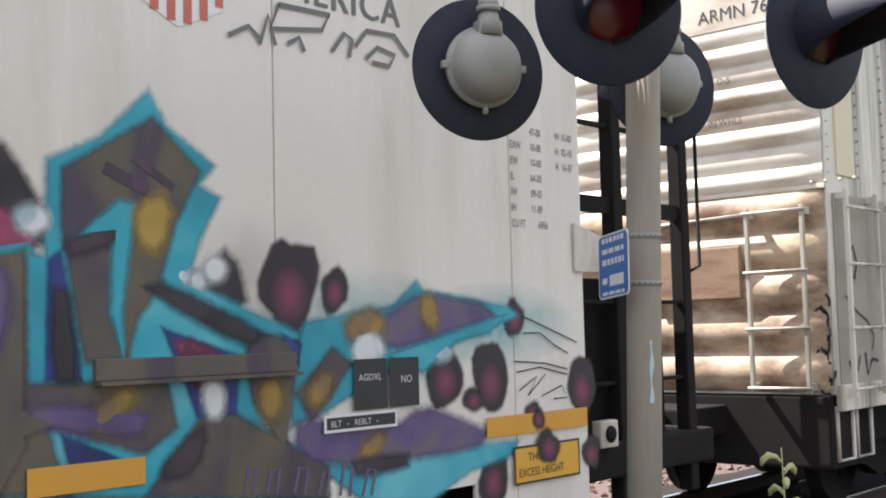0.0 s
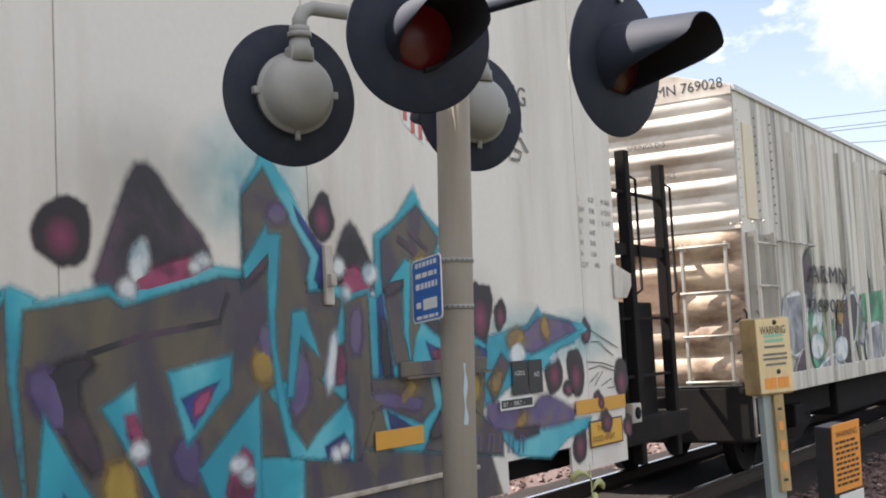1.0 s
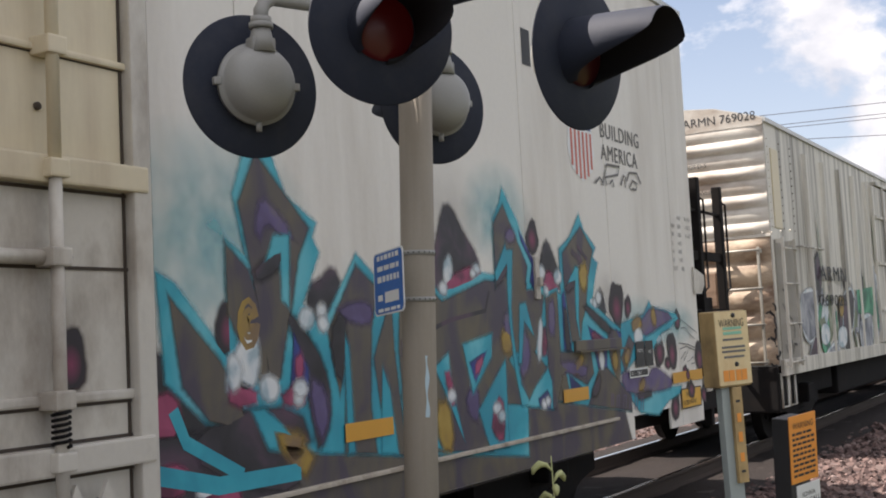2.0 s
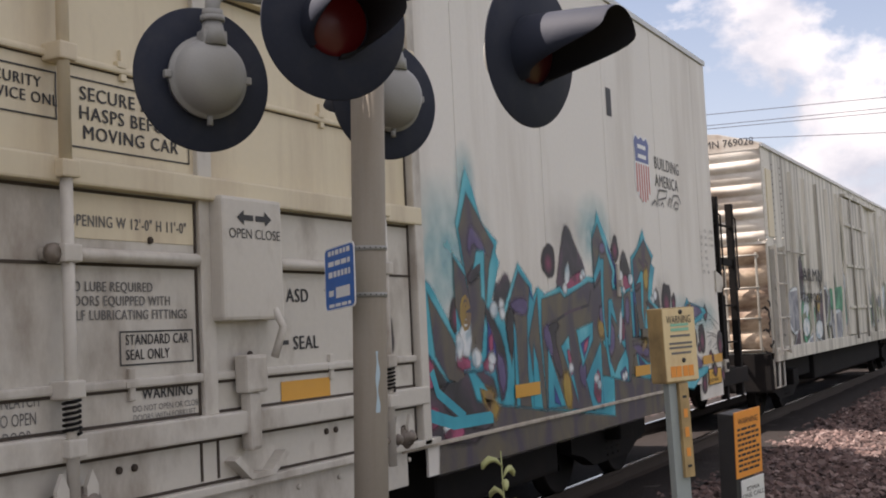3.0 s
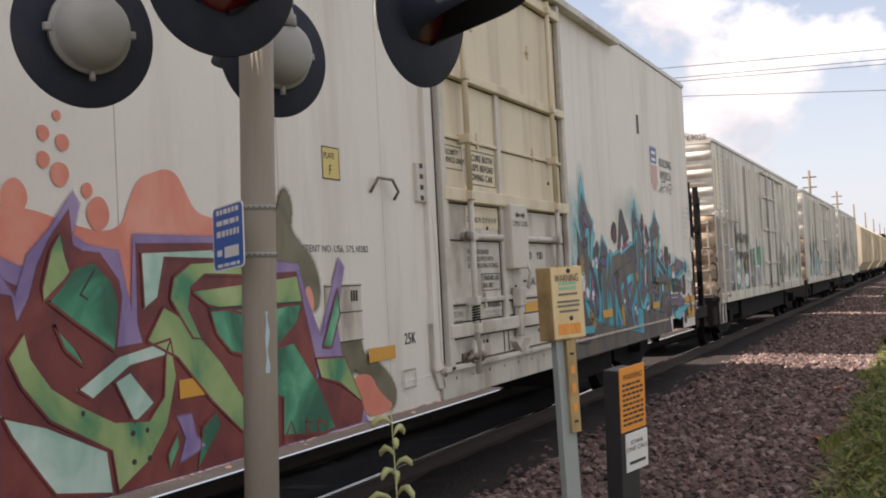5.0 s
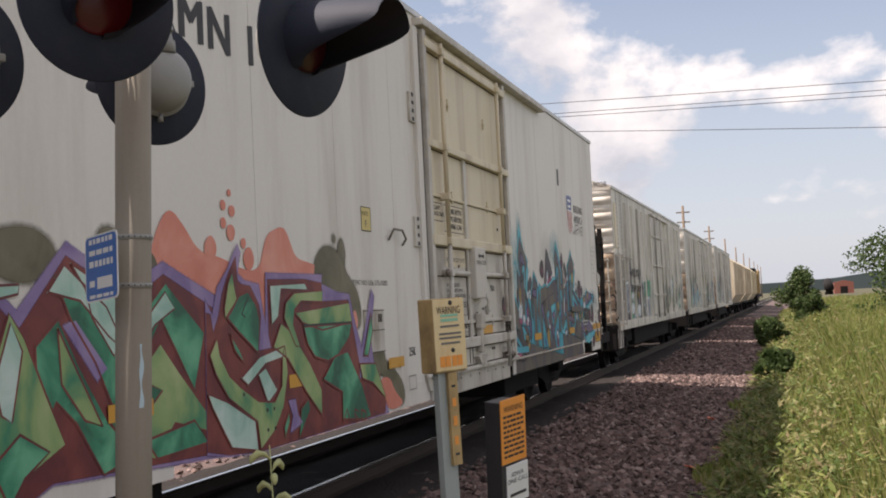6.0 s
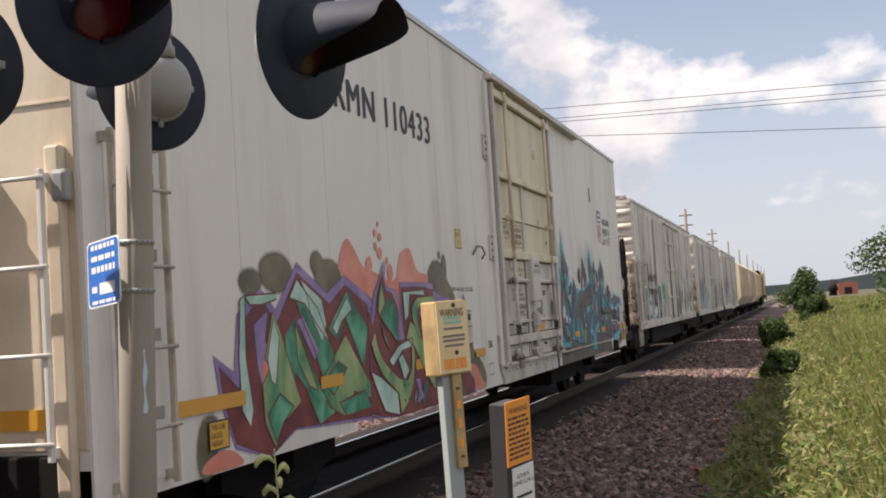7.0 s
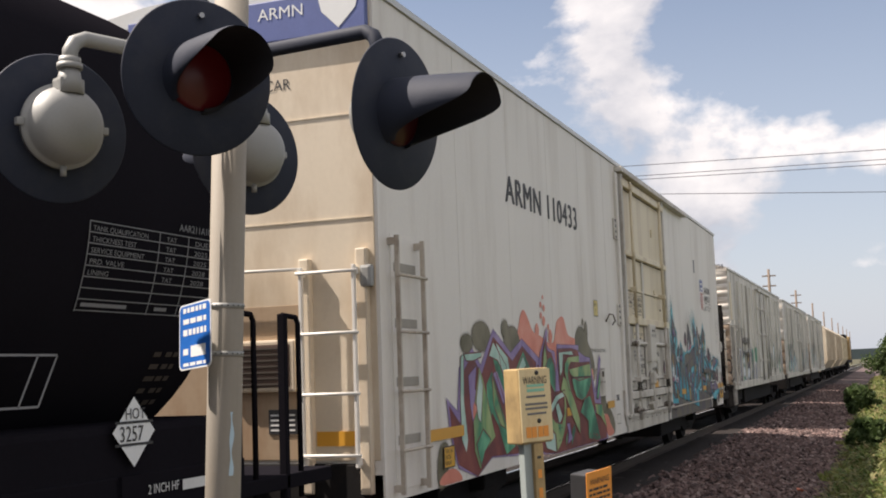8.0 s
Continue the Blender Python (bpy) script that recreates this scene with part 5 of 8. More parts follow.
    g.stroke([(-1.65, 1.82), (-1.65, 1.8), (-1.66, 1.79), (-1.67, 1.79), (-1.68, 1.8), (-1.68, 1.81), (-1.68, 1.83), (-1.67, 1.85), (-1.66, 1.85), (-1.66, 1.84), (-1.65, 1.83)], 0.035, "ochre", 4)
    g.coat("dark", [(-1.35, 1.89), (-1.11, 1.68), (-1.0, 1.48), (-1.0, 1.27), (-1.1, 1.12), (-1.13, 1.22), (-1.21, 1.56), (-1.29, 1.76)], 3)
    g.coat("violet", [(-1.16, 1.49), (-1.05, 1.43), (-1.03, 1.28), (-1.09, 1.19)], 4)
    g.coat("deep", [(-1.29, 1.73), (-1.19, 1.56), (-1.2, 1.43), (-1.34, 1.42)], 5)
    g.coat("magenta", [(-1.44, 1.41), (-1.28, 1.49), (-1.23, 1.46), (-1.24, 1.37)], 6)
    g.coat("magenta", [(-1.28, 1.61), (-1.24, 1.64), (-1.24, 1.54), (-1.28, 1.53)], 6)
    g.coat("dark", [(-1.82, 1.37), (-1.28, 1.35), (-1.18, 1.13), (-1.82, 1.21)], 3)
    g.coat("cyan", [(-1.64, 1.36), (-1.57, 1.36), (-1.35, 1.22), (-1.5, 1.26), (-1.48, 1.17), (-1.53, 1.18)], 4)
    g.coat("ochre", [(-1.44, 1.23), (-1.27, 1.2), (-1.29, 1.15), (-1.41, 1.17)], 4)
    g.coat("magenta", [(-1.82, 1.53), (-1.58, 1.43), (-1.82, 1.41)], 4)
    g.coat("mist", [(-1.82, 1.67), (-1.74, 1.6), (-1.77, 1.51), (-1.82, 1.5)], 5)
    g.blob(-1.52, 1.48, 0.060, 0.050, "mist", 5, peak=0.0)
    g.coat("dark", [(-1.17, 1.77), (-1.13, 2.02), (-1.03, 2.04), (-0.91, 2.13), (-0.84, 2.01), (-1.0, 1.78)], 1)
    g.coat("magenta", [(-1.16, 1.77), (-1.0, 1.79), (-0.95, 1.54)], 1)
    g.blob(-1.18, 1.84, 0.050, 0.040, "mist", 7, peak=0.0)
    g.blob(-1.04, 1.88, 0.025, 0.020, "mist", 7, peak=0.0)
    g.blob(-1.03, 1.81, 0.030, 0.025, "mist", 7, peak=0.0)
    g.blob(-1.26, 1.46, 0.040, 0.030, "mist", 7, peak=0.0)
    g.blob(-1.28, 1.40, 0.020, 0.010, "mist", 7, peak=0.0)
    g.coat("cyan", [(-1.02, 1.78), (-0.67, 2.2), (-0.43, 2.04), (-0.42, 1.91), (-0.28, 2.01), (-0.18, 1.97), (-0.22, 1.0), (-1.06, 1.11), (-0.92, 1.36)], 2)
    g.coat("fill", [(-0.97, 1.76), (-0.68, 2.13), (-0.48, 2.01), (-0.56, 1.77), (-0.6, 1.31), (-0.56, 1.05), (-0.85, 1.08), (-0.81, 1.65), (-0.89, 1.43)], 3)
    g.coat("violet", [(-0.85, 1.88), (-0.63, 1.92), (-0.54, 1.88), (-0.58, 1.81), (-0.83, 1.85)], 4)
    g.coat("dark", [(-0.96, 1.75), (-0.83, 1.88), (-0.82, 1.65), (-0.89, 1.45)], 4)
    g.coat("fill", [(-0.52, 1.59), (-0.32, 1.94), (-0.32, 1.64), (-0.23, 1.0), (-0.35, 1.02), (-0.42, 1.48), (-0.48, 1.33)], 3)
    g.coat("cyan", [(-0.82, 1.71), (-0.8, 1.67), (-0.78, 1.08), (-0.82, 1.08)], 4)
    g.coat("cyan", [(-0.44, 1.51), (-0.39, 1.39), (-0.33, 1.02), (-0.48, 1.04)], 4)
    g.coat("deep", [(-0.47, 2.02), (-0.4, 1.92), (-0.44, 1.96)], 4)
    g.coat("cyan", [(-0.31, 1.99), (-0.18, 1.94), (0.21, 2.02), (0.26, 1.98), (0.81, 2.13), (1.09, 2.11), (1.55, 2.09), (1.44, 0.81), (-0.35, 1.02)], 2)
    g.coat("fill", [(-0.21, 1.91), (0.21, 1.97), (0.29, 1.92), (0.91, 2.07), (1.55, 2.06), (1.52, 1.69), (1.14, 1.49), (0.76, 1.17), (0.88, 0.91), (-0.2, 1.01), (-0.24, 1.65)], 3)
    g.coat("dark", [(-0.1, 1.69), (0.14, 1.72), (-0.01, 1.61), (0.16, 1.27), (0.08, 1.25), (-0.13, 1.59)], 4)
    g.coat("violet", [(-0.22, 1.65), (-0.1, 1.69), (-0.02, 1.46), (-0.11, 1.46)], 4)
    g.coat("violet", [(0.57, 1.3), (0.71, 1.35), (0.71, 1.13), (0.61, 1.17)], 4)
    g.coat("ochre", [(0.18, 1.24), (0.3, 1.26), (0.34, 0.98), (0.21, 1.0)], 4)
    g.coat("cyan", [(-0.13, 1.47), (0.17, 1.0), (-0.18, 1.01)], 5)
    g.coat("cyan", [(0.18, 1.5), (0.33, 1.57), (0.36, 1.33), (0.49, 1.02)], 5)
    g.coat("cyan", [(0.56, 1.63), (0.95, 1.69), (0.93, 1.55), (0.66, 1.33)], 5)
    g.coat("cyan", [(0.74, 1.18), (1.14, 1.49), (1.13, 0.91), (0.87, 0.92)], 5)
    g.coat("deep", [(-0.04, 1.15), (0.07, 1.01), (-0.04, 1.04)], 6)
    g.coat("magenta", [(0.29, 1.45), (0.35, 1.46), (0.39, 1.2)], 6)
    g.coat("deep", [(0.64, 1.51), (0.85, 1.57), (0.7, 1.4)], 6)
    g.coat("magenta", [(0.72, 1.51), (0.82, 1.54), (0.71, 1.43)], 7)
    g.coat("magenta", [(0.89, 1.08), (1.07, 1.29), (1.08, 0.96), (0.97, 0.97)], 6)
    g.blob(0.36, 1.31, 0.030, 0.020, "mist", 7, peak=0.0)
    g.blob(0.99, 1.18, 0.040, 0.020, "mist", 7, peak=0.0)
    g.blob(1.05, 1.12, 0.030, 0.020, "mist", 7, peak=0.0)
    g.stroke([(0.09, 1.74), (0.39, 1.81), (0.89, 1.87), (0.96, 2.01)], 0.03, "dark", 5)
    g.coat("dark", [(0.13, 2.01), (0.24, 2.25), (0.38, 2.56), (0.47, 2.58), (0.64, 2.39), (0.82, 2.24), (0.84, 2.11), (0.35, 1.98)], 1)
    g.coat("magenta", [(0.31, 1.99), (0.41, 2.09), (0.79, 2.18), (0.85, 2.11)], 2)
    g.coat("mist", [(0.35, 2.16), (0.43, 2.25), (0.44, 2.11), (0.36, 2.04)], 2)
    g.blob(0.32, 2.02, 0.035, 0.025, "mist", 4, peak=0.0)
    g.blob(0.79, 2.16, 0.030, 0.015, "mist", 4, peak=0.0)
    g.blob(0.74, 2.13, 0.020, 0.010, "mist", 4, peak=0.0)
    g.blob(-0.01, 2.25, 0.125, 0.155, "blot", 1, peak=0.0)
    g.coat("cyan", [(1.09, 2.52), (1.2, 2.65), (1.25, 2.75), (1.31, 2.68), (1.45, 2.54), (1.65, 2.24), (1.72, 2.12), (1.64, 2.04), (1.37, 2.0), (1.33, 1.46), (1.08, 1.48)], 2)
    g.coat("fill", [(1.09, 2.49), (1.24, 2.63), (1.34, 2.5), (1.58, 2.2), (1.53, 2.06), (1.37, 2.02), (1.27, 1.73), (1.18, 1.51), (1.08, 1.52)], 3)
    g.coat("violet", [(1.27, 2.42), (1.35, 2.47), (1.41, 2.41), (1.32, 2.38)], 4)
    g.coat("ochre", [(1.13, 1.69), (1.23, 1.73), (1.26, 1.59), (1.15, 1.58)], 4)
    g.coat("violet", [(1.18, 1.82), (1.25, 1.84), (1.26, 1.71), (1.2, 1.69)], 4)
    g.coat("fill", [(1.08, 1.6), (1.31, 1.41), (1.36, 1.23), (1.46, 1.17), (1.07, 1.22)], 3)
    g.coat("cyan", [(1.08, 2.14), (1.24, 2.33), (1.25, 2.3), (1.34, 2.3), (1.28, 1.91), (1.28, 1.73), (1.33, 1.48), (1.37, 1.32), (1.51, 1.17), (1.39, 1.18), (1.31, 1.45), (1.26, 1.82), (1.26, 2.22), (1.08, 2.08)], 5)
    g.coat("dark", [(1.08, 2.08), (1.25, 2.2), (1.25, 2.16), (1.08, 2.05)], 5)
    g.coat("deep", [(1.49, 2.46), (1.68, 2.27), (1.75, 2.19), (1.68, 2.05), (1.64, 2.09), (1.69, 2.22), (1.52, 2.4)], 3)
    g.coat("cyan", [(1.34, 2.01), (1.88, 2.04), (1.92, 2.01), (2.12, 2.05), (2.08, 1.43), (1.86, 1.41), (1.61, 1.16), (1.33, 1.19)], 2)
    g.coat("fill", [(1.39, 2.0), (1.7, 2.01), (1.84, 1.97), (1.76, 1.76), (1.64, 1.56), (1.57, 1.6), (1.49, 1.81), (1.45, 1.81), (1.41, 1.57), (1.33, 1.58), (1.32, 1.82)], 3)
    g.coat("fill", [(1.4, 1.48), (1.49, 1.72), (1.63, 1.54), (1.86, 1.4), (1.61, 1.27), (1.49, 1.19), (1.41, 1.32)], 3)
    g.coat("violet", [(1.45, 1.72), (1.55, 1.6), (1.51, 1.44), (1.41, 1.38), (1.4, 1.54)], 4)
    g.coat("cyan", [(1.44, 1.9), (1.52, 1.91), (1.62, 1.7), (1.48, 1.81), (1.4, 1.49), (1.38, 1.49)], 5)
    g.coat("mist", [(1.74, 1.71), (1.78, 1.81), (1.79, 1.59), (1.69, 1.47)], 4)
    g.coat("magenta", [(1.84, 1.78), (1.85, 1.54), (1.77, 1.53)], 5)
    g.coat("fill", [(1.89, 1.95), (2.08, 2.0), (2.08, 1.55), (2.09, 1.32), (1.96, 1.11), (1.89, 1.12), (1.88, 1.56)], 4)
    g.coat("violet", [(1.94, 1.9), (2.02, 1.93), (2.0, 1.7), (1.93, 1.7)], 5)
    g.coat("fill", [(1.73, 1.31), (1.88, 1.43), (2.08, 1.44), (2.21, 1.39), (1.92, 1.31)], 4)
    g.coat("cyan", [(1.49, 1.17), (1.62, 1.27), (1.85, 1.4), (1.9, 1.31), (1.89, 1.12)], 5)
    g.coat("deep", [(1.67, 1.19), (1.82, 1.24), (1.87, 1.17), (1.85, 1.12), (1.68, 1.15)], 6)
    g.blob(1.75, 1.15, 0.025, 0.015, "mist", 8, peak=0.0)
    g.blob(1.82, 1.17, 0.020, 0.015, "mist", 8, peak=0.0)
    g.blob(1.83, 2.16, 0.035, 0.030, "mist", 8, peak=0.0)
    g.blob(2.12, 2.13, 0.050, 0.035, "mist", 8, peak=0.0)
    g.blob(1.89, 2.02, 0.020, 0.015, "mist", 8, peak=0.0)
    g.blob(1.71, 2.42, 0.095, 0.115, "blot", 1, peak=0.0)
    g.coat("dark", [(1.78, 2.05), (1.85, 2.25), (1.95, 2.41), (2.02, 2.37), (2.19, 2.11), (2.15, 2.05)], 1)
    g.coat("magenta", [(1.86, 2.03), (1.95, 2.18), (2.1, 2.09), (2.12, 2.04)], 2)
    g.coat("cyan", [(2.2, 2.35), (2.41, 2.45), (2.62, 2.65), (2.7, 2.53), (2.92, 2.4), (2.84, 2.31), (2.95, 2.26), (2.86, 2.11), (2.78, 1.91), (3.39, 1.68), (3.34, 1.55), (3.18, 1.29), (3.54, 1.1), (3.54, 0.97), (2.01, 1.17), (2.02, 2.01), (2.19, 1.98)], 2)
    g.coat("fill", [(2.26, 2.32), (2.64, 2.55), (2.85, 2.37), (2.73, 2.15), (2.64, 1.88), (2.55, 1.77), (2.51, 1.63), (2.35, 1.62), (2.26, 2.09)], 3)
    g.coat("deep", [(2.2, 1.98), (2.23, 2.0), (2.31, 1.55), (2.19, 1.56)], 4)
    g.coat("dark", [(2.23, 1.96), (2.3, 1.55), (2.21, 1.56)], 5)
    g.coat("fill", [(2.02, 1.96), (2.08, 1.96), (2.09, 1.54), (2.14, 1.44), (2.01, 1.45)], 3)
    g.coat("cyan", [(2.33, 2.09), (2.49, 2.21), (2.54, 2.2), (2.48, 1.79), (2.5, 1.62), (2.46, 1.79), (2.47, 2.11)], 4)
    g.coat("dark", [(2.28, 2.05), (2.47, 2.11), (2.47, 2.08), (2.3, 2.02)], 4)
    g.coat("ochre", [(2.58, 2.2), (2.71, 2.24), (2.66, 2.05), (2.59, 2.08)], 5)
    g.stroke([(2.42, 2.35), (2.62, 2.27)], 0.05, "dark", 5)
    g.stroke([(2.55, 2.4), (2.74, 2.29)], 0.035, "dark", 5)
    g.coat("fill", [(2.01, 1.52), (2.69, 1.51), (2.73, 1.34), (2.59, 1.26), (2.21, 1.39), (2.17, 1.37), (2.25, 1.14), (2.01, 1.17)], 3)
    g.coat("violet", [(2.08, 1.43), (2.3, 1.43), (2.59, 1.39), (2.56, 1.33), (2.27, 1.37)], 4)
    g.coat("ochre", [(2.37, 1.4), (2.5, 1.48), (2.53, 1.46), (2.41, 1.36)], 4)
    g.coat("deep", [(2.26, 1.32), (2.46, 1.24), (2.28, 1.23)], 4)
    g.coat("dark", [(2.63, 1.88), (2.7, 1.89), (3.17, 1.7), (3.09, 1.66)], 4)
    g.coat("fill", [(3.15, 1.69), (3.37, 1.65), (3.34, 1.46), (3.3, 1.21), (3.15, 1.41), (3.1, 1.59)], 3)
    g.coat("ochre", [(3.18, 1.47), (3.27, 1.47), (3.25, 1.35), (3.2, 1.36)], 4)
    g.coat("deep", [(2.7, 1.71), (3.05, 1.6), (3.03, 1.38), (2.85, 1.38), (2.76, 1.59)], 4)
    g.coat("magenta", [(2.75, 1.69), (2.99, 1.59), (2.91, 1.46), (2.8, 1.56)], 5)
    g.coat("mist", [(2.88, 1.49), (2.96, 1.49), (2.96, 1.38), (2.9, 1.37)], 6)
    g.coat("fill", [(2.92, 1.41), (3.54, 1.09), (3.54, 0.97), (2.63, 1.09)], 3)
    g.coat("dark", [(2.82, 1.16), (2.88, 1.31), (2.8, 1.27), (2.66, 1.15)], 4)
    g.stroke([(3.08, 1.03), (3.1, 1.14), (3.14, 1.13), (3.12, 1.03)], 0.016, "violet", 5)
    g.stroke([(3.2, 1.02), (3.22, 1.11), (3.27, 1.12), (3.25, 1.01)], 0.016, "violet", 5)
    g.stroke([(3.35, 1.0), (3.38, 1.11), (3.43, 1.1), (3.41, 0.99)], 0.016, "violet", 5)
    g.stroke([(3.49, 0.98), (3.52, 1.07), (3.56, 1.08), (3.54, 0.97)], 0.016, "violet", 5)
    g.stroke([(3.62, 0.96), (3.65, 1.1), (3.7, 1.07), (3.68, 0.95)], 0.016, "violet", 5)
    g.stroke([(3.76, 0.94), (3.8, 1.06), (3.85, 1.05), (3.82, 0.94)], 0.016, "violet", 5)
    g.coat("dark", [(2.76, 1.9), (2.91, 1.95), (3.02, 2.05), (3.1, 1.78)], 1)
    g.blob(2.85, 1.92, 0.030, 0.025, "mist", 2, peak=0.0)
    g.blob(2.94, 1.97, 0.040, 0.035, "mist", 2, peak=0.0)
    g.blob(2.78, 1.94, 0.020, 0.020, "mist", 2, peak=0.0)
    g.blob(3.33, 1.92, 0.155, 0.180, "blot", 1, peak=0.0)
    g.blob(3.62, 1.88, 0.075, 0.080, "blot", 1, peak=0.0)
    g.coat("deep", [(3.31, 1.68), (3.39, 1.64), (3.38, 1.58)], 3)
    g.coat("cyan", [(3.44, 1.73), (3.8, 1.78), (3.99, 1.8), (4.16, 1.92), (4.21, 1.88), (4.88, 1.8), (4.93, 1.77), (4.43, 1.65), (3.97, 1.53), (3.75, 1.44), (3.5, 1.34), (3.36, 1.31), (3.37, 1.58)], 2)
    g.coat("fill", [(3.39, 1.43), (3.59, 1.61), (3.69, 1.55), (3.46, 1.32)], 3)
    g.coat("ochre", [(3.47, 1.45), (3.57, 1.51), (3.55, 1.42), (3.48, 1.39)], 4)
    g.coat("violet", [(3.87, 1.72), (4.02, 1.78), (4.18, 1.86), (4.81, 1.79), (4.44, 1.72), (4.16, 1.66), (3.98, 1.63)], 3)
    g.coat("ochre", [(3.69, 1.74), (3.87, 1.79), (3.9, 1.71), (3.72, 1.67)], 4)
    g.coat("ochre", [(4.21, 1.83), (4.27, 1.85), (4.29, 1.73), (4.22, 1.74)], 4)
    g.blob(3.82, 1.61, 0.080, 0.065, "mist", 4, peak=0.0)
    g.blob(4.33, 1.59, 0.065, 0.035, "mist", 4, peak=0.0)
    g.coat("cyan", [(3.98, 1.58), (4.3, 1.64), (4.83, 1.76), (4.71, 1.69), (4.43, 1.65), (4.19, 1.51)], 4)
    g.coat("violet", [(3.35, 1.27), (3.53, 1.29), (4.0, 1.21), (4.18, 1.31), (4.41, 1.24), (4.72, 1.13), (4.28, 1.1), (3.49, 1.12)], 3)
    g.coat("ochre", [(3.77, 1.15), (3.87, 1.21), (3.89, 1.19), (3.83, 1.13)], 4)
    g.coat("cyan", [(3.49, 1.12), (4.07, 1.11), (4.91, 1.08), (4.88, 1.04), (4.53, 0.99), (4.23, 0.88), (3.76, 0.94)], 2)
    g.coat("dark", [(3.73, 1.09), (4.05, 1.09), (4.05, 1.06), (3.74, 1.05)], 4)
    g.blob(4.72, 1.48, 0.140, 0.180, "blot", 1, peak=0.0)
    g.blob(4.58, 1.34, 0.065, 0.050, "blot", 1, peak=0.0)
    g.blob(4.92, 1.75, 0.070, 0.090, "blot", 1, peak=0.0)
    g.blob(5.55, 1.36, 0.125, 0.140, "blot", 1, peak=0.0)
    g.blob(5.62, 0.98, 0.075, 0.085, "blot", 1, peak=0.0)
    g.blob(4.73, 0.91, 0.105, 0.125, "blot", 1, peak=0.0)
    g.blob(5.08, 1.25, 0.055, 0.035, "blot", 1, peak=0.0)
    g.blob(4.36, 1.47, 0.120, 0.140, "blot", 3, peak=0.0)
    for y, z, a, b in ((5.19, 1.04, .085, .085), (5.11, 1.2, .04, .045)):
        g.blob(y, z, a, b, "blot", 15)
    g.stroke([(4.98, 1.77), (5.5, 1.61)], 0.008, "ink", 6)
    g.stroke([(4.91, 1.52), (5.19, 1.5), (5.4, 1.46)], 0.008, "ink", 6)
    g.stroke([(5.0, 1.67), (5.15, 1.67), (5.28, 1.6), (5.41, 1.55)], 0.008, "ink", 6)
    g.stroke([(4.93, 1.46), (5.14, 1.48), (5.4, 1.43)], 0.008, "ink", 6)
    g.stroke([(4.95, 1.36), (5.11, 1.43), (5.03, 1.33), (5.19, 1.44), (5.15, 1.32), (5.34, 1.37), (5.39, 1.3), (5.26, 1.3)], 0.008, "ink", 6)
    g.stroke([(3.19, 2.96), (3.24, 3.1), (3.28, 2.97)], 0.022, "greyink", 6)
    g.stroke([(3.3, 3.16), (3.25, 3.04), (3.56, 3.09), (3.61, 3.17), (3.3, 3.16)], 0.022, "greyink", 6)
    g.stroke([(3.35, 2.99), (3.42, 3.03), (3.45, 2.97)], 0.022, "greyink", 6)
    g.stroke([(3.62, 3.0), (3.7, 3.1), (3.75, 3.08), (3.73, 2.99)], 0.022, "greyink", 6)
    g.stroke([(3.77, 3.05), (3.85, 3.14), (4.04, 3.15), (4.14, 3.06)], 0.022, "greyink", 6)
    g.stroke([(3.84, 3.0), (3.92, 3.07), (4.04, 3.05), (4.0, 2.99), (3.88, 2.99)], 0.022, "greyink", 6)
    g.stroke([(3.02, 2.97), (3.13, 3.03), (3.2, 2.98)], 0.022, "greyink", 6)
    g.blob(-1.56, 2.86, 0.205, 0.290, "haze", 0, peak=0.0)
    g.blob(3.87, 1.69, 0.745, 0.315, "haze", 0, peak=0.0)
    g.blob(4.78, 1.72, 0.755, 0.240, "haze", 0, peak=0.0)
    g.blob(1.17, 2.57, 0.570, 0.420, "haze", 0, peak=0.0)
    g.blob(-1.91, 2.26, 0.870, 0.650, "haze", 0, peak=0.0)
    g.blob(0.43, 2.51, 0.580, 0.420, "soot", 0, peak=0.0)
    g.blob(3.33, 1.91, 0.355, 0.370, "soot", 0, peak=0.0)
    g.blob(1.71, 2.40, 0.220, 0.245, "soot", 0, peak=0.0)
    g.blob(3.03, 1.95, 0.325, 0.305, "soot", 0, peak=0.0)
    g.finish()


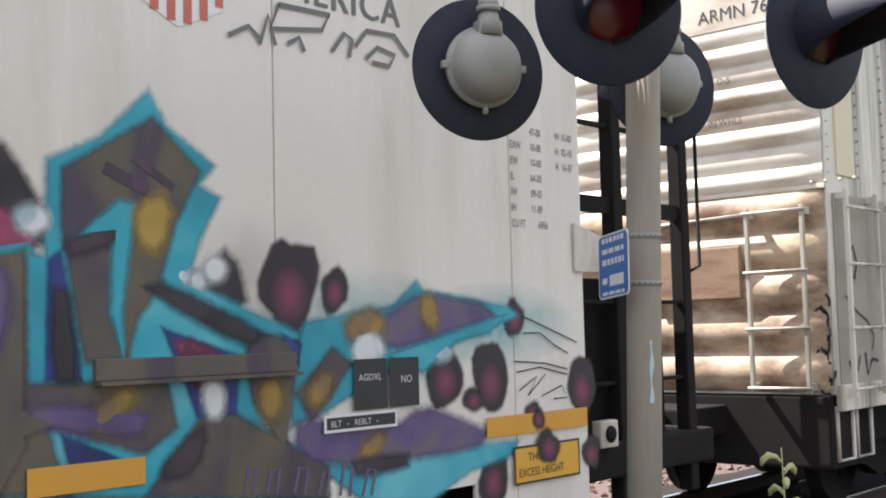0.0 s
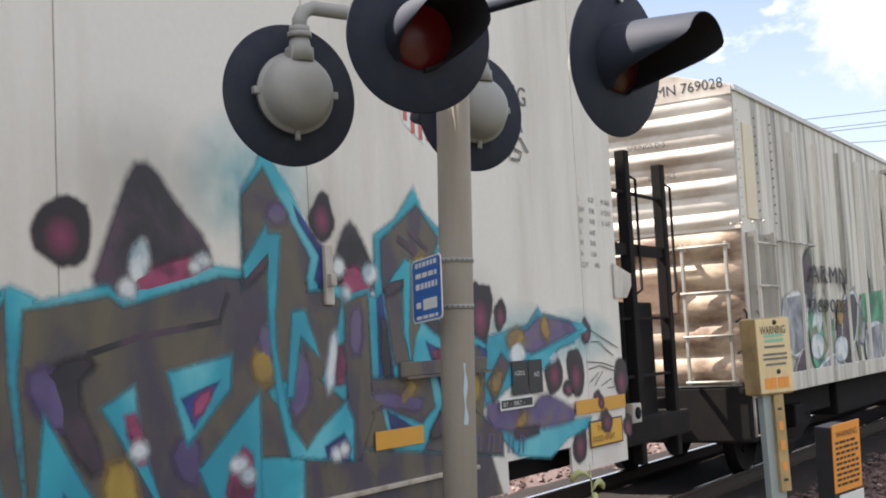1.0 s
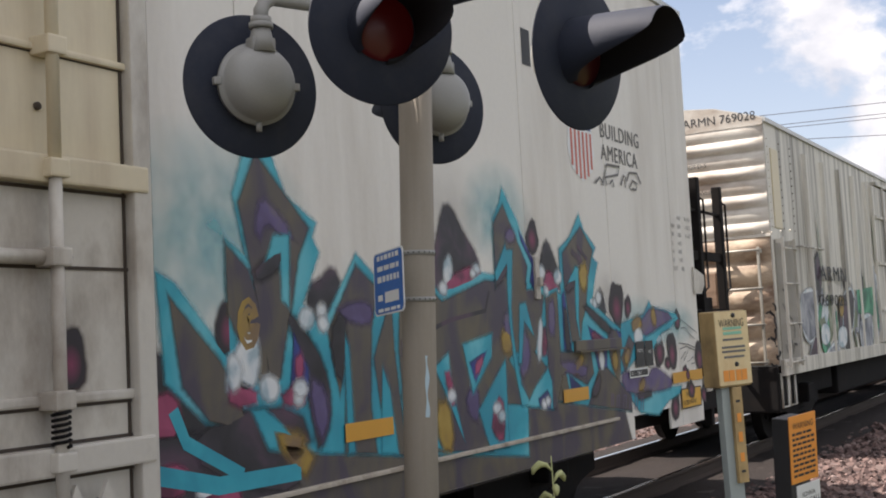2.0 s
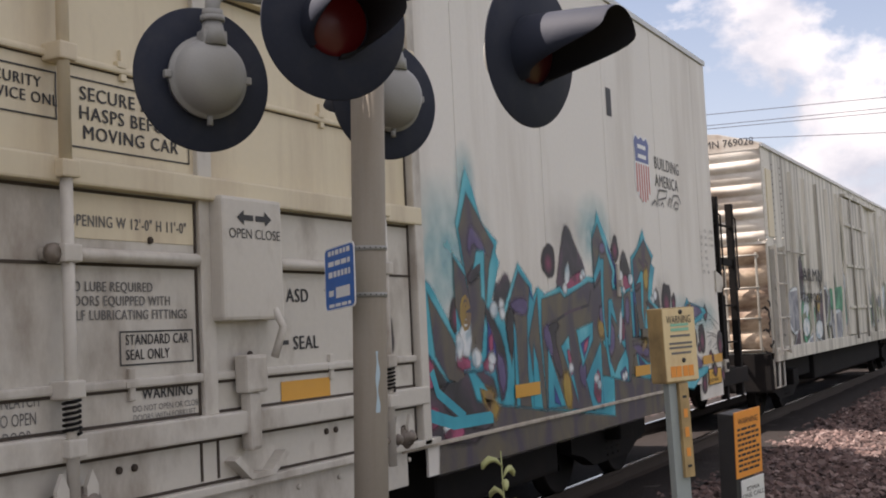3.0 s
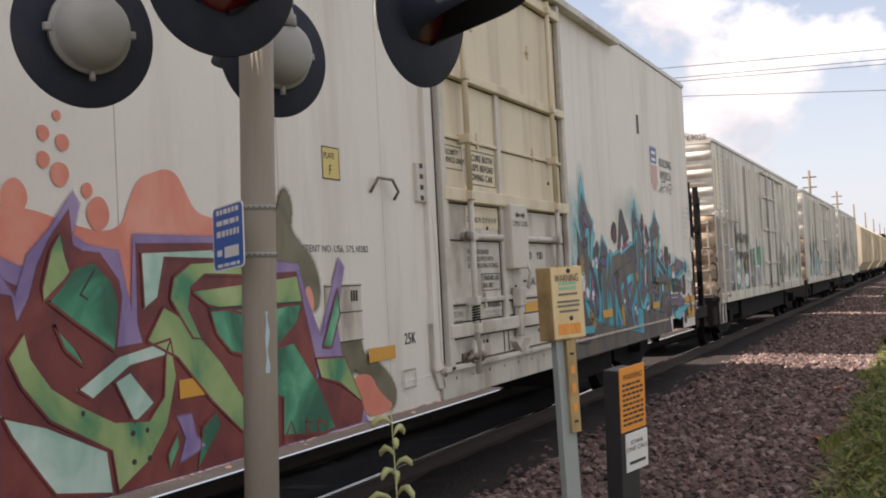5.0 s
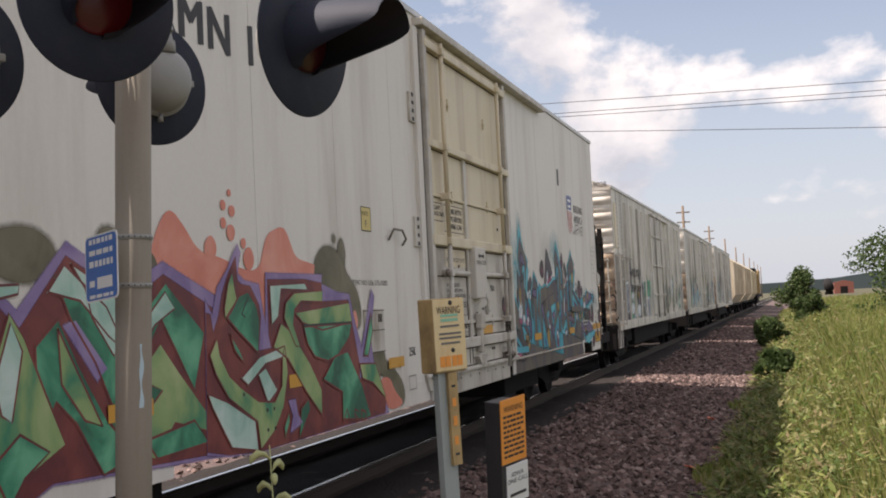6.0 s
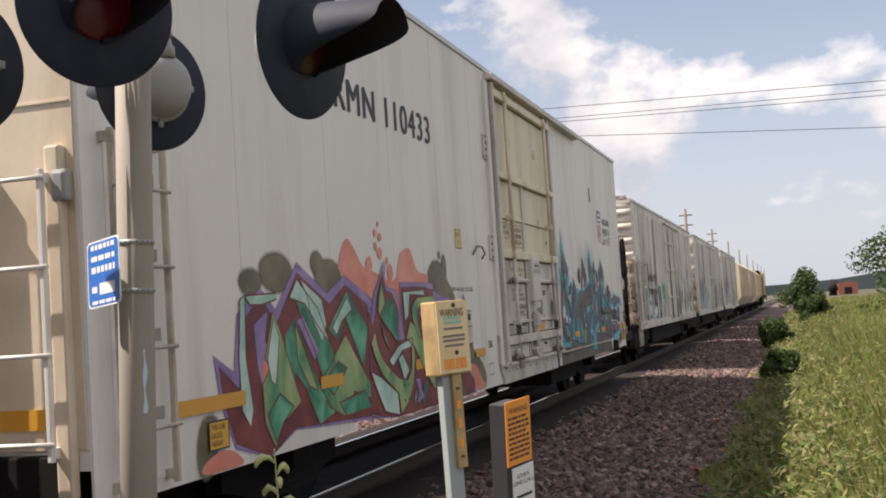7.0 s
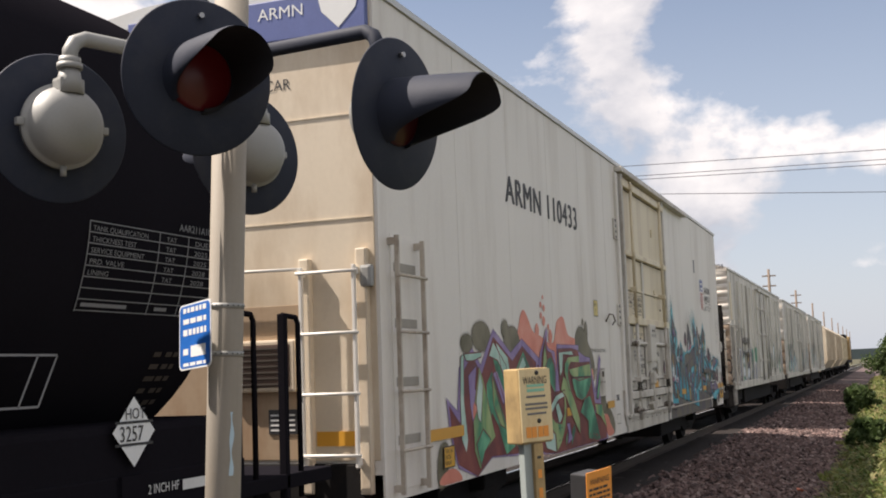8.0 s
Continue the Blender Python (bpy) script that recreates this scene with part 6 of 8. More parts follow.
def graffiti_green(car):
    g = Sprayer(car, "green and maroon graffiti letters with a salmon cloud")
    g.coat("salmon", [(-12.29, 1.81), (-12.1, 2.08), (-11.93, 2.36), (-11.79, 2.46), (-11.62, 2.35), (-11.42, 2.17), (-11.12, 2.15), (-10.89, 2.09), (-10.64, 2.05), (-10.48, 2.09), (-10.42, 2.22), (-10.33, 2.35), (-10.2, 2.39), (-10.08, 2.42), (-9.98, 2.40), (-9.9, 2.30), (-9.81, 2.18), (-9.6, 2.15), (-9.4, 2.13), (-9.27, 2.04), (-9.2, 1.88), (-9.3, 1.7), (-10.4, 1.6), (-11.6, 1.6)], 1)
    for y, z, r in ((-10.945, 2.62, .028), (-11.045, 2.525, .04), (-10.913, 2.49, .045), (-11.05, 2.395, .042), (-10.94, 2.33, .062), (-10.745, 2.26, .04), (-10.666, 2.145, .085), (-11.256, 2.21, .085)):
        g.blob(y, z, r * 1.05, r, "salmon", 2)
    g.blob(-13.34, 2.10, 0.280, 0.140, "olive", 1, peak=0.0)
    g.blob(-13.79, 2.02, 0.170, 0.085, "olive", 1, peak=0.0)
    g.blob(-12.52, 2.19, 0.110, 0.085, "olive", 1, peak=0.0)
    g.blob(-12.27, 2.07, 0.305, 0.140, "olive", 1, peak=0.0)
    g.blob(-9.09, 2.04, 0.345, 0.240, "olive", 1, peak=0.0)
    g.blob(-8.79, 2.25, 0.070, 0.110, "olive", 1, peak=0.0)
    g.blob(-7.94, 1.23, 0.190, 0.135, "olive", 1, peak=0.0)
    g.blob(-8.96, 2.37, 0.025, 0.020, "olive", 1, peak=0.0)
    g.coat("olive", [(-14.65, 1.08), (-14.37, 1.09), (-14.48, 0.71), (-14.71, 0.71)], 1)
    g.coat("salmon", [(-14.68, 0.71), (-14.63, 0.8), (-14.27, 0.87), (-13.98, 0.71), (-14.24, 0.71)], 2)
    g.coat("lilac", [(-14.41, 1.49), (-14.12, 1.36), (-14.03, 1.78), (-13.64, 1.97), (-13.39, 1.8), (-12.94, 2.18), (-12.35, 1.93), (-11.91, 2.09), (-11.1, 1.83), (-11.17, 0.75), (-13.13, 0.86), (-13.61, 0.71), (-14.15, 0.84), (-14.34, 1.17)], 3)
    g.coat("maroon", [(-14.35, 1.42), (-14.06, 1.24), (-13.96, 1.72), (-13.65, 1.91), (-13.38, 1.7), (-12.95, 2.1), (-12.3, 1.84), (-11.91, 2.01), (-11.11, 1.73), (-11.17, 0.78), (-13.13, 0.87), (-13.6, 0.71), (-14.15, 0.87), (-14.3, 1.17)], 4)
    g.coat("mint", [(-13.99, 1.89), (-13.91, 1.92), (-13.94, 1.46), (-13.86, 1.08), (-13.92, 0.96), (-14.04, 1.09), (-14.05, 1.46)], 6, "maroon", 0.014)
    g.coat("mint", [(-13.91, 1.92), (-13.37, 1.94), (-13.38, 1.89), (-13.63, 1.85), (-13.83, 1.85)], 6, "maroon", 0.014)
    g.coat("lilac", [(-13.78, 1.7), (-13.55, 1.79), (-13.62, 1.57), (-13.38, 1.43), (-13.67, 1.17), (-13.75, 1.41)], 6)
    g.coat("salmon", [(-13.69, 1.44), (-13.5, 1.45), (-13.6, 1.28), (-13.69, 1.24)], 7)
    g.coat("lime", [(-13.63, 1.44), (-13.46, 1.79), (-13.34, 1.66), (-13.19, 1.38), (-13.01, 1.06), (-13.35, 0.93), (-13.52, 0.76), (-13.68, 0.96), (-13.69, 1.25), (-13.55, 1.37)], 7, "maroon", 0.016)
    g.coat("mint", [(-13.59, 1.44), (-13.45, 1.74), (-13.36, 1.59), (-13.46, 1.23), (-13.54, 1.27)], 8, "maroon", 0.014)
    g.coat("emerald", [(-13.63, 1.02), (-13.4, 1.16), (-13.16, 1.04), (-13.37, 0.93), (-13.5, 0.8)], 8, "maroon", 0.018)
    g.coat("mint", [(-12.91, 2.06), (-12.48, 1.89), (-12.4, 1.67), (-12.51, 1.52), (-12.72, 1.75), (-12.78, 1.92)], 7, "maroon", 0.014)
    g.coat("emerald", [(-13.25, 1.61), (-13.04, 1.75), (-12.85, 1.47), (-12.58, 1.13), (-12.31, 0.91), (-12.65, 0.84), (-12.9, 1.16), (-13.08, 1.3), (-13.24, 1.09)], 6, "maroon", 0.018)
    g.coat("lime", [(-13.05, 1.7), (-12.88, 1.45), (-12.65, 1.12), (-12.82, 1.17), (-13.03, 1.39)], 7, "maroon", 0.016)
    g.coat("emerald", [(-13.06, 1.98), (-12.84, 1.94), (-12.56, 1.76), (-12.28, 1.45), (-12.22, 1.1), (-12.5, 1.16), (-12.7, 1.49), (-12.93, 1.75)], 6, "maroon", 0.018)
    g.coat("mint", [(-13.13, 1.9), (-12.97, 2.05), (-12.57, 1.81), (-12.36, 1.52), (-12.56, 1.64), (-12.83, 1.85)], 7, "maroon", 0.014)
    g.coat("lilac", [(-12.99, 1.71), (-12.88, 1.74), (-12.58, 1.45), (-12.69, 1.39)], 6)
    g.coat("emerald", [(-12.38, 1.62), (-11.89, 1.96), (-11.4, 1.62), (-11.56, 1.24), (-11.79, 1.52), (-11.96, 1.73), (-12.14, 1.52)], 6, "maroon", 0.018)
    g.coat("mint", [(-12.27, 1.64), (-11.9, 1.9), (-11.79, 1.79), (-12.04, 1.69), (-12.18, 1.57)], 7, "maroon", 0.014)
    g.coat("lime", [(-12.6, 1.17), (-11.98, 1.57), (-11.75, 1.37), (-11.4, 1.08), (-11.41, 0.95), (-11.83, 1.05), (-12.09, 0.85), (-12.41, 0.96)], 6, "maroon", 0.016)
    g.coat("emerald", [(-12.19, 0.98), (-11.58, 1.04), (-11.4, 0.87), (-12.06, 0.85)], 7, "maroon", 0.018)
    g.coat("emerald", [(-12.52, 1.17), (-12.18, 1.34), (-11.98, 1.27), (-12.32, 1.06)], 7, "maroon", 0.018)
    g.coat("lilac", [(-11.37, 1.83), (-11.28, 1.73), (-11.19, 1.93), (-11.04, 2.05), (-10.86, 2.24), (-10.82, 2.19), (-10.88, 2.03), (-10.77, 1.98), (-10.53, 1.95), (-10.5, 1.83), (-10.44, 1.63), (-10.4, 2.04), (-9.67, 2.04), (-9.3, 2.04), (-9.31, 1.96), (-8.96, 1.89), (-8.67, 1.87), (-8.57, 1.64), (-8.4, 1.37), (-8.08, 1.91), (-8.01, 1.85), (-8.16, 1.49), (-8.11, 1.24), (-7.74, 0.71), (-7.97, 0.71), (-10.6, 0.71), (-11.14, 0.74), (-11.42, 0.79)], 8)
    g.coat("maroon", [(-11.37, 1.75), (-11.31, 1.74), (-11.28, 1.61), (-11.19, 1.73), (-11.13, 1.88), (-11.04, 2.01), (-10.9, 2.15), (-10.88, 1.98), (-10.81, 1.95), (-10.68, 1.94), (-10.54, 1.8), (-10.52, 1.71), (-10.58, 1.45), (-10.35, 1.46), (-10.39, 1.57), (-10.38, 1.99), (-9.68, 2.0), (-9.31, 1.97), (-9.32, 1.81), (-8.7, 1.82), (-8.49, 1.24), (-8.49, 1.08), (-8.14, 1.21), (-7.8, 0.82), (-7.85, 0.72), (-10.61, 0.71), (-11.11, 0.75), (-11.42, 0.81)], 9)
    g.coat("lime", [(-11.11, 1.78), (-11.04, 1.96), (-10.97, 2.04), (-10.94, 1.93), (-10.91, 1.85), (-10.95, 1.81), (-11.1, 1.71)], 14, "maroon", 0.016)
    g.coat("mint", [(-11.08, 1.79), (-11.03, 1.93), (-10.98, 1.99), (-11.0, 1.84)], 12, "maroon", 0.014)
    g.coat("emerald", [(-11.07, 1.71), (-10.98, 1.78), (-10.88, 1.87), (-10.73, 1.9), (-10.6, 1.8), (-10.55, 1.68), (-10.57, 1.55), (-10.6, 1.44), (-10.74, 1.52), (-10.89, 1.6)], 14, "maroon", 0.018)
    g.coat("lime", [(-11.06, 1.71), (-10.88, 1.85), (-10.78, 1.87), (-10.85, 1.72), (-10.82, 1.59), (-10.89, 1.61)], 13, "maroon", 0.016)
    g.coat("emerald", [(-11.04, 1.6), (-10.9, 1.48), (-10.84, 1.38), (-10.97, 1.47)], 14, "maroon", 0.018)
    g.coat("lime", [(-11.35, 1.46), (-11.24, 1.57), (-11.2, 1.45), (-11.07, 1.3), (-10.91, 1.21), (-10.62, 1.08), (-10.34, 1.05), (-10.2, 1.16), (-10.17, 1.38), (-10.12, 1.46), (-10.08, 1.26), (-10.18, 1.0), (-10.36, 0.83), (-10.61, 0.72), (-10.65, 0.93), (-11.09, 1.14), (-11.27, 1.32)], 14, "maroon", 0.016)
    g.coat("emerald", [(-10.6, 1.05), (-10.35, 1.02), (-10.17, 1.16), (-10.1, 1.26), (-10.18, 1.0), (-10.36, 0.84), (-10.59, 0.75)], 13, "maroon", 0.018)
    g.coat("emerald", [(-11.27, 1.37), (-11.08, 1.21), (-10.74, 1.07), (-10.65, 0.95), (-11.06, 1.13)], 12, "maroon", 0.018)
    g.coat("mint", [(-10.89, 1.27), (-10.57, 1.41), (-10.12, 1.47), (-10.18, 1.38), (-10.48, 1.35), (-10.78, 1.21)], 14, "maroon", 0.014)
    g.coat("mint", [(-10.61, 1.28), (-10.48, 1.32), (-10.29, 1.14), (-10.46, 1.05)], 14, "maroon", 0.014)
    g.coat("mint", [(-11.4, 1.2), (-11.12, 1.12), (-10.69, 0.94), (-10.66, 0.72), (-11.07, 0.79), (-11.17, 0.9), (-11.34, 1.1)], 14, "maroon", 0.014)
    g.coat("emerald", [(-11.12, 1.09), (-10.73, 0.92), (-10.68, 0.74), (-10.94, 0.78)], 13, "maroon", 0.018)
    g.coat("mint", [(-10.35, 1.95), (-9.68, 1.97), (-9.63, 1.91), (-10.15, 1.92), (-10.22, 1.7), (-10.34, 1.65)], 14, "maroon", 0.014)
    g.coat("lime", [(-10.33, 1.47), (-10.17, 1.65), (-9.97, 1.57), (-9.63, 1.3), (-9.41, 1.07), (-9.43, 0.86), (-9.74, 1.08), (-10.06, 1.36)], 14, "maroon", 0.016)
    g.coat("emerald", [(-9.96, 1.52), (-9.63, 1.3), (-9.41, 1.07), (-9.42, 0.98), (-9.68, 1.21)], 13, "maroon", 0.018)
    g.coat("lime", [(-10.11, 1.69), (-10.07, 1.81), (-9.9, 1.89), (-9.31, 1.91), (-9.32, 1.81), (-9.77, 1.82), (-9.91, 1.75), (-9.94, 1.63), (-9.82, 1.45), (-9.91, 1.46)], 15, "maroon", 0.016)
    g.coat("lime", [(-9.91, 1.73), (-9.38, 1.76), (-8.7, 1.8), (-8.65, 1.62), (-9.34, 1.57), (-9.74, 1.64)], 14, "maroon", 0.016)
    g.coat("emerald", [(-9.73, 1.61), (-8.66, 1.61), (-8.73, 1.48), (-9.0, 1.34), (-9.25, 1.3), (-9.52, 1.35), (-9.67, 1.47)], 14, "maroon", 0.018)
    g.coat("mint", [(-9.66, 1.56), (-9.5, 1.53), (-9.35, 1.43), (-9.0, 1.4), (-9.13, 1.31), (-9.46, 1.34), (-9.62, 1.47)], 13, "maroon", 0.014)
    g.coat("emerald", [(-9.37, 1.15), (-9.09, 1.33), (-8.78, 1.36), (-8.45, 1.03), (-8.26, 0.74), (-8.4, 0.71), (-8.96, 0.77), (-8.94, 1.01)], 14, "maroon", 0.018)
    g.coat("mint", [(-9.02, 1.16), (-8.75, 1.27), (-8.52, 0.98), (-8.39, 0.77), (-8.8, 0.81), (-8.85, 1.01)], 13, "maroon", 0.014)
    g.coat("emerald", [(-8.38, 1.3), (-8.13, 1.7), (-8.11, 1.52), (-8.26, 1.29)], 14, "maroon", 0.018)
    g.coat("lime", [(-8.49, 1.23), (-8.07, 1.21), (-7.82, 0.86), (-8.16, 1.03), (-8.43, 1.09)], 14, "maroon", 0.016)
    g.coat("emerald", [(-9.85, 0.95), (-9.7, 1.02), (-9.67, 0.92), (-9.91, 0.72)], 14, "maroon", 0.018)
    g.coat("lilac", [(-10.08, 1.03), (-9.96, 1.03), (-9.92, 0.9), (-9.83, 0.84), (-10.07, 0.79), (-10.01, 0.91)], 14)
    g.coat("emerald", [(-10.19, 0.84), (-10.09, 0.95), (-10.08, 0.87), (-10.17, 0.76)], 14, "maroon", 0.018)
    g.coat("olive", [(-8.93, 1.78), (-8.89, 2.26), (-8.8, 2.35), (-8.72, 2.27), (-8.75, 2.14), (-8.68, 2.04), (-8.44, 1.91), (-8.35, 1.67), (-8.46, 1.54), (-8.58, 1.71), (-8.67, 1.87)], 1)
    g.coat("olive", [(-8.14, 1.28), (-7.6, 1.17), (-7.22, 0.94), (-7.22, 0.76), (-7.47, 0.76), (-7.81, 1.08)], 1)
    g.coat("salmon", [(-7.98, 1.05), (-7.64, 1.06), (-7.52, 0.9), (-7.19, 0.74), (-7.77, 0.71)], 2)
    g.blob(-8.53, 1.62, 0.070, 0.105, "salmon", 2, peak=0.0)
    g.stroke([(-8.97, 0.72), (-8.86, 0.85), (-8.78, 0.71)], 0.022, "maroon", 15)
    g.stroke([(-8.67, 0.83), (-8.67, 0.71), (-8.55, 0.71), (-8.66, 0.78), (-8.57, 0.8), (-8.67, 0.83)], 0.022, "maroon", 15)
    g.stroke([(-8.51, 0.81), (-8.5, 0.71), (-8.39, 0.72), (-8.4, 0.78), (-8.51, 0.81)], 0.022, "maroon", 15)
    g.stroke([(-10.85, 1.73), (-10.73, 1.86)], 0.012, "ink", 15)
    g.stroke([(-10.85, 1.74), (-10.79, 1.71)], 0.012, "ink", 15)
    g.stroke([(-9.73, 1.62), (-8.67, 1.62)], 0.016, "ink", 15)
    g.blob(-10.86, 1.15, 0.015, 0.015, "ink", 15, peak=0.0)
    g.blob(-10.48, 1.00, 0.020, 0.015, "ink", 15, peak=0.0)
    g.blob(-10.36, 1.00, 0.015, 0.015, "ink", 15, peak=0.0)
    g.blob(-10.48, 0.85, 0.020, 0.015, "ink", 15, peak=0.0)
    g.blob(-10.35, 0.85, 0.020, 0.015, "ink", 15, peak=0.0)
    g.finish()

reefer()


# ---- the older reefer ahead, with its ribbed end ----
OLDHALF = 1.36        # these cars are narrower


def old_reefer(y0, length, seed, eave=4.48, near=False):
    """White mechanical reefer with vertical side posts and a corrugated end."""
    car = thing("old_reefer_car", "weathered white box car with ribbed sides, corrugated end and graffiti", "freight car", pose(TRACK, y0, 0), "older box cars ahead")
    sill = 1.08
    shell(car, 0, length, sill, eave, M["old"], M["roof"], .28 if near else .10, OLDHALF)
    underframe(car, 0, length, sill)
    for y in (2.1, length - 2.1):
        bogie(car, y)
    # corrugated end: rows of wide horizontal ribs
    bm = bmesh.new()
    seam_z = 2.86 if near else sill + .02 + (eave - sill - .30) * .5
    # (bottom, pitch, depth) of each rib: deep ones below, deep and shallow by turns above the seam
    if near:
        low_ribs = [(sill + .02 + .352 * i, .352, .078) for i in range(5)]
        high_ribs = [(seam_z + .194 * i, .194, .062 if i % 2 == 0 else .026) for i in range(8)]
    else:
        pitch = (eave - sill - .30) / 6
        low_ribs = [(sill + .02 + pitch * i, pitch, .075) for i in range(3)]
        high_ribs = [(seam_z + pitch * i, pitch, .075) for i in range(3)]
    n = 10 * len(low_ribs + high_ribs)
    secs = []
    for i in range(n + 1):
        foot, pitch, depth = (low_ribs + high_ribs)[min(i // 10, n // 10 - 1)]
        k = i / 10 - min(i // 10, n // 10 - 1)
        z = foot + pitch * k
        out = depth * (math.sin(math.pi * k) ** .8 if 0 < k < 1 else 0)
        row = []
        for j in range(25):
            x = -OLDHALF + .03 + (2 * OLDHALF - .06) * j / 24
            fade = min(1, (OLDHALF - .04 - abs(x)) / .22)
            row.append((x, -.01 - out * max(0, fade) ** .5, z))
        secs.append(row)
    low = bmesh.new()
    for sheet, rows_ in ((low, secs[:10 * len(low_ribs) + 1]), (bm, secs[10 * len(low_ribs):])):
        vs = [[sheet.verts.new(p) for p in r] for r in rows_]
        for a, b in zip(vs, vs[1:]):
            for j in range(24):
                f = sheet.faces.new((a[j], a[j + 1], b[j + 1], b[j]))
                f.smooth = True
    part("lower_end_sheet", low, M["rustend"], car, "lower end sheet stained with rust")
    e = part("corrugated_end", bm, M["oldend"], car, "corrugated white end streaked with soot and rust")
    bm = bmesh.new()
    box(bm, -1.3, OLDHALF - .04, -.05, .5, .45, sill, .03)
    box(bm, -1.1, 1.1, .3, 4.2, .55, sill, .03)
    part("end_sill", bm, M["black"], car)
    bm = bmesh.new()
    box(bm, -1.1, 1.15, 4.4, length - 4.4, .42, sill, .04)
    part("underbody_box", bm, M["black"], car)
    # side posts
    for y in [2.13 + 1.2 * i for i in range(int((length - 2.6) / 1.2) + 1)]:
        if abs(y - length / 2) < 1.7:
            continue
        bm = bmesh.new()
        prof = [(y - .07, OLDHALF - .012), (y - .03, OLDHALF + .045), (y + .03, OLDHALF + .045), (y + .07, OLDHALF - .012)]
        loft(bm, [[(x, a, z) for a, x in prof] for z in (sill + .08, eave - .28)])
        part("side_post", bm, M["old"], car)
    bm = bmesh.new()
    box(bm, OLDHALF - .02, OLDHALF + .035, 0.02, length - .02, sill - .14, sill + .08, .008)
    part("side_sill", bm, M["old"], car)
    # plug door
    bm = bmesh.new()
    dy = length * .5
    box(bm, OLDHALF - .02, OLDHALF + .06, dy - 1.6, dy + 1.6, sill + .1, eave - .3, .012)
    d = part("plug_door", bm, M["old"], car)
    for z in (sill + .7, sill + 1.6, sill + 2.5):
        bm = bmesh.new()
        box(bm, OLDHALF + .05, OLDHALF + .10, dy - 1.55, dy + 1.55, z - .03, z + .03, .006)
        part("door_rail", bm, M["old"], d)
    for y in (dy - .8, dy + .8):
        bm = bmesh.new()
        tube(bm, [(OLDHALF + .1, y, sill), (OLDHALF + .1, y, eave - .3)], .025, 8)
        part("lock_bar", bm, M["old"], d)
    bm = bmesh.new()
    box(bm, OLDHALF - .01, OLDHALF + .1, dy - 1.4, dy + 3.6, eave - .28, eave - .21, .008)
    part("upper_track", bm, M["old"], car)
    # patches of graffiti
    rng = random.Random(seed)
    g = Sprayer(car, "faded graffiti patches on the lower side", OLDHALF)
    cols = ["fadegreen", "fadeblue", "fadegreen", "fadeblue", "fadegreen", "mist", "dark", "fadegreen", "emerald", "fadeblue"] if near else ["emerald", "cyan", "dark", "mist", "deep", "olive"]
    for i in range(125):
        a = rng.uniform(1.8, length - .6)
        h = rng.uniform(.10, .42) * (1.3 if i < 25 else 1)
        g.blob(a, sill + .12 + h + rng.uniform(0, 1.1) * rng.random(), rng.uniform(.06, .30), h, rng.choice(cols), 1 + i % 9, rng.uniform(-.6, .6), 9, 1.1)
    for i in range(22):
        a = rng.uniform(2.0, length - .4)
        h = rng.uniform(.25, .7)
        g.blob(a, sill + .5 + h + rng.uniform(0, 1.0), rng.uniform(.02, .07), h, rng.choice(["fadegreen", "fadeblue"]), 1 + i % 9, rng.uniform(-.06, .06), 11, .7)
    if near:
        # pale-rimmed letters, a block of green and a few square patches
        g.letter([(1.28, 2.06), (2.37, 2.12), (2.19, 1.45), (1.62, 1.36), (1.24, 1.57)], "fadeblue", "mist", .04, 11)
        g.letter([(1.58, 1.12), (1.77, 1.26), (2.09, 1.45), (2.29, 1.14)], "dark", "mist", .03, 13)
        g.letter([(2.59, 1.10), (3.01, 1.21), (3.56, 1.30), (3.59, 1.12)], "fadeblue", "mist", .04, 13)
        g.letter([(4.26, 2.08), (5.14, 2.14), (4.87, 1.55), (4.40, 1.38), (4.60, 1.11), (4.11, 1.11), (4.08, 1.51)], "dark", "mist", .06, 12)
        g.letter([(5.48, 1.60), (6.64, 1.71), (6.50, 1.11), (5.48, 1.11)], "fadeblue", "mist", .06, 12)
        g.coat("emerald", [(5.40, 2.15), (6.98, 2.23), (6.78, 1.70), (5.40, 1.75)], 11)
        g.coat("mist", [(2.46, 1.60), (3.01, 1.58), (2.93, 1.29), (2.38, 1.31)], 15)
        g.coat("mist", [(3.63, 1.52), (4.32, 1.53), (4.22, 1.22), (3.58, 1.21)], 15)
        g.coat("ochre", [(3.90, 2.02), (4.25, 2.02), (4.11, 1.73), (3.86, 1.74)], 13)
    g.finish()
    if near:
        bm = bmesh.new()
        prof = [(-OLDHALF + .02, eave - .10), (OLDHALF - .02, eave - .10), (OLDHALF - .02, eave - .01), (OLDHALF * .5, eave + .20), (0, eave + .265), (-OLDHALF * .5, eave + .20), (-OLDHALF + .02, eave - .01)]
        loft(bm, [[(x, y, z) for x, z in prof] for y in (-.035, -.012)])
        part("end_gable", bm, M["oldend"], car)
        words("ARMN 769028", .17, REAR_AT(.22, eave - .015, -.038), M["ink"], car, wide=1.0)
        words("ARMN", .33, SIDE_AT(2.48, 2.28, OLDHALF + .048), M["ink"], car, width=1.95, bold=.006)
        words("769028", .26, SIDE_AT(2.36, 1.88, OLDHALF + .048), M["ink"], car, width=1.95, bold=.004)
        bm = bmesh.new()
        tube(bm, [(OLDHALF, 1.29, 2.75), (OLDHALF + .08, 1.29, 2.75), (OLDHALF + .08, 2.71, 2.76), (OLDHALF, 2.71, 2.76)], .014, 8)
        part("grab_iron", bm, M["old"], car)
        words("SPRINGS D-5", .085, REAR_AT(.06, 3.87, -.075), M["ink"], car)
        words("IN WHLS", .085, REAR_AT(.30, 3.49, -.075), M["ink"], car)
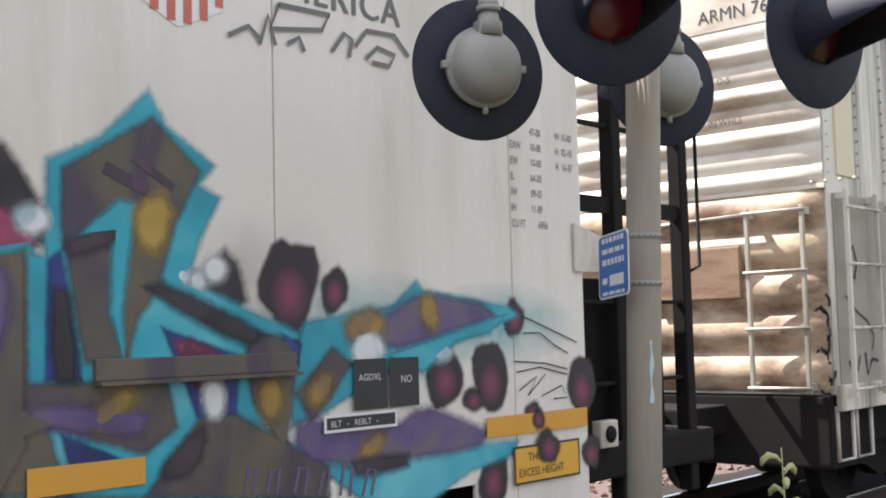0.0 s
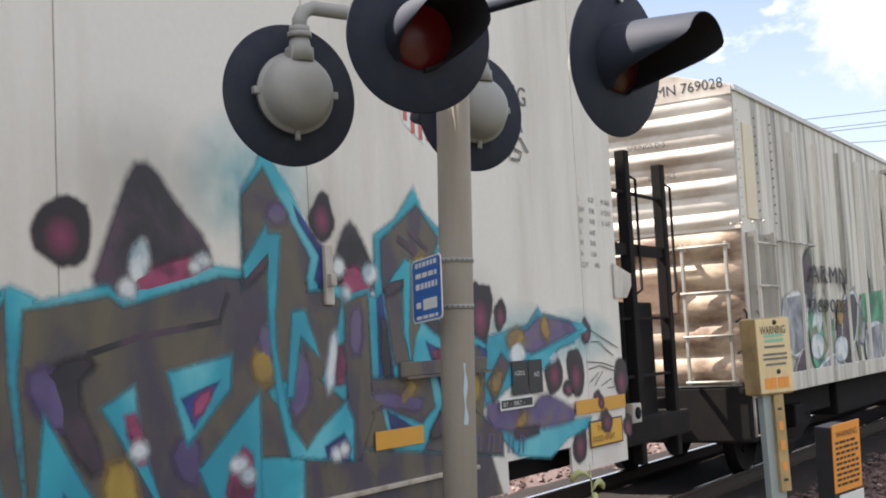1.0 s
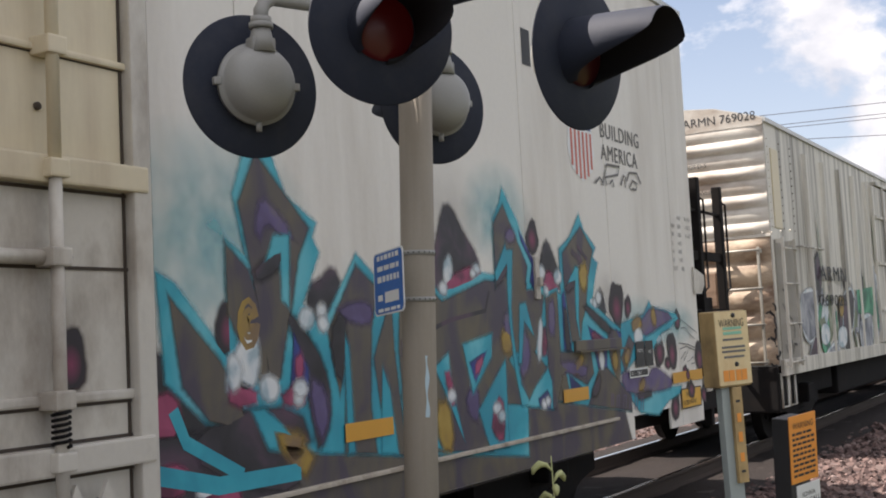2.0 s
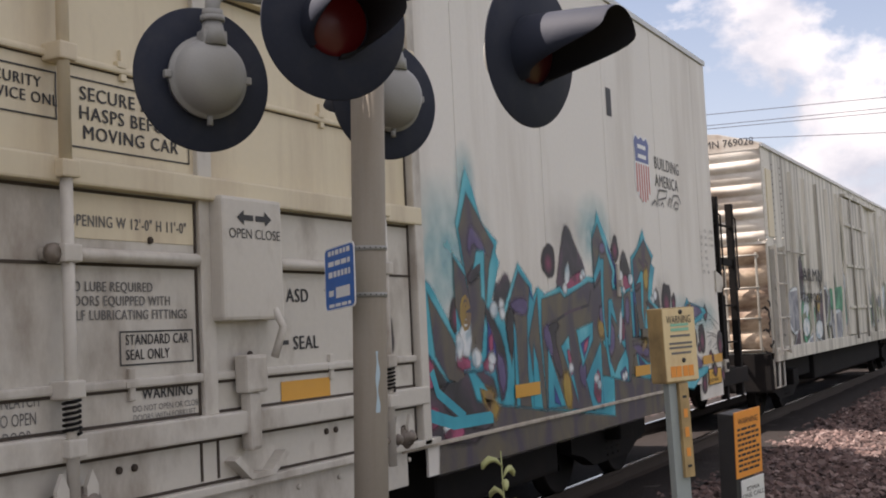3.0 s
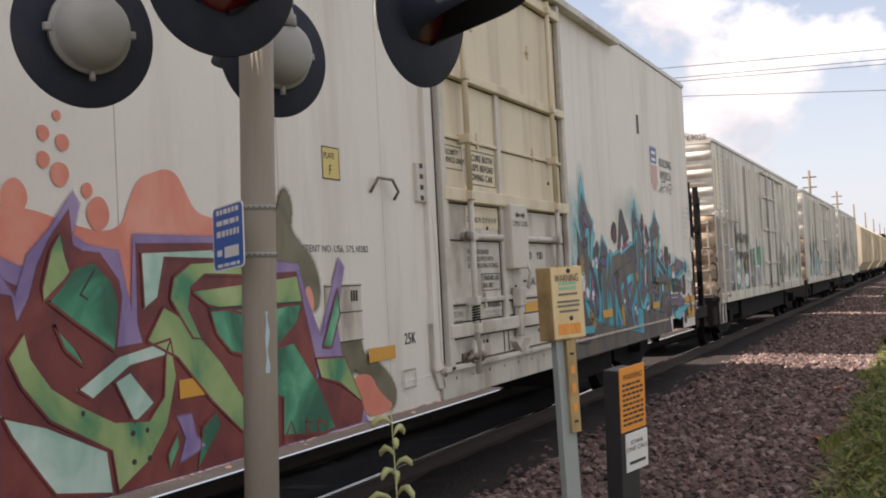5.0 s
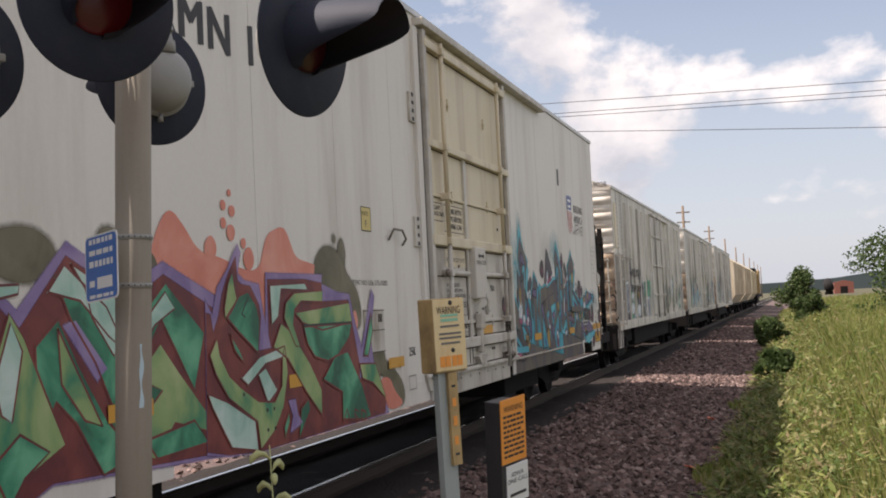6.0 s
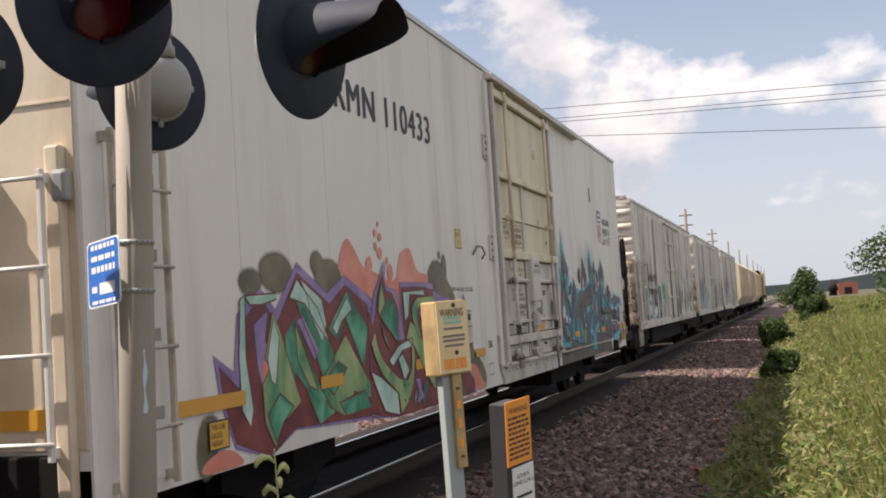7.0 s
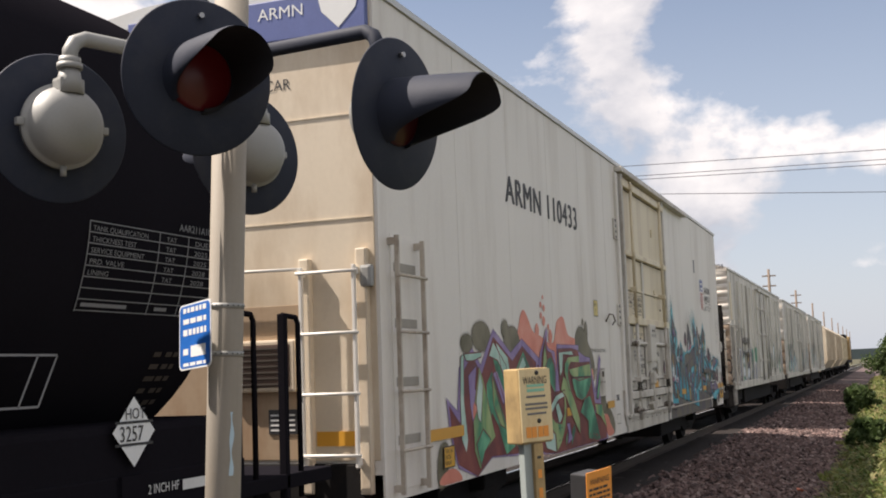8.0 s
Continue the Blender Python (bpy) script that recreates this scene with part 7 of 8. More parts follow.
        # mid-height seam with rivets, hatch boards, ladders
        z = seam_z
        bm = bmesh.new()
        box(bm, -OLDHALF + .02, OLDHALF - .01, -.035, -.005, z - .02, z + .02, .004)
        s = part("end_seam", bm, M["oldend"], e)
        for i in range(24):
            bm = bmesh.new()
            lathe(bm, [(.016, 0), (.012, .012), (.003, .016)], pose(-OLDHALF + .1 + i * .125, -.035, z + .035, 90, 0, 0), 8)
            part("rivet", bm, M["oldend"], s)
        ladder(car, "end_ladder", pose(OLDHALF - .67, -.08, 0), .51, (1.14, 1.65, 2.14, 2.66), 1.1, 2.70, M["old"], off=.1, stile=.035)
        bm = bmesh.new()
        box(bm, OLDHALF - .01, OLDHALF + .004, .10, 1.28, 1.1, 2.8, .002)
        part("ladder_panel", bm, M["seam"], car, "grimy grey panel behind the ladder")
        ladder(car, "side_ladder", pose(OLDHALF, .16, 0, 0, 0, 90), .66, (1.12, 1.64, 2.19, 2.68), 1.05, 2.83, M["old"], off=.09, stile=.035)
        bm = bmesh.new()
        box(bm, -.35, .58, -.12, -.03, 1.92, 2.39, .015)
        part("end_board", bm, M["boardwood"], car, "rusty wooden defect card board")
        bm = bmesh.new()
        tube(bm, [(-.5, -.14, 2.62), (OLDHALF - .7, -.14, 2.66)], .014, 8)
        part("grab_iron", bm, M["old"], car)
        # screened corner vent, rivet rows, stirrups
        bm = bmesh.new()
        box(bm, OLDHALF - .02, OLDHALF + .006, .22, .60, 2.97, 4.08, .004)
        part("vent_screen", bm, M["cream"], car, "rusty screened corner vent")
        for y in (.04, .68, 1.3):
            for i in range(12):
                bm = bmesh.new()
                lathe(bm, [(.014, 0), (.011, .010), (.003, .014)], pose(OLDHALF, y, 2.98 + i * .11, 0, 90, 0), 7)
                part("rivet", bm, M["old"], car)
        for y in (.16, .56):
            bm = bmesh.new()
            tube(bm, [(OLDHALF - .03, y - .12, .98), (OLDHALF - .03, y - .12, .52), (OLDHALF - .03, y + .2, .52), (OLDHALF - .03, y + .2, .98)], .022, 6)
            part("stirrup", bm, M["old"], car)
        # a looping tag down the end's corner post and a loose one behind the side ladder
        bm = bmesh.new()
        for i in range(7):
            cx, cz, r = OLDHALF - .085 + .025 * math.sin(i * 2.3), 1.16 + i * .115, .05 + .015 * math.sin(i * 1.7)
            ring = [(cx + r * math.cos(j * .6 + i) * (1 + .15 * math.sin(j)), cz + .082 * math.sin(j * .6 + i)) for j in range(10)]
            for (a, b), (c, d) in zip(ring, ring[1:]):
                side = Vector((b - d, c - a)).normalized() * .012
                bm.faces.new([bm.verts.new((p, -.021, q)) for p, q in ((a - side.x, b - side.y), (c - side.x, d - side.y), (c + side.x, d + side.y), (a + side.x, b + side.y))])
        part("graffiti", bm, M["ink"], car, "black looping tag on the corner post")
        g = Sprayer(car, "black tag strokes behind the ladder", OLDHALF + .006)
        g.stroke([(.30, 2.12), (.47, 2.07), (.52, 2.22), (.46, 2.36), (.38, 2.30)], .028, "ink", 2)
        g.stroke([(.24, 1.92), (.48, 1.78), (.70, 1.70), (.84, 1.56), (.78, 1.44)], .018, "ink", 2)
        g.stroke([(.26, 1.36), (.34, 1.24), (.36, 1.42), (.44, 1.26), (.50, 1.40)], .028, "ink", 2)
        g.stroke([(.62, 1.42), (.66, 1.22), (.76, 1.36), (.90, 1.34)], .028, "ink", 2)
        g.finish()
    ROLLING.append((car, y0))
    return car


old_reefer(9.50, 18.0, 3, near=True)
old_reefer(29.3, 17.4, 11)
old_reefer(48.4, 17.4, 12)


def hopper(y0, length, mat, label):
    car = thing("hopper_car", label, "freight car", pose(TRACK, y0, 0))
    bm = bmesh.new()
    prof = [(-HALF, 1.6), (-.9, .75), (.9, .75), (HALF, 1.6), (HALF, 4.0), (.9, 4.5), (-.9, 4.5), (-HALF, 4.0)]
    loft(bm, [[(x, y, z) for x, z in prof] for y in (0, length)])
    part("body", bm, mat, car)
    underframe(car, 0, length, .8)
    for y in (2.0, length - 2.0):
        bogie(car, y)
    for i in range(9):
        bm = bmesh.new()
        y = .8 + i * (length - 1.6) / 8
        box(bm, HALF - .01, HALF + .06, y - .05, y + .05, 1.6, 4.0, .01)
        part("side_post", bm, mat, car)
    ROLLING.append((car, y0))


hopper(67.8, 17.0, M["white_end"], "pale tan covered hopper car")
hopper(86.8, 17.0, M["white_end"], "pale tan covered hopper car")
hopper(105.8, 17.0, M["cream"], "tan covered hopper car")


def locomotive(y0):
    car = thing("locomotive", "yellow and dark grey diesel locomotive heading the train", "locomotive", pose(TRACK, y0, 0))
    bm = bmesh.new()
    box(bm, -1.5, 1.5, 0, 21, 1.1, 1.5, .04)
    part("frame", bm, M["black"], car)
    bm = bmesh.new()
    box(bm, -1.1, 1.1, .6, 16, 1.5, 4.3, .1)
    part("hood", bm, M["mustard"], car, "yellow engine hood")
    bm = bmesh.new()
    box(bm, -1.45, 1.45, 16, 19, 1.5, 4.6, .1)
    part("cab", bm, M["mustard"], car)
    bm = bmesh.new()
    box(bm, -1.3, 1.3, 2, 9, 4.0, 4.65, .08)
    part("radiator", bm, M["black"], car)
    bm = bmesh.new()
    box(bm, -1.3, 1.3, 7, 13, .35, 1.1, .1)
    part("fuel_tank", bm, M["black"], car)
    for y in (3.5, 17):
        bogie(car, y)
    ROLLING.append((car, y0))


locomotive(124.8)


def tank_car(y1):
    """Black tank car that follows the reefer; y1 is its leading head."""
    car = thing("tank_car", "glossy black tank car with white stencils and a hazard placard", "tank car", pose(TRACK, y1, 0))
    R, zc = 1.60, 2.72
    bm = bmesh.new()
    prof = [(.01, -.58), (.4, -.61), (.8, -.68), (1.15, -.76), (1.36, -.84), (1.51, -.96), (R, -1.18), (R, -16.2), (1.2, -16.7), (.01, -17)]
    lathe(bm, prof, Matrix.Translation((0, 0, zc)) @ Matrix(((1, 0, 0, 0), (0, 0, 1, 0), (0, -1, 0, 0), (0, 0, 0, 1))), 64)
    tk = part("tank", bm, M["tank"], car)
    bm = bmesh.new()
    box(bm, -.4, .4, -17.3, .85, .72, 1.05, .02)
    box(bm, -1.45, 1.45, -.75, .55, .98, 1.08, .01)
    part("stub_sill", bm, M["tank"], car)
    bm = bmesh.new()
    box(bm, -1.49, 1.49, -3.4, -.95, .9, 1.53, .05)
    part("bolster", bm, M["tank"], car, "deep black body bolster under the tank")
    bm = bmesh.new()
    box(bm, HALF - .12, HALF - .02, -16, -.8, .9, 1.25, .01)
    part("side_rail", bm, M["tank"], car)
    bogie(car, -1.75)
    bogie(car, -15.2)
    for y in (-.76, -.12):
        bm = bmesh.new()
        box(bm, HALF - .13, HALF - .07, y - .026, y + .026, .6, 2.2, .008)
        part("rail_post", bm, M["tank"], car)
    bm = bmesh.new()
    for y in (-.76, -.12):
        tube(bm, [(HALF - .1, y, 2.19), (HALF - .1, y + .2, 2.18), (HALF - .1, y + .23, 2.14), (HALF - .1, y + .24, .9)], .02, 8)
    part("handrail", bm, M["tank"], car)
    # amber strip on the tank's flank
    def bend(dist, y, off=.004):
        a = lean(2.42 + dist)
        return Vector(((R + off) * math.cos(a), y, zc + (R + off) * math.sin(a)))
    def lean(z):
        return math.asin(max(-1, min(1, (z - zc) / R)))
    def on_flank(y, z):
        return Matrix.Translation(bend(z - 2.42, y, .006)) @ Matrix.Rotation(-lean(z), 4, "Y") @ SIDE
    def patch(y0, y1, z0, z1, mat, name, label=""):
        bm = bmesh.new()
        n = 10
        vs = [[bm.verts.new(bend(z0 + (z1 - z0) * i / n, y, .005)) for y in (y0, y1)] for i in range(n + 1)]
        for a, b in zip(vs, vs[1:]):
            bm.faces.new((a[0], a[1], b[1], b[0]))
        return part(name, bm, mat, tk, label)
    patch(-1.20, -1.09, -.33, .9, M["reflect"], "reflector", "amber reflective strip")
    # inspection table
    for i in range(9):
        z = .17 - i * .057
        patch(-2.48, -1.27, z, z + .006, M["dimink"], "table_rule")
    for y in (-2.48, -1.86, -1.57, -1.27):
        patch(y, y + .008, -.29, .17, M["dimink"], "table_rule")
    for i in range(8):
        if i in (5, 6):
            continue
        if i < 5:
            for text, yy, ww in ((("TANK QUALIFICATION", "THICKNESS TEST", "SERVICE EQUIPMENT", "PRD. VALVE", "LINING")[i], -2.45, (.48, .38, .46, .29, .17)[i]), ("TAT", -1.79, .1), (("DUE", "2025", "2025", "2028", "2028")[i], -1.50, .14)):
                words(text, .04, on_flank(yy, 2.545 - i * .057), M["dimink"], tk, width=ww)
            continue
        for a, b in ((-2.44, -2.10 + .05 * (i % 3)), (-1.79, -1.67), (-1.50, -1.38)):
            patch(a, b, .135 - i * .057, .155 - i * .057, M["dimink"], "print_bar")
    words("AAR211A100W1", .06, on_flank(-1.67, 2.62), M["dimink"], tk, width=.46)
    for i in range(5):
        a = -1.62 + .012 * i
        for b, w in ((0, .07 + .015 * (i % 3)), (.12, .06), (.20, .05 - .008 * (i % 2))):
            patch(a + b, a + b + w, -.52 - i * .07, -.492 - i * .07, M["grimeshade"], "print_bar")
    # placard and its holder
    bm = bmesh.new()
    c = (HALF + .012, -2.02, 1.485)
    def lozenge(s, x, mat, name, label=""):
        bm = bmesh.new()
        poly(bm, ((c[1] - s, c[2]), (c[1], c[2] - s), (c[1] + s, c[2]), (c[1], c[2] + s)), x)
        return part(name, bm, mat, car, label)
    pl = lozenge(.19, c[0], M["signwhite"], "placard", "white lozenge hazard placard")
    bm = bmesh.new()
    rect_patch(bm, c[1] - .17, c[1] + .17, c[2] + .045, c[2] + .06, c[0] + .003)
    rect_patch(bm, c[1] - .17, c[1] + .17, c[2] - .075, c[2] - .06, c[0] + .003)
    part("rule", bm, M["ink"], pl)
    words("HOT", .085, SIDE_AT(c[1] - .085, c[2] + .07, c[0] + .004), M["ink"], pl)
    words("3257", .12, SIDE_AT(c[1] - .135, c[2] - .05, c[0] + .004), M["ink"], pl, wide=.9)
    bm = bmesh.new()
    box(bm, HALF - .06, HALF + .005, -2.12, -1.92, 1.0, 1.25)
    part("placard_holder", bm, M["tank"], car)
    bm = bmesh.new()
    rect_patch(bm, -1.52, -1.28, 1.12, 1.18, HALF - .012)
    part("print_bar", bm, M["whiteink"], car)
    words("2 INCH HF", .075, SIDE_AT(-1.86, 1.13, HALF - .012), M["whiteink"], car, width=.3)
    words("COMP SHOES", .075, SIDE_AT(-1.24, 1.12, HALF - .012), M["whiteink"], car, width=.34)
    # slanted empty stencil frame with a dividing line
    for (ya, za), (yb, zb) in (((-3.74, 1.65), (-2.80, 1.65)), ((-3.60, 1.90), (-2.66, 1.90)), ((-2.80, 1.65), (-2.66, 1.90)), ((-2.94, 1.65), (-2.80, 1.90)), ((-3.74, 1.65), (-3.60, 1.90))):
        along = Vector((yb - ya, zb - za)).normalized() * .006
        bm = bmesh.new()
        poly(bm, ((ya + along.y, za - along.x), (yb + along.y, zb - along.x), (yb - along.y, zb + along.x), (ya - along.y, za + along.x)), HALF + .02)
        part("stencil_line", bm, M["dimink"], car)
    ROLLING.append((car, y1))


tank_car(-17.26)


# ---- the crossing signal ----
PX, PY = -2.319, 3.640
FWD = Vector((PX, PY, 0)).normalized()
LEAN = Matrix.Translation((PX, PY, -.35)) @ Matrix.Rotation(radians(1.85), 4, FWD)


def facing(az_deg, tilt=0.0):
    """Rotation that turns +z to the level direction az_deg left of +y, raised by tilt."""
    a, t = radians(az_deg), radians(tilt)
    d = Vector((-math.sin(a) * math.cos(t), math.cos(a) * math.cos(t), math.sin(t)))
    up = Vector((0, 0, 1))
    x = up.cross(d).normalized()
    y = d.cross(x)
    return Matrix((x, y, d)).transposed().to_4x4()


def flasher(mast, at, az, tilt, lit, roll):
    """A crossing flasher: round background, red roundel, long hood, cast housing with its neck. +z is its front, +y its top."""
    m = LEAN.inverted() @ Matrix.Translation(at) @ facing(az, tilt)
    f = new("flasher")
    f.parent = mast
    f.matrix_basis = m
    tagged(f, "red flasher with black background disc and hood")
    I = Matrix.Identity(4)
    bm = bmesh.new()
    lathe(bm, [(.112, -.004), (.25, -.004), (.254, 0), (.25, .004), (.112, .004)], I, 64)
    part("background", bm, M["signal"], f, "black enamelled round background")
    bm = bmesh.new()
    lathe(bm, [(.108, -.01), (.108, .012), (.095, .022), (.06, .034), (.002, .04)], I, 40)
    part("roundel", bm, M["lens"] if lit else M["lensoff"], f, "red glass roundel")
    # hood: a scoop, long above and on one side, cut away below
    n, roll = 40, radians(roll)
    # the inner skin's blacker colour puts in the shade inside the hood
    for name, r, mat in (("hood", .121, M["signal"]), ("hood_inner_shade", .1175, M["hoodin"])):
        bm = bmesh.new()
        ring = []
        for i in range(n + 1):
            a = radians(-65 + 310 * i / n) - roll
            k = min(1, (1 + math.sin(a + roll)) / 1.35)
            reach = .03 + .31 * k * k * (3 - 2 * k)
            ring.append([bm.verts.new((r * k * math.cos(a), r * k * math.sin(a), z)) for k, z in ((1, .004), (.97, reach * .5), (.92, reach * .94), (.89, reach))])
        for u, v in zip(ring, ring[1:]):
            for j in range(3):
                q = bm.faces.new((u[j], v[j], v[j + 1], u[j + 1]))
                q.smooth = True
        h = part(name, bm, mat, f, "long black visor" if name == "hood" else "")
    bm = bmesh.new()
    lathe(bm, [(.004, -.150), (.05, -.146), (.09, -.132), (.115, -.108), (.130, -.07), (.134, -.052), (.145, -.050), (.145, -.036), (.137, -.034), (.134, -.005)], I, 48)
    tube(bm, [(0, .10, -.09), (0, .15, -.09), (0, .19, -.09)], [.048, .04, .032], 14)
    tube(bm, [(0, .185, -.09), (0, .205, -.09)], .042, 14)
    box(bm, -.162, -.135, -.014, .014, -.056, -.03, .006)
    box(bm, .135, .162, -.014, .014, -.056, -.03, .006)
    tube(bm, [(0, -.135, -.05), (0, -.168, -.05)], .011, 8)
    box(bm, -.045, .045, .08, .155, -.115, -.05, .012)
    part("housing", bm, M["alu"], f, "dull cast aluminium lamp housing")
    bm = bmesh.new()
    tube(bm, [(0, .20, .004), (0, .20, .022)], .009, 8)
    part("bolt", bm, M["steel"], f)
    return m @ Vector((0, .2, -.09))


def crossing_signal():
    mast = thing("crossing_signal", "railway crossing signal with four round flashers on a grey steel mast", "crossing signal", LEAN)
    inv = LEAN.inverted()
    bm = bmesh.new()
    tube(bm, [(0, 0, 0), (0, 0, 3.75)], .0635, 28)
    part("pole", bm, M["pole"], mast, "weathered galvanised steel pole")
    bm = bmesh.new()
    lathe(bm, [(.2, -.05), (.2, .05), (.12, .09), (.075, .12), (.075, .3)], Matrix.Identity(4), 24)
    part("base", bm, M["pole"], mast)
    necks = []
    for at, az, tilt, lit, roll in (((-2.560, 3.122, 2.610), 64.2, 1.1, False, 0), ((-2.021, 3.146, 2.724), 234.1, -5, True, 20), ((-1.475, 3.495, 2.612), 258.6, -4.2, False, 4), ((-2.388, 4.076, 2.667), 63.0, -.5, False, 0)):
        necks.append(flasher(mast, at, az, tilt, lit, roll))
    for i, p in enumerate(necks):
        top = p + Vector((0, 0, .10))
        hub = Vector((0, 0, top.z + .02))
        bm = bmesh.new()
        d = (Vector((hub.x, hub.y, top.z + .0)) - top).normalized()
        tube(bm, [p, p + Vector((0, 0, .05)), top + Vector((0, 0, -.02)) + d * .015, top + d * .05, hub], .026, 14)
        arm = part("arm", bm, M["alu"] if i in (0, 3) else M["signal"], mast, "pipe arm with elbow")
        bm = bmesh.new()
        tube(bm, [p + Vector((0, 0, .0)), p + Vector((0, 0, .025))], .036, 12)
        part("clamp", bm, M["alu"], arm)
    bm = bmesh.new()
    lathe(bm, [(.075, necks[0].z + .02), (.085, necks[0].z + .03), (.085, necks[0].z + .21), (.075, necks[0].z + .22)], Matrix.Identity(4), 24)
    part("arm_hub", bm, M["signal"], mast)
    # blue notice on two perforated bands
    for z in (2.369, 2.195):
        bm = bmesh.new()
        lathe(bm, [(.0645, z - .009), (.0665, z - .009), (.0665, z + .009), (.0645, z + .009)], Matrix.Identity(4), 28)
        band = part("band", bm, M["alu"], mast, "perforated steel strap")
        for k in range(20):
            bm = bmesh.new()
            a = k * 2 * math.pi / 20
            lathe(bm, [(.003, -.001), (.003, .0006)], Matrix.Translation((.067 * math.cos(a), .067 * math.sin(a), z)) @ facing(math.degrees(a) - 90) , 8)
            part("hole", bm, M["ink"], band)
    # pale blue paint drip
    bm = bmesh.new()
    to = math.atan2(-PY, -PX) + radians(24)
    for i in range(24):
        z = 1.761 + (1.986 - 1.761) * i / 23
        w = .09 + .05 * math.sin(i * .5 + .8)
        for sgn in (0,):
            r = .0641
            a0, a1 = to - w + .03 * math.sin(i * .5), to + w + .03 * math.sin(i * .5)
            bm.verts.new((r * math.cos(a0), r * math.sin(a0), z))
            bm.verts.new((r * math.cos((a0 + a1) / 2), r * math.sin((a0 + a1) / 2), z))
            bm.verts.new((r * math.cos(a1), r * math.sin(a1), z))
    bm.verts.ensure_lookup_table()
    for i in range(23):
        for j in (0, 1):
            q = 3 * i + j
            bm.faces.new((bm.verts[q], bm.verts[q + 1], bm.verts[q + 4], bm.verts[q + 3]))
    part("paint_drip", bm, M["paleblue"], mast, "pale blue paint drip")
    m = inv @ Matrix.Translation((-2.294, 3.534, 1.911)) @ facing(148.9, 2.4) @ Matrix.Rotation(radians(3.4), 4, "Z")
    bm = bmesh.new()
    w, h, r = .124, .118, .02
    def rounded(w, h, r, z):
        return [(sx * (w - r) + r * math.cos(a), sy * (h - r) + r * math.sin(a), z) for sx, sy, a0 in ((1, 1, 0), (-1, 1, 90), (-1, -1, 180), (1, -1, 270)) for a in (radians(a0 + k * 22.5) for k in range(5))]
    loft(bm, [rounded(w, h, r, -.0015), rounded(w, h, r, .0015)])
    bm.transform(m)
    s = part("notice", bm, M["signwhite"], mast, "blue emergency notice with a white border")
    bm = bmesh.new()
    loft(bm, [rounded(w - .006, h - .006, r, .0016), rounded(w - .006, h - .006, r, .0022)])
    bm.transform(m)
    part("field", bm, M["bluesign"], s)
    bm = bmesh.new()
    rng = random.Random(4)
    for i, (zz, hh) in enumerate(((.095, .018), (.055, .018), (.015, .022), (-.1, .012))):
        x = -.09
        while x < .08:
            l = rng.uniform(.015, .05)
            box(bm, x, min(.09, x + l), zz - hh / 2, zz + hh / 2, .0024, .0028)
            x += l + .009
    box(bm, -.03, .085, -.075, -.035, .0024, .0028)
    box(bm, -.09, -.05, -.065, -.043, .0024, .0028)
    bm.transform(m)
    part("print", bm, M["signwhite"], s, "bars of white print")


crossing_signal()


# ---- marker posts ----
def marker_box():
    at = Vector((-1.556, 5.273, 1.582))
    m = Matrix.Translation(at) @ Matrix.Rotation(radians(59.0), 4, "Z") @ Matrix.Rotation(radians(-1.4), 4, "Y")
    t = thing("marker_post", "faded yellow warning marker box on a grey-green post", "marker post", m)
    # local: x across the plate, -y towards the viewer, z up, origin at the middle of the plate
    bm = bmesh.new()
    box(bm, -.100, .095, 0, .105, -.178, .172, .008)
    b = part("box", bm, M["mustard"], t)
    bm = bmesh.new()
    box(bm, -.098, .098, -.004, 0, -.168, .168)
    pl = part("plate", bm, M["plate"], b)
    words("WARNING", .052, Matrix.Translation((-.078, -.006, .098)) @ REAR, M["ink"], pl, width=.15)
    bm = bmesh.new()
    for z, h in ((.085, .012), (.062, .014)):
        box(bm, -.055, .055, -.0062, -.005, z, z + h)
    part("print_bar", bm, M["green"], pl)
    bm = bmesh.new()
    for i, (z, l) in enumerate(((.035, .06), (.0, .07), (-.02, .07), (-.045, .06))):
        box(bm, -l, l, -.0062, -.005, z, z + .01)
    part("print_bar", bm, M["greyink"], pl)
    bm = bmesh.new()
    for x in (-.06, -.025, .015, .05):
        box(bm, x - .013, x + .018, -.0062, -.005, -.15, -.10)
    part("print_block", bm, M["orange"], pl)
    for z in (.15, -.075):
        bm = bmesh.new()
        lathe(bm, [(.012, 0), (.010, .005), (.002, .007)], Matrix.Translation((.012, -.004, z)) @ Matrix.Rotation(radians(90), 4, "X"), 10)
        part("bolt", bm, M["ink"], b)
    bm = bmesh.new()
    z0 = -at.z - .4
    box(bm, -.072, .018, .02, .06, z0, -.17, .004)
    po = part("post", bm, M["post"], t)
    bm = bmesh.new()
    box(bm, -.026, .030, .0, .019, -.615, -.18)
    st = part("strip", bm, M["mustard"], po, "yellow strip with dark marks")
    for z, h in ((-.25, .012), (-.34, .04), (-.43, .045), (-.52, .04), (-.57, .012)):
        bm = bmesh.new()
        box(bm, -.010, .014, -.0015, -.0003, z, z + h)
        part("mark", bm, M["ink"] if h < .02 else M["orange"], st)


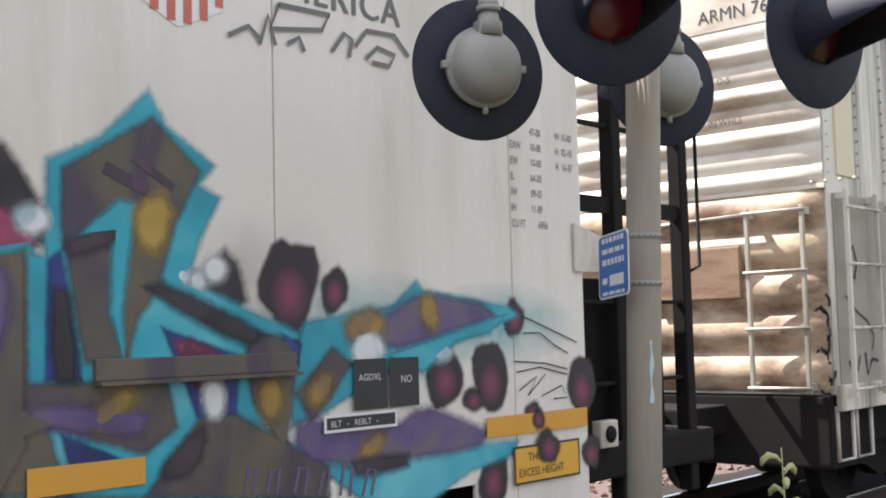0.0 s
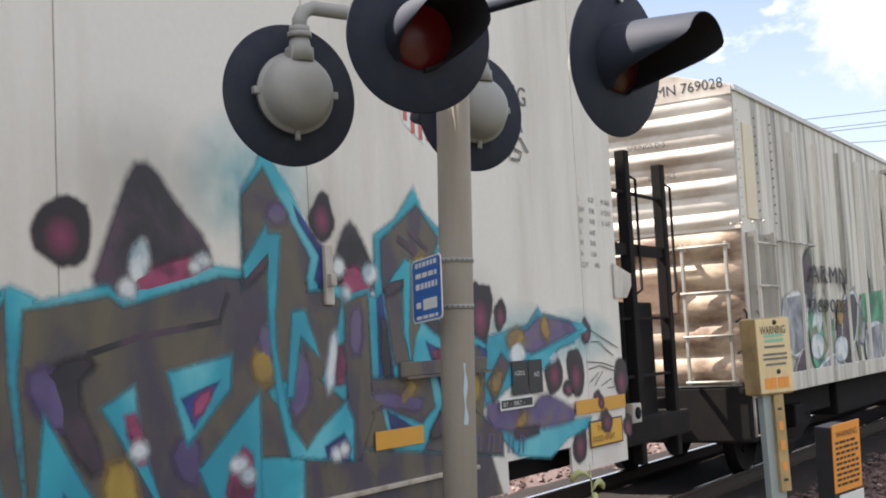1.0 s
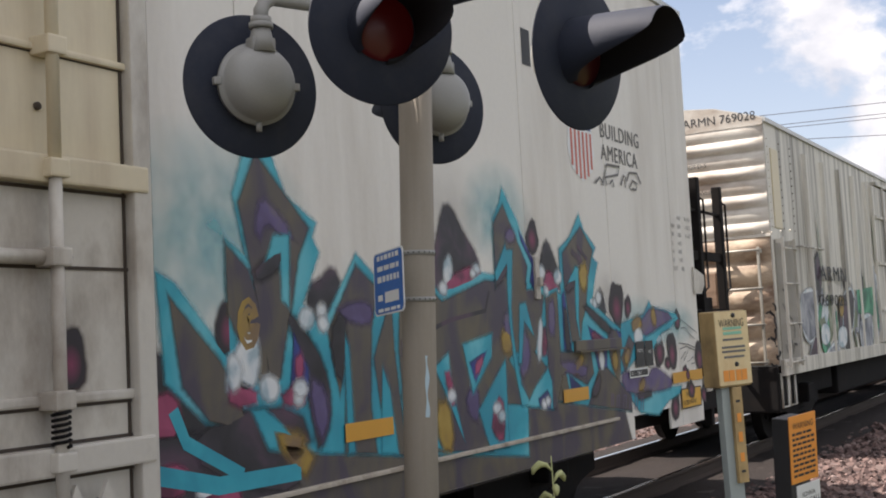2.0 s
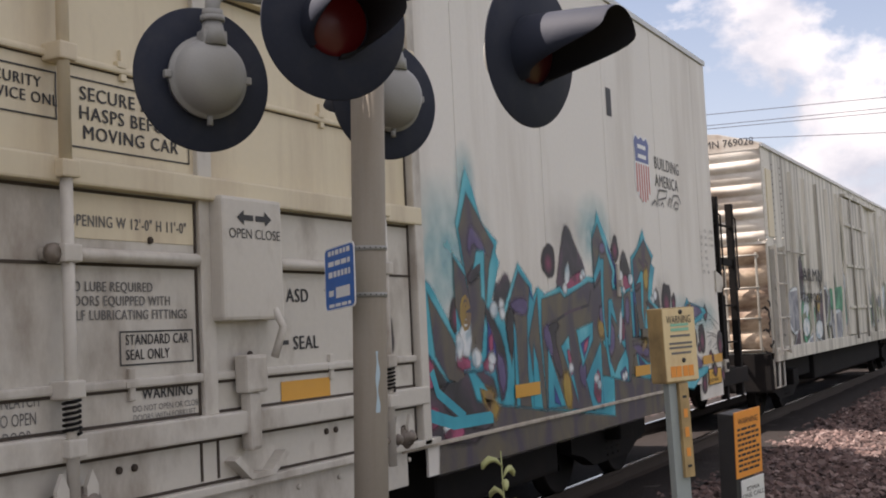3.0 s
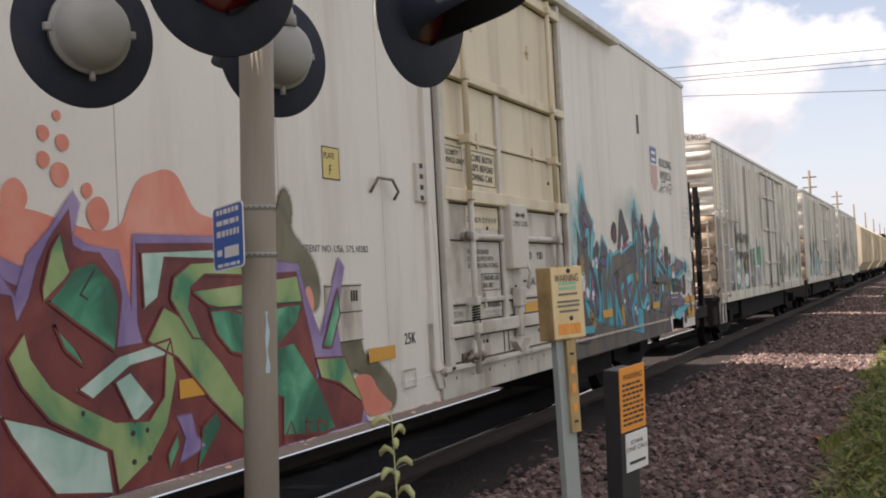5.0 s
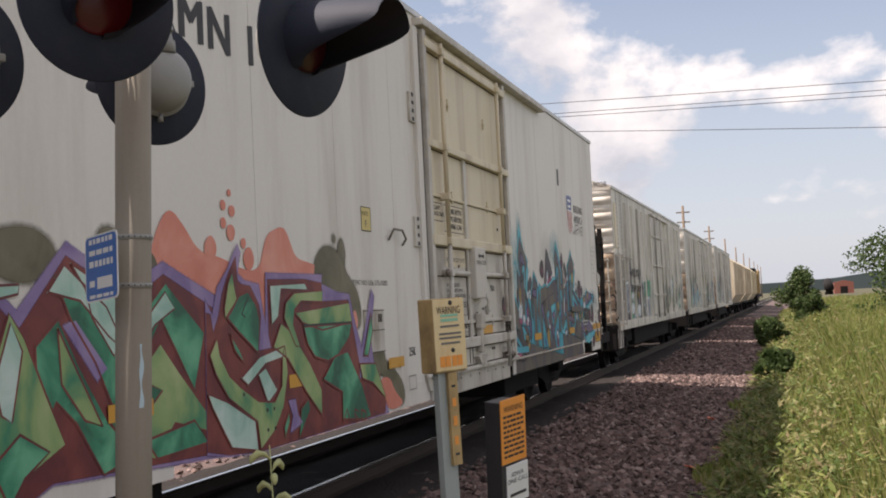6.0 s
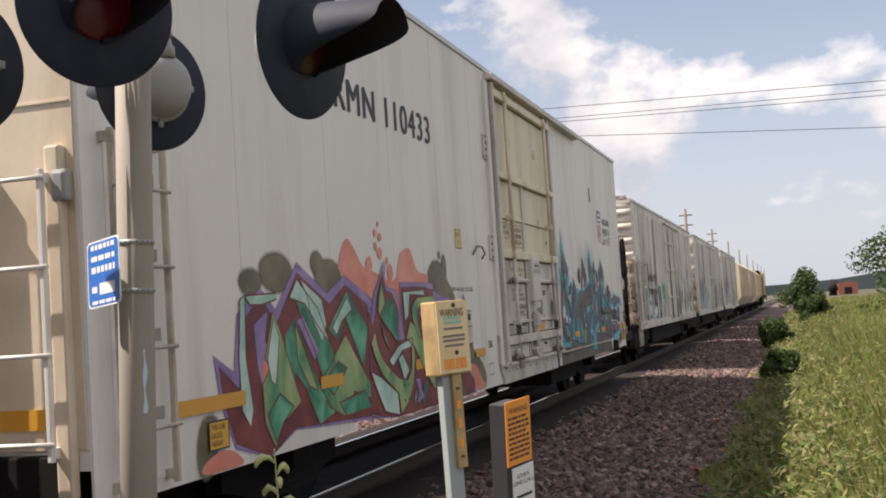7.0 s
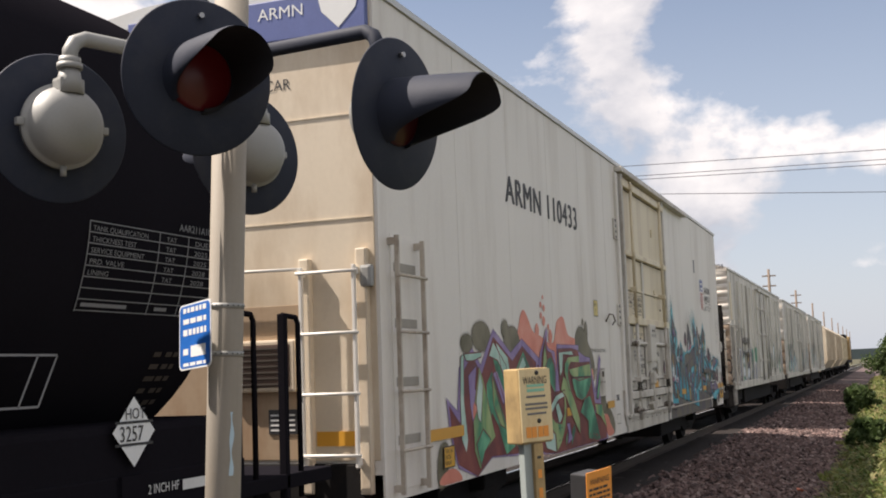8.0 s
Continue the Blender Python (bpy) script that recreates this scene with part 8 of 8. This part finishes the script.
def marker_sign():
    at = Vector((-1.374, 5.703, 1.082))
    m = Matrix.Translation(at) @ Matrix.Rotation(radians(70.1), 4, "Z") @ Matrix.Rotation(radians(4.1), 4, "X") @ Matrix.Rotation(radians(-4.4), 4, "Y")
    t = thing("warning_sign_post", "orange warning sign over a white notice on a dark post", "marker post", m)
    bm = bmesh.new()
    box(bm, -.111, .111, -.003, .003, -.162, .162, .002)
    s = part("orange_sign", bm, M["orange"], t)
    words("WARNING", .042, Matrix.Translation((-.085, -.0045, .098)) @ REAR, M["ink"], s, width=.17)
    bm = bmesh.new()
    rng = random.Random(8)
    for i in range(9):
        x = -.092
        while x < .07:
            l = rng.uniform(.018, .05)
            box(bm, x, min(.09, x + l), -.0045, -.0035, .068 - i * .025, .080 - i * .025)
            x += l + .008
    part("print_bar", bm, M["ink"], s)
    bm = bmesh.new()
    box(bm, -.108, .05, .004, .098, -at.z - .4, .15, .006)
    po = part("post", bm, M["ink"], t, "dark square post")
    bm = bmesh.new()
    box(bm, -.075, .120, -.003, .003, -.37, -.176, .002)
    w = part("white_sign", bm, M["signwhite"], t)
    words("IOWA\nONE CALL", .032, Matrix.Translation((.02, -.0045, -.235)) @ REAR, M["ink"], w, align="CENTER", wide=1.25)
    bm = bmesh.new()
    box(bm, -.05, .095, -.0045, -.0035, -.335, -.32)
    part("print_bar", bm, M["ink"], w)


marker_box()
marker_sign()


# ---- far poles, wires, hills ----
def utility_pole(x, y, h):
    t = thing("utility_pole", "weathered wooden utility pole beyond the train", "utility pole", pose(x, y, -.3), "line of utility poles")
    bm = bmesh.new()
    tube(bm, [(0, 0, 0), (0, 0, h)], [.17, .11], 10)
    part("pole", bm, M["wood"], t)
    for z in (h - .6, h - 1.5) if y < 150 else ():
        bm = bmesh.new()
        box(bm, -.6, .6, -.05, .05, z - .06, z + .06, .01)
        part("crossarm", bm, M["wood"], t)
    return t


for i in range(9):
    utility_pole(-9.0, 107 + 35 * i, 10.2)


def wires():
    lines = ((60, 12.25, 11.75), (60.4, 11.75, 11.35), (60.8, 11.62, 11.15), (61.5, 10.95, 9.65))
    level = lambda x, za, zb: za + (zb - za) * (x + 12) / 17 - .00012 * (900 - x * x) + .09
    for y, za, zb in lines:
        bm = bmesh.new()
        tube(bm, [(x, y, level(x, za, zb)) for x in range(-60, 61, 6)], .017, 6)
        tagged(part("overhead_wire", bm, M["cable"], None), "thin dark overhead wire crossing the line", "wire", "overhead wires")
    for x in (-60, 60):
        tops = [level(x, za, zb) for _, za, zb in lines]
        t = thing("utility_pole", "weathered wooden pole that carries the crossing wires", "utility pole", pose(x, 60.7, -.3), "poles of the crossing wires")
        bm = bmesh.new()
        tube(bm, [(0, 0, 0), (0, 0, max(tops) + .8)], [.17, .11], 10)
        part("pole", bm, M["wood"], t)
        for (y, _, _), z in zip(lines, tops):
            bm = bmesh.new()
            box(bm, -.05, .05, min(0, y - 60.7) - .1, max(0, y - 60.7) + .1, z + .18, z + .3, .01)
            part("crossarm", bm, M["wood"], t)


wires()


def tree(x, y, h, spread, seed, name="tree", label="small round-crowned leafy tree at the field's edge"):
    rng = np.random.default_rng(seed)
    t = thing(name, label, name, pose(x, y, -.25), "field trees")
    bm = bmesh.new()
    tube(bm, [(0, 0, 0), (.05, .02, h * .3), (.0, .06, h * .75)], [.13, .09, .03], 8)
    for k in range(7):
        a = k * 2.4
        z0 = h * (.2 + .07 * k)
        tube(bm, [(0.03, 0.02, z0), (spread * .5 * math.cos(a), spread * .5 * math.sin(a), z0 + h * .2)], [.045, .015], 6)
    part("trunk", bm, M["bark"], t)
    cs = [(rng.normal(0, spread * .42), rng.normal(0, spread * .42), h * rng.uniform(.12, .9)) for _ in range(34)]
    verts, faces = [], []
    for c in cs:
        taper = 1 - .45 * (c[2] / h) ** 2
        for _ in range(170):
            d = rng.normal(0, 1, 3)
            d = d / np.linalg.norm(d) * spread * .30 * rng.random() ** .4
            p = np.array((c[0] * taper, c[1] * taper, c[2])) + d
            u, v = rng.normal(0, 1, 3), rng.normal(0, 1, 3)
            s = .075 * rng.uniform(.6, 1.4)
            u, v = u / np.linalg.norm(u) * s, v / np.linalg.norm(v) * s
            i = len(verts)
            verts += [p - u, p + v, p + u, p - v * .6]
            faces.append((i, i + 1, i + 2, i + 3))
    me = bpy.data.meshes.new("crown")
    me.from_pydata([tuple(q) for q in verts], [], faces)
    me.materials.append(M["leaves"])
    c = new("crown", me)
    c.parent = t
    return t


tree(.75, 70, 3.4, 1.5, 1)
tree(4.5, 50, 4.5, 2.2, 2)
tree(7.0, 56, 4.3, 2.3, 3)
tree(-.45, 27, .6, .45, 4, "bush", "low dark green bush at the ballast's edge")
tree(-.75, 44, 1.0, .7, 5, "bush", "low dark green bush at the ballast's edge")
tree(1.0, 62, 1.9, 1.0, 6, "bush", "leafy bush in the tall grass")


def weed():
    """The tall weed beside the mast, with narrow leaves up its stem."""
    t = thing("weed", "tall pale green weed with narrow leaves beside the mast", "weed", pose(-1.72, 3.66, -.35))
    bm = bmesh.new()
    stem = [(0, 0, 0), (.01, .01, .6), (-.01, 0, 1.2), (-.02, .0, 1.62)]
    tube(bm, stem, [.007, .006, .004, .002], 6)
    part("stem", bm, M["grassgreen"], t)
    rng = random.Random(2)
    for i in range(34):
        z = .40 + 1.2 * i / 34
        a = i * 2.4
        l = (.18 - .13 * (i / 34)) * rng.uniform(.75, 1.25)
        d = Vector((math.cos(a), math.sin(a), 0))
        o = Vector((-.015 * (z / 1.6), 0, z))
        bm = bmesh.new()
        # a fuzzy flower branch that rises and droops
        tube(bm, [o, o + d * l * .35 + Vector((0, 0, l * .38)), o + d * l * .7 + Vector((0, 0, l * .45)), o + d * l + Vector((0, 0, l * .22)), o + d * l * 1.1 + Vector((0, 0, -.05 * l))], [.002, .008, .013, .011, .004], 6)
        part("flower_branch", bm, M["grassgreen"], t)
    for i in range(16):
        z, a = .2 + 1.0 * i / 16, i * 2.1 + 1
        l = .12 * rng.uniform(.8, 1.2)
        d, s = Vector((math.cos(a), math.sin(a), .3)), Vector((-math.sin(a), math.cos(a), 0))
        o = Vector((0, 0, z))
        bm = bmesh.new()
        v = [bm.verts.new(o + d * l * k + s * w * l + Vector((0, 0, -.4 * l * k * k))) for k, w in ((0, 0), (.35, .13), (.7, .10), (1, 0), (.7, -.10), (.35, -.13))]
        bm.faces.new((v[0], v[1], v[5]))
        bm.faces.new((v[1], v[2], v[4], v[5]))
        bm.faces.new((v[2], v[3], v[4]))
        part("leaf", bm, M["leaf"], t)


def scraps():
    """Bits of orange plastic on the ballast."""
    for i, (x, y, r) in enumerate(SCRAPS):
        t = thing("plastic_scrap", "crumpled orange plastic scrap on the ballast", "scrap", pose(x, y, ground_height(x, y) + .05, 8 * i, 12, 40 * i), "plastic scraps")
        rng = random.Random(i)
        bm = bmesh.new()
        ring = [(r * math.cos(k * .9) * rng.uniform(.6, 1.1), r * math.sin(k * .9) * rng.uniform(.5, 1), rng.uniform(-.02, .03)) for k in range(7)]
        loft(bm, [ring, [(p[0], p[1], p[2] + .012) for p in ring]])
        part("sheet", bm, M["scrap"], t)


SCRAPS = [(-1.21, 13.48, 0.1), (-1.02, 15.17, 0.09), (-1.32, 18.7, 0.1)]
scraps()


weed()


def far_yard():
    """A parked tank car's dark end and a rust-red shed far off."""
    t = thing("far_tank", "dark round tank far off beyond the field", "tank", pose(11.6, 385, 0))
    bm = bmesh.new()
    lathe(bm, [(.01, 0), (1.0, .15), (1.5, .6), (1.5, 10), (.01, 10.5)], Matrix.Translation((0, 0, 1.9)) @ Matrix.Rotation(radians(-80), 4, "X"), 24)
    part("shell", bm, M["black"], t)
    bm = bmesh.new()
    box(bm, -1.2, 1.2, 1, 9, -.4, .8, .05)
    part("saddle", bm, M["black"], t)
    t = thing("far_shed", "rust-red shed far off beyond the field", "shed", pose(17.5, 420, -.3))
    bm = bmesh.new()
    loft(bm, [[(x, y, z) for x, z in ((-3.2, 0), (3.2, 0), (3.2, 4.0), (0, 4.7), (-3.2, 4.0))] for y in (0, 10)])
    part("wall", bm, M["rustred"], t)
    bm = bmesh.new()
    box(bm, -1.2, 1.2, -.05, .0, 0, 2.6)
    part("door", bm, M["black"], t)


far_yard()


def meadow():
    """Tall grass and weeds along the ballast's edge and beyond, joined."""
    rng = np.random.default_rng(9)
    n = 90000
    y = 5.5 * (130 / 5.5) ** (rng.random(n) ** .75)
    x = -.82 + np.abs(rng.normal(0, 1, n)) ** 1.2 * 3.4 * (.7 + y / 55) + .22 * np.sin(y * .8) + .15 * np.sin(y * 2.3)
    tall = 1 / (1 + np.exp(-(x - .55) * 2.4))
    clump = np.array([noise.noise((a * .5, b * .25, 7)) for a, b in zip(x, y)])
    h = (.14 + .95 * tall) * rng.uniform(.6, 1.15, n) * (1 + .35 * clump)
    w = rng.uniform(.006, .014, n) * (1 + y / 14)
    a = rng.uniform(0, 6.283, n)
    lean = rng.uniform(.05, .4, n) * h
    la = rng.uniform(0, 6.283, n)
    z = np.array([ground_height(p, q) for p, q in zip(x, y)]) - .05
    ca, sa = np.cos(a) * w, np.sin(a) * w
    lx, ly = np.cos(la) * lean, np.sin(la) * lean
    P = lambda dx, dy, dz: np.stack([x + dx, y + dy, z + dz], -1)
    v = np.stack([P(-ca, -sa, 0 * h), P(ca, sa, 0 * h), P(ca * .8 + lx * .35, sa * .8 + ly * .35, h * .6), P(-ca * .8 + lx * .35, -sa * .8 + ly * .35, h * .6), P(lx, ly, h)], 1).reshape(-1, 3)
    i = 5 * np.arange(n)[:, None]
    quads = (i + np.array([[0, 1, 2, 3]])).tolist()
    tris = (i + np.array([[3, 2, 4]])).tolist()
    me = bpy.data.meshes.new("meadow_grass")
    me.from_pydata(v.tolist(), [], quads + tris)
    me.materials.append(M["grass"])
    tagged(new("meadow_grass", me), "tall yellow-green grass and weeds beside the ballast", "grass", kind="stuff")



def weed_patch():
    """Leafy weeds and seed heads mixed into the meadow, joined."""
    rng = np.random.default_rng(21)
    n, k = 3800, 20
    y = 5.8 * (95 / 5.8) ** (rng.random(n) ** .8)
    x = -.85 + np.abs(rng.normal(0, 1, n)) ** 1.1 * 2.6 * (.7 + y / 50)
    top = rng.uniform(.35, 1.15, n) * (.25 + .85 / (1 + np.exp(-(x - .5) * 2.2)))
    z = np.array([ground_height(p, q) for p, q in zip(x, y)])
    s = rng.random((n, k))
    spread = (.20 * (1 - s) + .04) * rng.uniform(.6, 1.5, (n, 1))
    a = rng.uniform(0, 6.283, (n, k))
    cx, cy = x[:, None] + np.cos(a) * spread, y[:, None] + np.sin(a) * spread
    cz = z[:, None] + top[:, None] * (.25 + .75 * s)
    size = rng.uniform(.02, .05, (n, k)) * (1 + y[:, None] / 26)
    d = np.stack([np.cos(a), np.sin(a), rng.uniform(-.4, .9, (n, k))], -1) * size[..., None]
    e = np.stack([-np.sin(a), np.cos(a), rng.uniform(-.3, .3, (n, k))], -1) * size[..., None] * .32
    c = np.stack([cx, cy, cz], -1)
    v = np.stack([c - d, c + e, c + d, c - e], 2).reshape(-1, 3)
    me = bpy.data.meshes.new("weeds")
    me.from_pydata(v.tolist(), [], (4 * np.arange(n * k)[:, None] + np.arange(4)).tolist())
    me.materials.append(M["weeds"])
    tagged(new("weeds", me), "leafy weeds with brown seed heads in the grass", "weeds", kind="stuff")


meadow()
weed_patch()


def hills():
    bm = bmesh.new()
    n = 60
    secs = []
    for i in range(n + 1):
        az = radians(-50 + 120 * i / n)
        d = 1500
        h = 16 + 10 * noise.noise((i * .25, 0, 2)) + 4 * noise.noise((i * .9, 0, 5))
        x, y = -math.sin(az) * d, math.cos(az) * d
        secs.append([(x, y, -5), (x, y, h), (x * 1.1, y * 1.1, h), (x * 1.1, y * 1.1, -5)])
    loft(bm, secs)
    tagged(part("backdrop", bm, M["hill"], None), "low wooded hills on the horizon", "hills", kind="structure")


hills()


# ---- what moves ----
def motions():
    times = [0.2 * i for i in range(41)]
    for car, y0 in ROLLING:
        walk(car, [(t, pose(TRACK, y0 + train_travel(t), 0)) for t in times])
    for ob, k, r in WHEELS:
        walk(ob, [(t, pose(0, k, r, -math.degrees(train_travel(t) / r), 0, 0)) for t in times])


motions()
